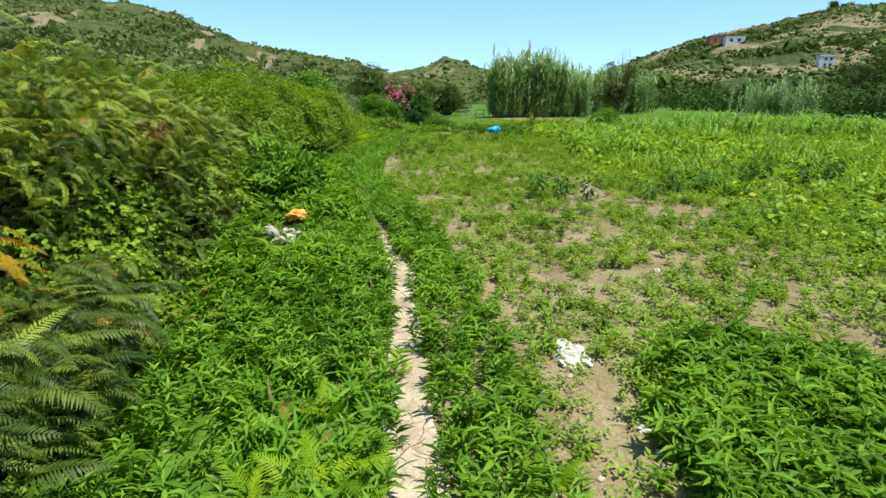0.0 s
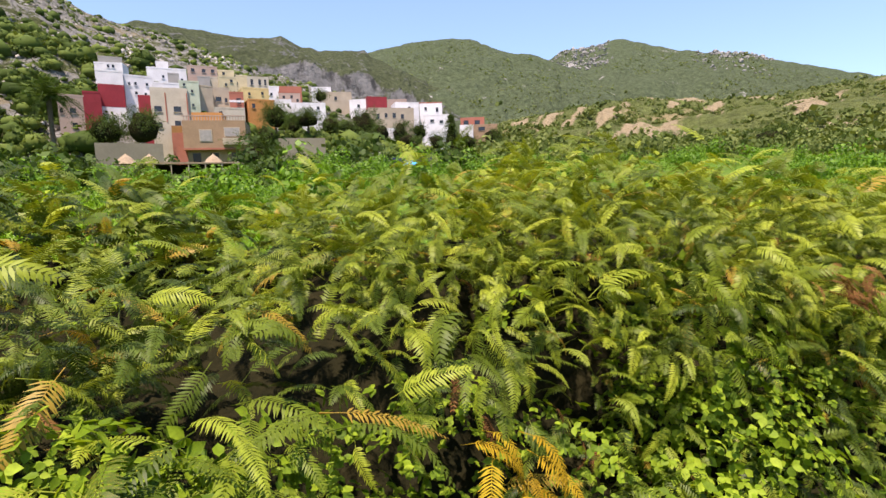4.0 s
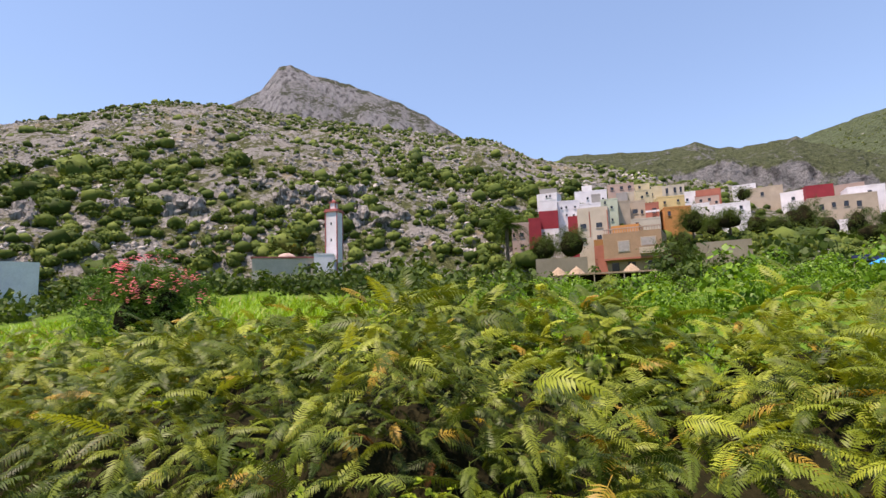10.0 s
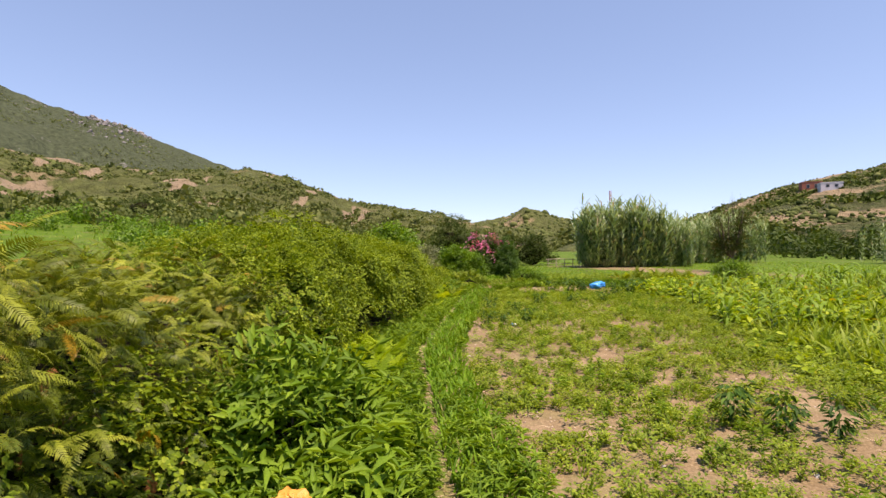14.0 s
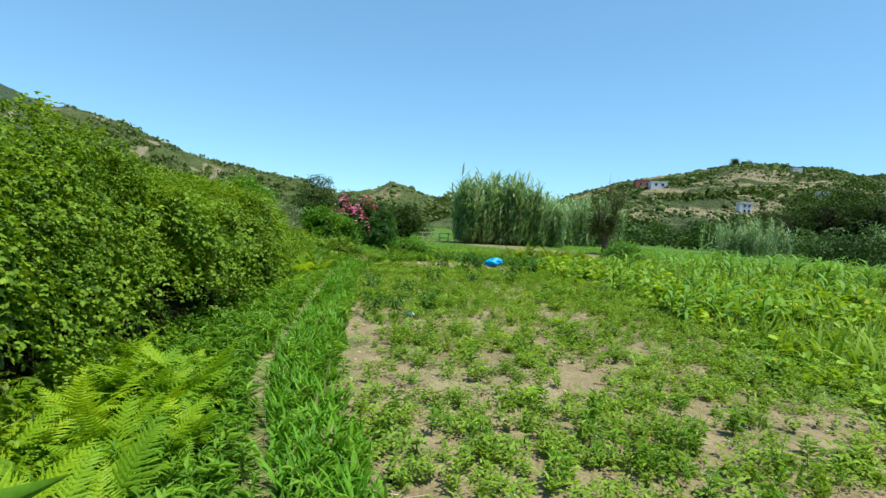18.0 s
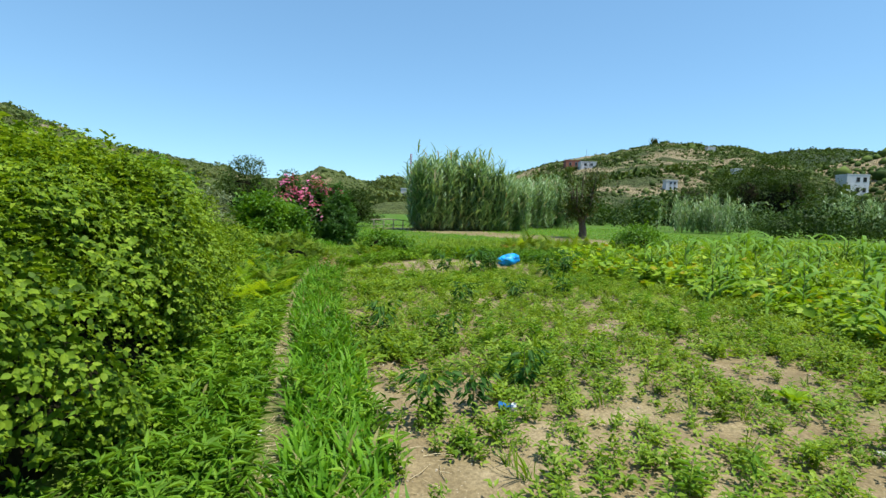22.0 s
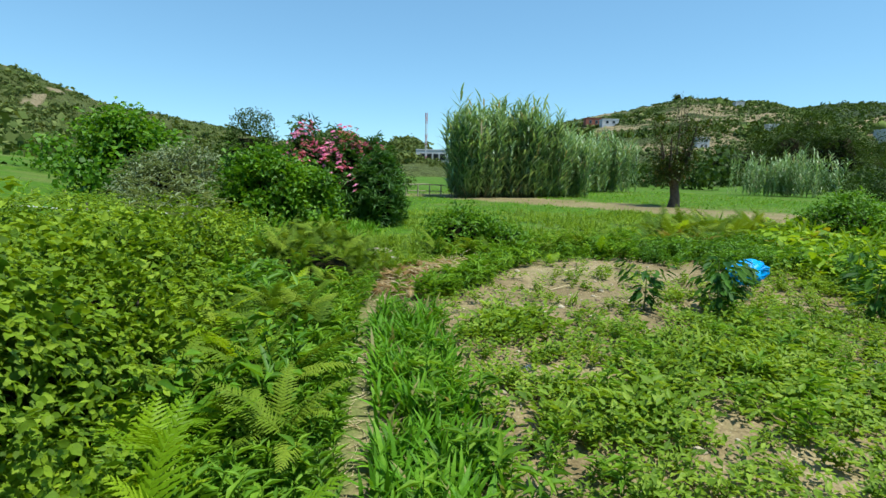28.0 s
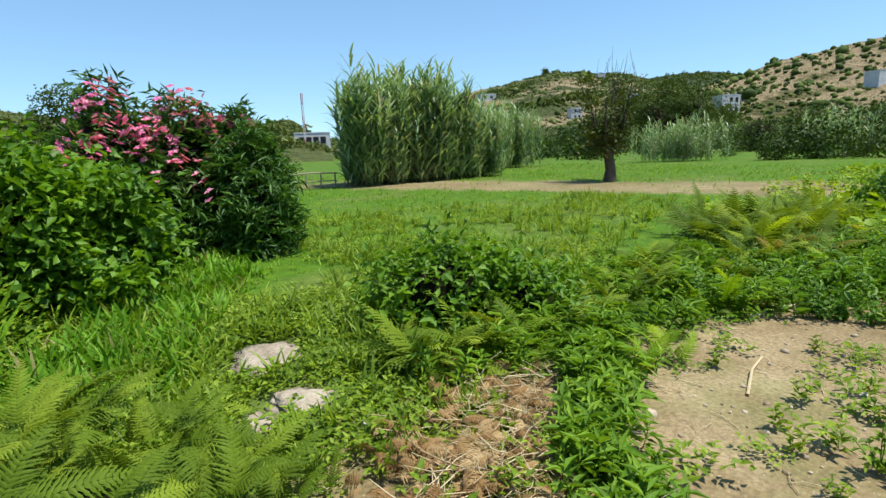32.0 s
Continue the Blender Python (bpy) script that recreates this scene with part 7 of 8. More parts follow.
x, y = pick(900, 1.5, 5.2, 21.5, 23.5, lambda x, y: smooth(0.0, 0.3, (x - 1.65) * 0.75 + (y - 22.6) * 0.6) * (0.3 + 0.7 * smooth(0.42, 0.55, fbm(x * 1.5, y * 1.5, 2, 59))))
sow(b, BUSHY + LANCES[:2], x, y, 1.0, 0.25)
b.make("bank_edge_weeds", M_FIG, "leafy weeds creeping onto the dug soil", "weeds")
shrub("leafy_bush", "broad dark green bush at the field's edge", 7.5, 24.2, 0.7, 0.7, 0.75, 260, SMALL, M_FIG, 1.1, 0.03, 23, "bush")
shrub("weed_clump", "dark bushy weed with small leaves beside the dug soil", -0.3, 23.75, 0.5, 0.45, 0.62, 150, SMALL, M_FIG, 1.0, 0.03, 21, "weed")
shrub("weed_clump", "dark bushy weed with small leaves beside the dug soil", 0.25, 23.5, 0.35, 0.3, 0.4, 80, SMALL, M_FIG, 0.9, 0.03, 22, "weed")

b = Bag()
x, y = pick(2600, -3.6, 0.4, 23.4, 27.6, lambda x, y: smooth(0.0, 0.6, -x - 1.3 - 0.25 * (26 - y)) * smooth(0.34, 0.5, fbm(x * 0.8, y * 0.8, 2, 57)))
sow(b, LUSH, x, y, 1.15, 0.25)
b.make("lush_grass", M_GRASS, "thick lush grass below the oleander", "grass")

# rank growth on the bank before the oleander
b = Bag()
x, y = pick(1500, -5.8, -2.4, 18.6, 26.5, lambda x, y: smooth(0.2, 0.7, -x - 2.3 - 0.12 * (y - 22)) * smooth(0.36, 0.5, fbm(x * 1.1, y * 1.1, 2, 49)))
sow(b, LANCES, x, y, 1.35, 0.3)
sow(b, BUSHY, x[::2], y[::2], 1.5, 0.3)
b.make("bank_growth", M_FIG, "rank leafy weeds knee-high on the bank", "weeds")
b = Bag()
x, y = pick(2400, -6.5, -2.8, 18.0, 26.0)
sow_sprays(b, FACE_SPRAYS, x, y, ground_z(x, y) + rng.uniform(0.1, 0.6, len(x)) * smooth(0, 1.2, -x - 2.6), 1.0)
b.make("bramble_undergrowth", M_BRAMBLE, "low bramble spreading over the bank", "bramble")

b = Bag()
x, y = pick(900, -6.0, -3.0, 19.0, 27.5, lambda x, y: 0.2 + 0.8 * smooth(0.45, 0.6, fbm(x * 1.2, y * 1.2, 2, 50)))
sow(b, TUFTS, x, y, 2.0, 0.3)
b.make("bank_grass", M_LAWN, "tall pale grass among the weeds of the bank", "grass")
b = Bag()
x, y = pick(900, -2.4, -0.7, 22.3, 24.8, lambda x, y: 0.35 + 0.65 * smooth(0.42, 0.56, fbm(x * 1.7, y * 1.7, 2, 58)))
sow(b, CARPET + TUFTS[:2], x, y, 0.75, 0.2)
b.make("bank_weeds", M_WEED, "low creeping weeds and grass round the slabs", "weeds")
def thistle(seed, h):
    """A branching stem with whorls of narrow spiky leaves."""
    rs = np.random.default_rng(seed)
    stem = [tube([(0, 0, -0.03), (0.02, 0.0, h * 0.5), (0.0, 0.03, h)], [0.012, 0.009, 0.004], 5)]
    whorls = []
    for k in range(5):
        a, z0 = 2.4 * k, h * (0.3 + 0.12 * k)
        tip = np.array([math.cos(a) * 0.3 * h, math.sin(a) * 0.3 * h, z0 + 0.28 * h])
        stem.append(tube([(0, 0, z0), tip], [0.006, 0.003], 4))
        for at in (tip, np.array([0, 0, z0]), tip * 0.6 + np.array([0, 0, z0 * 0.4])):
            for j in range(9):
                L = rs.uniform(0.10, 0.19)
                whorls.append(place(leaf2(L, L * 0.17, 0.2), 0.7 * j, rs.uniform(-0.3, 0.7), 0, 1.0, at))
    return tpl_join(stem), tpl_join(whorls)
for k, (x, y, h) in enumerate([(-4.7, 25.9, 1.15), (-5.1, 26.3, 1.25), (-4.4, 26.5, 1.0), (-5.5, 26.0, 1.1), (-4.2, 25.2, 0.9), (-3.9, 23.6, 0.8), (-4.4, 23.2, 0.85), (-5.0, 24.6, 0.95), (-3.7, 22.3, 0.6)]):
    stem, whorls = thistle(k, h)
    base = tagged(new("thistle"), "tall silvery thistle with spiky leaves on the bank", "thistle", "thistles on the bank")
    base.matrix_world = pose(x, y, gz(x, y), 0, 0, 50 * k)
    part("stem", stem, M_STEM, base)
    part("foliage", whorls, M_SILVER, base, "silvery spiky leaves")

# leafy weeds between the path's end and the dug soil
b = Bag()
x, y = pick(3200, -1.6, 0.8, 20.9, 23.0, lambda x, y: smooth(0.32, 0.42, (x + 0.6) * 0.768 - (y - 22.6) * 0.64) * (1 - smooth(0.56, 0.74, (x + 0.6) * 0.768 - (y - 22.6) * 0.64)) * (0.35 + 0.65 * smooth(0.4, 0.6, fbm(x * 1.6, y * 1.6, 2, 47))))
sow(b, LANCES, x, y, 0.85, 0.25)
x, y = pick(900, -0.8, 7.0, 22.7, 24.4, lambda x, y: 0.4 + 0.6 * (fbm(x * 1.5, y * 1.5, 2, 48) > 0.45))
sow(b, LANCES + WEEDS[:1], x, y, 0.95, 0.25)
b.make("bank_edge_weeds", M_LANCE, "dark green leafy weeds along the edge of the dug soil", "weeds")

# ---- pepper plants, maize, other crops ----
def pepper(seed):
    rs = np.random.default_rng(seed)
    parts = []
    for k in range(84):
        t = rs.random()
        a = rs.uniform(0, 6.28)
        r = 0.17 * math.sqrt(rs.random()) * (0.4 + t)
        L = rs.uniform(0.07, 0.12)
        parts.append(place(leaf4(L, L * 0.45, 0.35), a, rs.uniform(-0.7, 0.3), rs.normal(0, 0.3), 1.0, (-math.sin(a) * r, math.cos(a) * r, 0.1 + 0.34 * t)))
    return tpl_join(parts)


PEP = [make_mesh("foliage", *pepper(k), M_PEPPER) for k in range(3)]
STEM = make_mesh("stem", *tube([(0, 0, -0.03), (0.01, 0, 0.16), (0.0, 0.01, 0.4)], [0.008, 0.007, 0.003], 5), M_STEM)
for k, (x, y, s) in enumerate([(1.6, 8.55, 0.95), (1.95, 8.3, 0.9), (2.4, 8.3, 0.9), (4.0, 8.8, 1.0), (4.45, 8.75, 1.0), (4.8, 9.0, 0.9), (6.2, 9.9, 1.1), (6.85, 9.6, 1.1), (5.6, 9.4, 1.0), (-1.17, 13.95, 0.75), (-0.85, 14.0, 0.75), (-0.35, 14.3, 0.8), (-0.6, 15.6, 0.7), (-1.2, 16.0, 0.9), (0.52, 20.33, 1.0), (1.05, 20.05, 1.25), (1.5, 20.35, 0.9), (2.45, 19.75, 1.15), (1.5, 20.5, 1.0), (2.9, 20.0, 1.1), (3.3, 20.6, 1.1), (0.0, 17.2, 0.8), (0.9, 17.6, 0.8), (1.8, 17.9, 0.8), (3.3, 8.1, 0.8), (7.6, 9.9, 1.1)]):
    base = tagged(new("pepper_plant"), "small bushy dark green pepper plant in dry soil", "plant", "pepper plants in the plot")
    base.matrix_world = pose(x, y, gz(x, y), 0, 0, 73 * k) @ Matrix.Scale(s, 4)
    part("foliage", PEP[k % 3], None, base)
    part("stem", STEM, None, base)


MAIZE_STALK = make_mesh("stalk", *tube([(0, 0, -0.05), (0.01, 0.0, 0.3), (0.0, 0.02, 0.62)], [0.014, 0.012, 0.005], 6), M_STEM)
MAIZE_LEAF = [make_mesh("leaf", *blade(0.9, 0.1, 1.9 + 0.4 * k, 6), M_CORN) for k in range(3)]


def maize(x, y, s):
    base = tagged(new("maize_plant"), "young maize plant with long arching green leaves", "maize", "maize in the field")
    base.matrix_world = pose(x, y, gz(x, y), 0, 0, rng.uniform(0, 360)) @ Matrix.Scale(s, 4)
    part("stalk", MAIZE_STALK, None, base)
    for k in range(8):
        f = part("leaf", MAIZE_LEAF[k % 3], None, base)
        f.matrix_basis = Matrix.Translation((0, 0, 0.03 + 0.07 * k)) @ Euler((-rng.uniform(0.3, 0.6), 0, 3.14 * k + rng.normal(0, 0.4))).to_matrix().to_4x4() @ Matrix.Scale(rng.uniform(0.6, 0.95), 4)


for x, y, s in [(3.75, 14.6, 0.75), (3.6, 14.0, 0.7), (4.5, 15.2, 0.8), (4.3, 14.4, 0.75), (4.1, 16.4, 0.5), (4.6, 16.3, 0.55), (4.9, 14.9, 0.8), (5.2, 15.8, 0.8), (4.2, 13.6, 0.8), (4.8, 13.9, 0.85), (5.5, 14.5, 0.85)]:
    maize(x, y, s * 1.15)
for k in range(38):
    t = rng.random()
    maize(4.2 + 5.0 * t + rng.normal(0, 0.4), 17.0 + 4.5 * rng.random() - 1.2 * t, rng.uniform(0.75, 1.1))
for k in range(70):
    t = rng.random()
    maize(8.5 + 9.5 * t + rng.normal(0, 0.5), 21.5 + 4.0 * rng.random() - 3.5 * t, rng.uniform(0.9, 1.25))

# large-leaved cabbage-like plant
for x, y, s in [(0.25, 10.75, 0.6), (1.5, 13.7, 0.7), (1.9, 14.9, 0.6)]:
    base = tagged(new("leafy_plant"), "pale green broad-leaved plant standing in the plot", "plant")
    base.matrix_world = pose(x, y, gz(x, y)) @ Matrix.Scale(s, 4)
    for k in range(9):
        part("leaf", place(leaf(0.3, 0.15, 0.25, 0.2), 2.4 * k, 0.25 + 0.09 * k, 0, 1 - 0.04 * k, (0, 0, 0.03)), M_SQUASH, base)

# ---- stones and litter on the ground ----
def stone(x, y, rx, ry, rz, seed, label, mat=None, rot=0.0):
    b = blob(seed, 0.75, 3, 1.0)
    ob = new("stone", make_mesh("stone", b[0] * np.array([rx, ry, rz]), b[1], mat or M_STONE, flat=rx < 0.1))
    ob.matrix_world = pose(x, y, gz(x, y) + (rz * 0.3 if rx < 0.11 else 0.0), 0, 0, rot)
    tagged(ob, label, "stone")


M_SLAB = plain_mat("earthy_rock", (0.20, 0.155, 0.105), (0.46, 0.40, 0.31), 0.95, 6.0, 1.0, 30.0)
M_RUBBLE = plain_mat("pale_rubble", (0.22, 0.19, 0.15), (0.50, 0.46, 0.39), 0.95, 7.0, 1.0, 40.0, obj_random=0.25)
M_CHALK = plain_mat("white_plaster_lump", (0.40, 0.36, 0.30), (0.66, 0.62, 0.54), 0.9, 14.0, 0.6, 60.0)
stone(0.90, 3.15, 0.085, 0.15, 0.07, 3, "lump of white crumbling plaster on the soil", M_CHALK, 30)
stone(0.85, 3.05, 0.06, 0.06, 0.04, 4, "small white plaster fragment", M_CHALK)
stone(1.09, 2.35, 0.045, 0.035, 0.03, 5, "small pale stone beside the gully")
for k, (x, y, s) in enumerate([(-2.0, 6.0, 0.2), (-1.8, 6.08, 0.18), (-1.9, 5.85, 0.1), (-1.62, 6.1, 0.16)]):
    stone(x, y, s, s * 0.8, s * 0.9, 60 + k, "pale lump of rubble at the foot of the thicket", M_RUBBLE, 70 * k)
M_ORANGE = plain_mat("orange_plastic", (0.56, 0.19, 0.02), (0.72, 0.38, 0.08), 0.35, 12.0, 0.8, 30.0)
tagged(new("plastic_bag", make_mesh("plastic_bag", blob(81, 0.9, 3, 1.0)[0] * np.array([0.10, 0.08, 0.06]) + np.array([-1.78, 6.05, gz(-1.78, 6.05) + 0.3]), blob(81, 0.9, 3, 1.0)[1], M_ORANGE)), "torn orange plastic bag lying on pale rubble", "plastic bag")
stone(-2.24, 13.88, 0.055, 0.06, 0.025, 6, "white flat stone in the footpath", M_CHALK)
for k, (x, y, s) in enumerate([(-3.85, 19.95, 0.07), (-3.72, 20.1, 0.12), (-3.95, 20.2, 0.06), (-3.6, 20.0, 0.09), (-4.1, 19.2, 0.07)]):
    stone(x, y, s, s * 0.7, s * 0.5, 30 + k, "white stone lying among weeds", M_CHALK, 40 * k)
stone(-1.58, 23.78, 0.2, 0.24, 0.035, 7, "flat pale rock slab set in the bank", M_SLAB, 20)
stone(-1.45, 23.05, 0.2, 0.15, 0.035, 8, "flat pale rock slab set in the bank", M_SLAB, -30)
stone(-1.72, 22.9, 0.12, 0.1, 0.03, 9, "small pale rock beside the slabs", M_SLAB, 10)
for k in range(34):
    y = rng.uniform(3, 22.5)
    x = path_x(y) + rng.uniform(0.5, 4.5)
    s = rng.uniform(0.012, 0.032)
    stone(float(x), float(y), s, s * 0.8, s * 0.6, 40 + k, "small pale stone on the dry soil", M_STONE, 50 * k)
# clods and crumbs of soil
b = Bag()
CL = [blob(k + 70, 0.5, 1, 0.7) for k in range(4)]
x, y = pick(9000, -2.0, 5.0, 0.5, 22.9, lambda x, y: smooth(0.1, 0.4, x - path_x(y)) * (0.35 + 0.65 * bare(x, y)))
w = rng.integers(0, 4, len(x))
for k in range(4):
    q = w == k
    b.add(CL[k], mats3(rng.uniform(0, 6.28, q.sum()), 0.0, 0.0, rng.lognormal(-4.6, 0.5, q.sum())), on_ground(x[q], y[q], 0.002))
b.make("soil_clods", M_CLOD, "crumbs and clods of dry brown soil", "soil")
# dry straw
b = Bag()
ST = [tube([(0, 0, 0), (0.05, 0.01, 0.004), (0.11, 0.0, 0.0)], [0.002, 0.0018, 0.001], 3)]
x, y = pick(5200, -2.2, 4.5, 0.5, 23.0, lambda x, y: 0.4 + 0.6 * bare(x, y))
y = np.concatenate([y, rng.uniform(0, 21.5, 1600)])
x = np.concatenate([x, path_x(y[-1600:]) + rng.normal(0, 0.07, 1600)])
b.add(ST[0], mats3(rng.uniform(0, 6.28, len(x)), rng.normal(0, 0.1, len(x)), rng.normal(0, 0.1, len(x)), rng.uniform(0.5, 1.6, len(x))), on_ground(x, y, 0.008))
q = np.array([-0.55, 22.5]) + rng.uniform(-0.1, 1.75, 1300)[:, None] * np.array([-0.64, -0.768]) + rng.normal(0, 0.17, (1300, 2))
b.add(ST[0], mats3(rng.uniform(0, 6.28, 1300), rng.normal(0, 0.35, 1300), rng.normal(0, 0.35, 1300), rng.uniform(0.6, 1.8, 1300)), on_ground(q[:, 0], q[:, 1], rng.uniform(0.01, 0.1, 1300)))
M_STRAW = plain_mat("dry_straw", (0.36, 0.27, 0.14), (0.58, 0.48, 0.30), 0.8, 5.0, 0.0, island=0.6)
b.make("straw_litter", M_STRAW, "bits of dry straw scattered on the soil", "straw")
# sticks
for x0, y0, x1, y1, r in [(1.6, 22.75, 2.35, 22.72, 0.013), (0.55, 22.05, 1.05, 22.3, 0.008), (0.0, 21.2, 0.5, 21.3, 0.006), (-1.3, 19.0, -0.95, 18.6, 0.006)]:
    st = new("stick", make_mesh("stick", *tube([(x0, y0, gz(x0, y0) + r), ((x0 + x1) / 2, (y0 + y1) / 2 + 0.02, gz((x0 + x1) / 2, y0) + 0.03), (x1, y1, gz(x1, y1) + r)], [r, r * 0.9, r * 0.6], 6), M_STRAW))
    tagged(st, "dry pale stick lying on the bare soil", "stick")
# crushed blue and white can
base = tagged(new("drink_can"), "crushed blue and white drink can on the soil", "can")
base.matrix_world = pose(-0.62, 13.95, gz(-0.62, 13.95) + 0.03, 88, 8, 60)
M_CANB = plain_mat("blue_can_print", (0.03, 0.16, 0.45), (0.06, 0.26, 0.6), 0.3, 30, 0.1, metal=0.5)
M_CANW = plain_mat("white_can_print", (0.6, 0.62, 0.65), (0.8, 0.8, 0.82), 0.3, 30, 0.1, metal=0.4)
part("body", tube([(0, 0, -0.055), (0.002, 0.004, -0.02), (0, -0.004, 0.015), (0, 0, 0.03)], [0.031, 0.028, 0.030, 0.031], 14), M_CANB, base)
part("top_band", tube([(0, 0, 0.03), (0, 0, 0.055), (0, 0, 0.062), (0, 0, 0.061)], [0.0313, 0.031, 0.026, 0.001], 14), M_CANW, base, "white band and rim")

# ---- blue plastic sheet over a plant ----
def sheet(cx, cy):
    bm = bmesh.new()
    bmesh.ops.create_icosphere(bm, subdivisions=5, radius=1.0)
    for v in bm.verts:
        n = noise.noise(v.co * 2.0) * 0.22 + abs(noise.noise(v.co * 4.3 + Vector((3, 1, 0)))) * 0.22 - abs(noise.noise(v.co * 8.0)) * 0.16
        v.co *= 1 + n
        v.co.x *= 0.25
        v.co.y *= 0.16
        v.co.z = v.co.z * 0.10 + (0.02 if v.co.z > 0 else -0.01)
    me = bpy.data.meshes.new("blue_sheet")
    bm.to_mesh(me)
    bm.free()
    m, nt, out = nodes_of("blue_plastic_film")
    p = nt.nodes.new("ShaderNodeBsdfPrincipled")
    nt.links.new(ramp(nt, [(0.3, (0.0, 0.20, 0.62)), (0.7, (0.02, 0.42, 0.85))], noise_out(nt, 9.0)), p.inputs["Base Color"])
    p.inputs["Roughness"].default_value = 0.28
    b_ = nt.nodes.new("ShaderNodeBump")
    b_.inputs["Distance"].default_value = 0.01
    nt.links.new(noise_out(nt, 45.0, 3.0), b_.inputs["Height"])
    nt.links.new(b_.outputs[0], p.inputs["Normal"])
    nt.links.new(p.outputs[0], out.inputs[0])
    me.materials.append(m)
    me.polygons.foreach_set("use_smooth", np.ones(len(me.polygons), bool))
    ob = tagged(new("plastic_sheet", me), "crumpled shiny blue plastic sheet draped over pepper plants", "plastic sheet")
    ob.matrix_world = pose(cx, cy, gz(cx, cy) + 0.23, 0, -8, 15)
    return m


M_BLUE = sheet(2.05, 20.8)

# ---- rail at the far end of the meadow ----
M_WOOD = plain_mat("weathered_wood", (0.22, 0.18, 0.13), (0.42, 0.36, 0.28), 0.85, 12, 0.5, 60)
rail = tagged(new("wooden_rail"), "low rail of weathered poles at the meadow's end", "fence")
rail.matrix_world = pose(2.3, 41.3, gz(2.3, 41.3), 0, 0, 6)
for k in range(4):
    part("post", tube([(-0.9 + 0.6 * k, 0, -0.2), (-0.88 + 0.6 * k, 0.01, 0.62)], [0.035, 0.03], 6), M_WOOD, rail)
part("top_pole", tube([(-1.05, 0.04, 0.58), (0, 0.05, 0.62), (1.05, 0.04, 0.57)], [0.03, 0.03, 0.025], 6), M_WOOD, rail)
part("lower_pole", tube([(-1.0, 0.04, 0.3), (1.0, 0.05, 0.27)], [0.02, 0.02], 6), M_WOOD, rail)
# wire line left of the path
wire = tagged(new("fence_wire"), "thin pale hose line strung through the weeds", "wire")
wire.location = (-5.7, 24.3, gz(-5.7, 24.3) - 0.1)
part("line", tube([(-1.6, 0.5, 0.62), (0, 0, 0.55), (1.7, -0.4, 0.52)], [0.012] * 3, 5), W["white"], wire)
for q in (-1.5, 0.1, 1.6):
    part("stake", tube([(q, -0.3 * q * 0.8, -0.2), (q + 0.03, -0.24 * q, 0.66)], [0.02, 0.015], 5), M_WOOD, wire)

# ---- far buildings and mast ----
FE = (-1.8, 13.0, 1.75)
def on_hill(grid, az, el, oy=13.0):
    """Distance at which the slope rises to an elevation."""
    V = grid[0]
    dx, dy = V[..., 0] - FE[0], V[..., 1] - oy
    j = int(np.argmin(np.abs(np.degrees(np.arctan2(-dx, dy)).mean(0) - az)))
    r = np.hypot(dx, dy)[:, j]
    e = np.degrees(np.arctan2(V[:, j, 2] - FE[2], r))
    return float(r[int(np.argmax(e > el))]) - 3.0


def far_house(label, az0, az1, el1, el0, r, color, wins=(0.3, 0.7), rows=1, oy=13.0):
    azm = (az0 + az1) / 2
    x, y = polar(azm, r, FE[0], oy)
    w = 2 * r * math.tan(radians(abs(az0 - az1) / 2))
    z0, z1 = FE[2] + r * math.tan(radians(el0)), FE[2] + r * math.tan(radians(el1))
    base = tagged(new("far_house"), label, "house", "houses on the far hill")
    base.matrix_world = pose(x, y, z0, 0, 0, 166 if azm < -20 else azm + 180)
    h = z1 - z0
    part("wall", box_tpl(-w / 2, w / 2, -w * 0.7, 0, -2.5, h), W[color], base)
    part("parapet", box_tpl(-w / 2 - 0.1, w / 2 + 0.1, -w * 0.7 - 0.1, 0.1, h, h + 0.4), W[color], base)
    for q in range(rows):
        for c in wins:
            cx, cz = -w / 2 + c * w, h * (q + 0.55) / rows
            a, b2 = w * 0.07, h / rows * 0.2
            win = part("window", box_tpl(cx - a * 1.2, cx + a * 1.2, 0, 0.06, cz - b2 * 1.2, cz + b2 * 1.2), W["grey"], base)
            part("pane", box_tpl(cx - a, cx + a, 0.05, 0.1, cz - b2, cz + b2), M_PANE, win, "dark window pane")


far_house("white house with terrace on the hilltop slope", -29.0, -30.7, 5.75, 5.2, on_hill(G_RIGHT, -29.9, 5.2), "white")
far_house("brown unfinished house on the slope", -27.4, -29.0, 5.9, 5.1, on_hill(G_RIGHT, -28.2, 5.1), "terracotta")
far_house("white two-storey house halfway up the hill", -37.8, -39.0, 3.8, 2.8, on_hill(G_RIGHT, -37.6, 2.7), "white", (0.25, 0.6), 2)
far_house("long white house on the hill", -43.8, -44.8, 4.9, 4.4, on_hill(G_RIGHT, -44.3, 4.3), "white")
far_house("grey-blue two-storey house with white roof room", -53.4, -55.4, 4.3, 2.5, on_hill(G_OLIVE, -54.0, 2.4, 20.5), "white", (0.2, 0.5), 2, 20.5)
far_house("white house by a wall on the hillside", -63.6, -65.4, 5.2, 4.3, on_hill(G_OLIVE, -64.5, 4.3), "white", (0.3,), 1)
far_house("white buildings beyond the reeds", -9.2, -12.8, 2.35, 0.8, 190, "white", (0.2, 0.4, 0.6, 0.8), 1)
far_house("small white house on the ridge", -41.2, -42.0, 7.1, 6.8, on_hill(G_RIGHT, -41.6, 6.7), "white", ())
far_tree("ridge_tree", "lone round tree on the hill crest", -36.3, 478, FE[2] + 478 * math.tan(radians(7.3)), 7.0, 7.5, M_SCRUB, 300, FE[0], FE[1], 5)
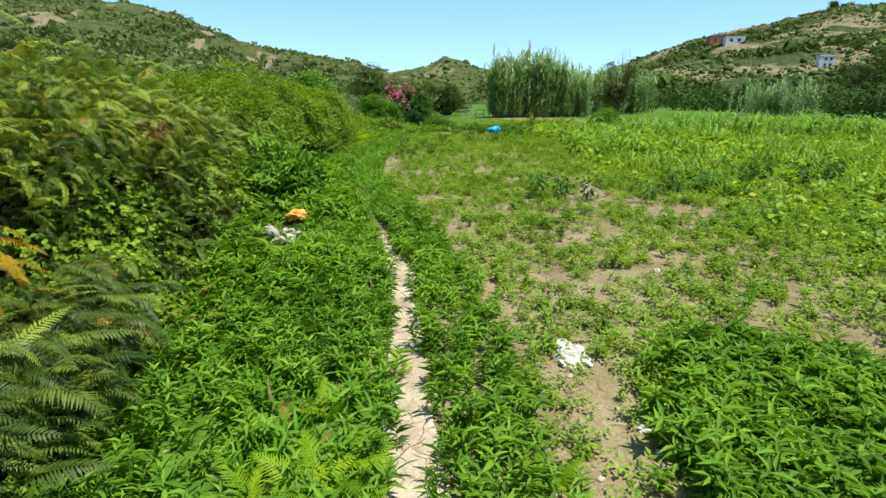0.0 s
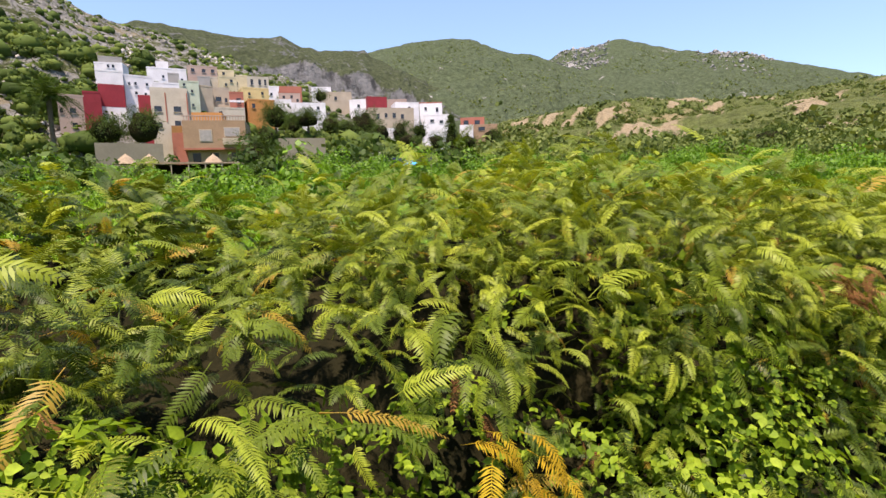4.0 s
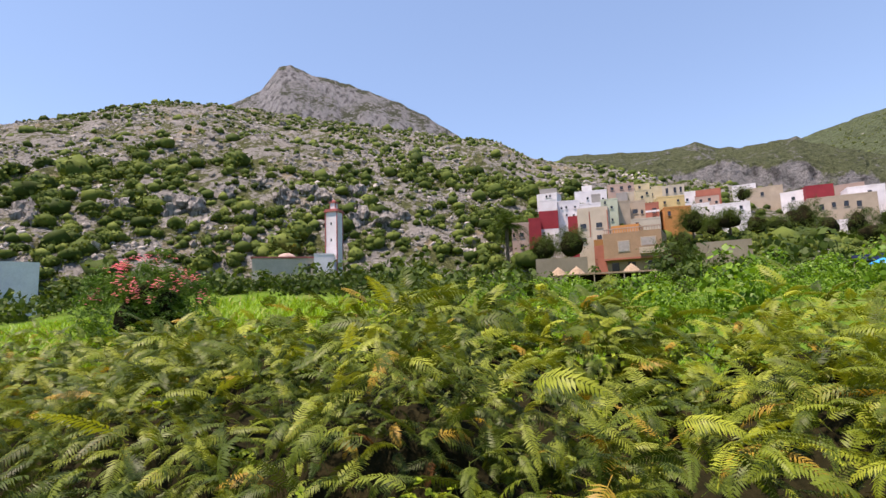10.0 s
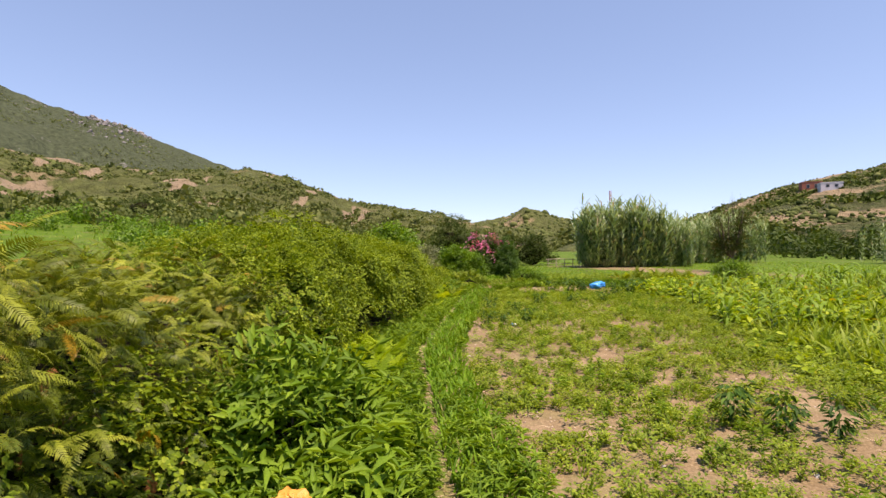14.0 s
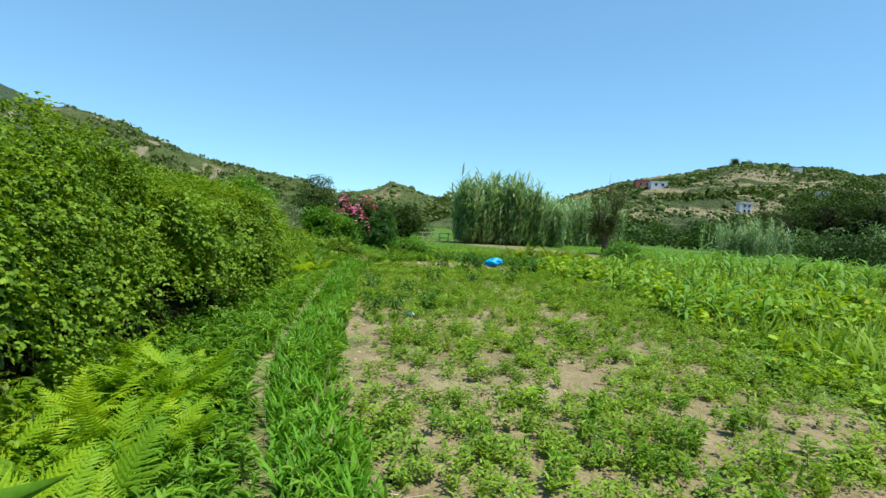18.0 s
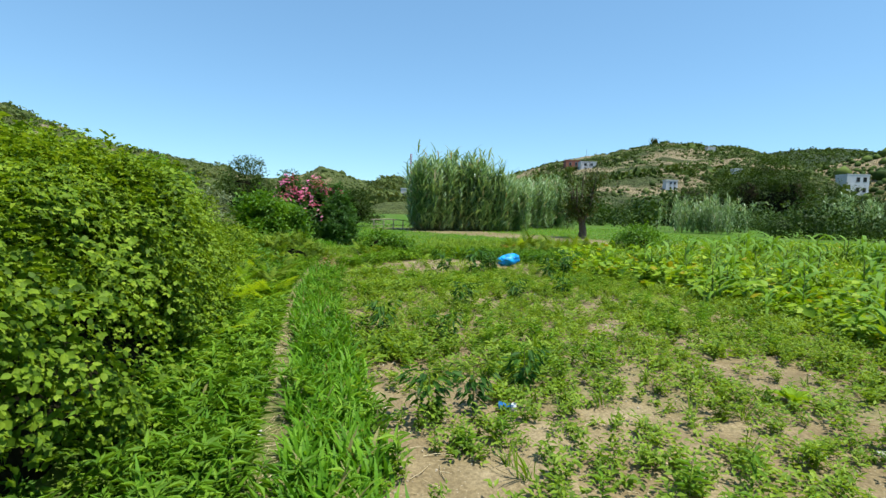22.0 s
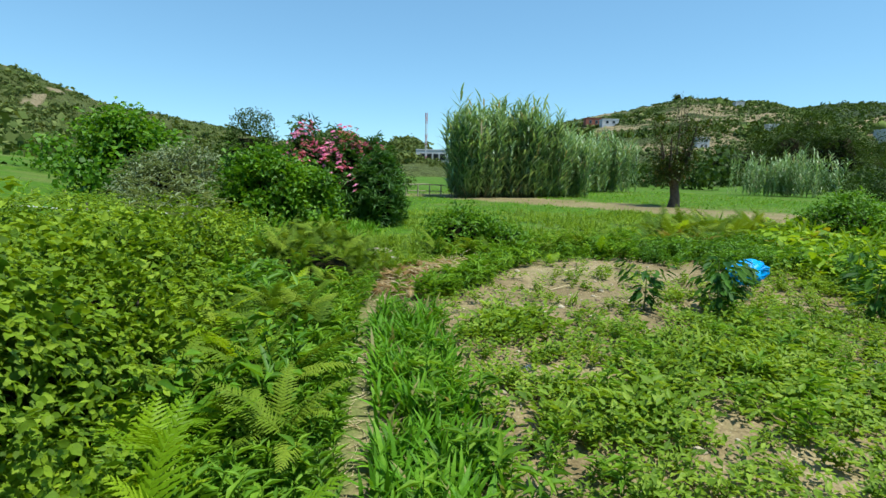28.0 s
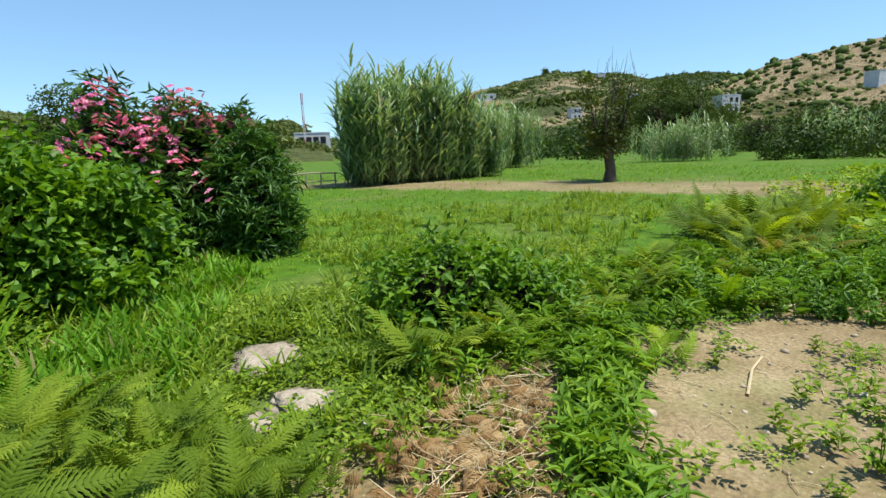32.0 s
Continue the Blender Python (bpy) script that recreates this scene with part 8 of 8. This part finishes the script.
for k, (az, r, w_, h_) in enumerate([(-40.5, 158, 11.0, 11.0), (-43.8, 165, 13.0, 14.0), (-46.8, 160, 15.0, 16.5), (-49.8, 168, 13.0, 12.5), (-52.5, 80, 5.5, 4.0), (-36.8, 88, 5.5, 3.8), (-56.5, 76, 6.0, 4.4), (-60.5, 72, 6.0, 4.8), (-33.0, 92, 5.0, 3.4),
                                     (-42.2, 140, 11.0, 9.0), (-45.4, 144, 13.0, 12.5), (-48.4, 140, 12.0, 11.5), (-51.2, 150, 10.0, 7.0), (-55.0, 70, 5.5, 3.6), (-38.6, 84, 5.0, 4.0),
                                     (61.5, 82, 4.5, 3.1), (57.5, 88, 5.5, 2.8), (53.5, 84, 4.5, 2.6), (50.0, 90, 5.0, 3.1), (46.0, 86, 4.6, 2.6), (43.0, 80, 5.5, 2.9), (39.0, 86, 4.8, 2.8), (35.5, 78, 5.0, 2.9), (31.0, 84, 5.5, 2.9), (27.0, 80, 4.5, 2.9), (22.0, 78, 5.0, 3.1)]):
    x, y = polar(az, r, FE[0], FE[1])
    far_tree("field_tree", "dark round tree at the far side of the fields", az, r, gz(x, y) - 0.2, w_, h_, M_FARLEAF, 560, FE[0], FE[1], 30 + k)
mx, my = polar(-10.25, 185, FE[0], FE[1])
mast = tagged(new("radio_mast"), "tall thin red and white lattice mast", "mast")
mast.location = (mx, my, 0)
M_MASTR = plain_mat("mast_red_paint", (0.40, 0.13, 0.10), (0.55, 0.22, 0.18), 0.6, 3.0, 0.1)
for k in range(6):
    z0, z1 = 3.7 * k, 3.7 * (k + 1)
    part("section", tpl_join([tube([(0.35 * math.cos(a), 0.35 * math.sin(a), z0), (0.35 * math.cos(a), 0.35 * math.sin(a), z1)], [0.09, 0.09], 4) for a in (0, 2.1, 4.2)] + [tube([(0.35 * math.cos(a), 0.35 * math.sin(a), z0 + q * 0.74), (0.35 * math.cos(a + 2.1), 0.35 * math.sin(a + 2.1), z0 + q * 0.74 + 0.7)], [0.05, 0.05], 3) for q in range(5) for a in (0, 2.1, 4.2)]), M_MASTR if k % 2 else W["white"], mast)

# ---- palm, cypress, shelter, parasols, wall below the village ----
def palm_tree(az, r):
    x, y = polar(az, r)
    z = VE[2] + r * math.tan(radians(4.6))
    h = r * (math.tan(radians(9.3)) - math.tan(radians(4.6)))
    base = tagged(new("palm_tree"), "date palm with a full grey-green crown", "palm tree")
    base.location = (x, y, z)
    part("trunk", tube([(0, 0, -2), (0.1, 0, h * 0.5), (0, 0, h)], [0.4, 0.33, 0.36], 10), M_BARK, base)
    t = []
    for s in range(14):
        u = s / 14
        for sd in (-1, 1):
            t.append(place(leaf4(0.75 * (1 - 0.5 * u), 0.09, 0.2), sd * 1.0, 0.1, 0, 1.0, (0, 0.3 + 2.7 * u, 0.9 * u - 1.5 * u * u)))
    t.append(tube([(0, 0, 0), (0, 1.5, 0.3), (0, 3.0, -0.6)], [0.05, 0.03, 0.01], 4))
    me = make_mesh("palm_frond", *tpl_join(t), M_FARLEAF)
    for k in range(44):
        f = part("palm_frond", me, None, base)
        f.matrix_basis = Matrix.Translation((0, 0, h)) @ Euler((rng.uniform(-0.9, 1.1), 0, 2.4 * k)).to_matrix().to_4x4() @ Matrix.Scale(rng.uniform(1.3, 1.7), 4)


palm_tree(107.9, 97)
cx_, cy_ = polar(69.9, 70)
base = tagged(new("cypress"), "dark pointed conifer below the white houses", "tree")
base.location = (cx_, cy_, gz(cx_, cy_))
b = Bag()
t = rng.random(900) ** 1.4
a = rng.uniform(0, 6.28, 900)
r_ = (0.15 + 1.95 * (1 - t) ** 0.8) * rng.uniform(0.45, 1.05, 900) * (0.8 + 0.35 * np.sin(3 * a + 9 * t))
P = np.stack([r_ * np.cos(a), r_ * np.sin(a), 0.4 + 5.9 * t - 0.18 * r_], 1)
for k, t in enumerate(SMALL):
    Q = P[k::4]
    b.add(t, mats3(rng.uniform(0, 6.28, len(Q)), rng.normal(-0.2, 0.3, len(Q)), rng.normal(0, 0.3, len(Q)), 1.9), Q)
b.make("crown", M_FARLEAF, parent=base)
# near-black spindle added: shade inside the conifer, given as colour
part("shade_core", tube([(0, 0, 0.3), (0, 0, 2.0), (0, 0, 4.2), (0, 0, 5.9)], [1.3, 1.0, 0.5, 0.05], 8), M_SHADE_FILL, base)
part("trunk", tube([(0, 0, -0.5), (0, 0, 5)], [0.18, 0.04], 6), M_BARK, base)

M_THATCH = plain_mat("dry_thatch", (0.20, 0.15, 0.10), (0.36, 0.28, 0.19), 0.95, 4.0, 0.6, 20)
for az in (102.5, 100.55, 94.9):
    x, y = polar(az, 62)
    base = tagged(new("straw_parasol"), "conical straw parasol on a pole", "parasol")
    base.location = (x, y, gz(x, y))
    top = VE[2] + 62 * math.tan(radians(4.35)) - gz(x, y)
    part("pole", tube([(0, 0, -0.3), (0, 0, top)], [0.06, 0.05], 6), M_WOOD, base)
    part("thatch", tube([(0, 0, top - 1.0), (0, 0, top - 0.35), (0, 0, top - 0.02), (0, 0, top + 0.1)], [1.15, 0.55, 0.12, 0.02], 14), M_THATCH, base)
def shelter(az0, az1, r, el_top, depth, label):
    azm = (az0 + az1) / 2
    x, y = polar(azm, r)
    w = 2 * r * math.tan(radians((az0 - az1) / 2))
    base = tagged(new("shelter"), label, "shelter")
    base.matrix_world = pose(x, y, gz(x, y), 0, 0, azm + 180)
    top = VE[2] + r * math.tan(radians(el_top)) - gz(x, y)
    part("roof", tpl_join([box_tpl(-w / 2, w / 2, -depth + k * depth / 5, -depth + (k + 0.85) * depth / 5, top - 0.06 * k, top - 0.06 * k + 0.12) for k in range(5)]), M_THATCH, base)
    # back wall in the same near-black fill colour
    part("back_wall", box_tpl(-w / 2 + 0.2, w / 2 - 0.2, -depth, -depth + 0.15, -1, top - 0.1), M_SHADE_FILL, base)
    for k in range(7):
        part("post", tube([(-w / 2 + 0.2 + k * (w - 0.4) / 6, -0.2, -1), (-w / 2 + 0.2 + k * (w - 0.4) / 6, -0.2, top)], [0.07, 0.06], 6), M_WOOD, base)


shelter(102.0, 92.4, 60, 3.7, 4.0, "long low shelter roofed with reed mats on posts")
x, y = polar(102.1, 70)
base = tagged(new("garden_wall"), "brown stone garden wall behind the parasols", "wall")
base.matrix_world = pose(x, y, gz(x, y), 0, 0, 102.1 + 180)
part("wall", box_tpl(-3.4, 3.4, -0.4, 0, -1, VE[2] + 70 * math.tan(radians(5.4)) - gz(x, y)), W["stone"], base)
x, y = polar(86.1, 88)
base = tagged(new("garden_wall"), "grey stone garden wall below the houses", "wall")
base.matrix_world = pose(x, y, gz(x, y), 0, 0, 86.1 + 180)
part("wall", box_tpl(-3.7, 3.7, -0.4, 0, -1, VE[2] + 88 * math.tan(radians(6.0)) - gz(x, y)), W["stone"], base)
x, y = polar(74.2, 44)
base = tagged(new("blue_canopy"), "blue tarpaulin canopy on poles", "canopy")
base.matrix_world = pose(x, y, gz(x, y), 0, 0, 74.2 + 180)
ct = VE[2] + 44 * math.tan(radians(3.9)) - gz(x, y)
M_NAVY = plain_mat("dark_blue_cloth", (0.008, 0.014, 0.05), (0.02, 0.035, 0.10), 0.8, 3.0, 0.3)
part("awning", box_tpl(-1.7, 1.7, -3.4, -0.3, ct - 0.5, ct - 0.1), M_NAVY, base, "dark blue awning")
hip = (np.array([[-1.0, -0.7, ct - 0.85], [1.0, -0.7, ct - 0.85], [1.0, 0.7, ct - 0.85], [-1.0, 0.7, ct - 0.85], [-0.15, 0.0, ct - 0.42], [0.15, 0.0, ct - 0.42]]), np.array([[0, 1, 5], [0, 5, 4], [1, 2, 5], [2, 3, 4], [2, 4, 5], [3, 0, 4], [0, 2, 1], [0, 3, 2]]))
part("tarpaulin", hip, M_BLUE, base, "bright blue hipped tarpaulin")
for q in (-1.6, 1.6):
    part("pole", tube([(q, -0.4, -0.3), (q, -0.4, ct - 0.1)], [0.03, 0.03], 5), M_WOOD, base)
# pink oleander by the rocky slope
ole2 = shrub("oleander_bush", "wide oleander bush with pink flowers behind the bracken", -16.5, -21.5, 2.9, 2.4, 3.9, 700, NARROW, M_OLEANDER, 1.7, 0.2, 21, "bush")
for k in range(46):
    a = rng.uniform(-0.6, 2.6)
    e = rng.uniform(0.4, 1.3)
    f = tagged(part("inflorescence", bm_mesh[k % 4], None, ole2, "pink flower cluster"), kind="stuff")
    f.location = (2.9 * math.cos(a) * math.cos(e), 2.4 * math.sin(a) * math.cos(e), 0.2 + 3.9 * math.sin(e))
    f.scale = [rng.uniform(1.4, 2.4)] * 3
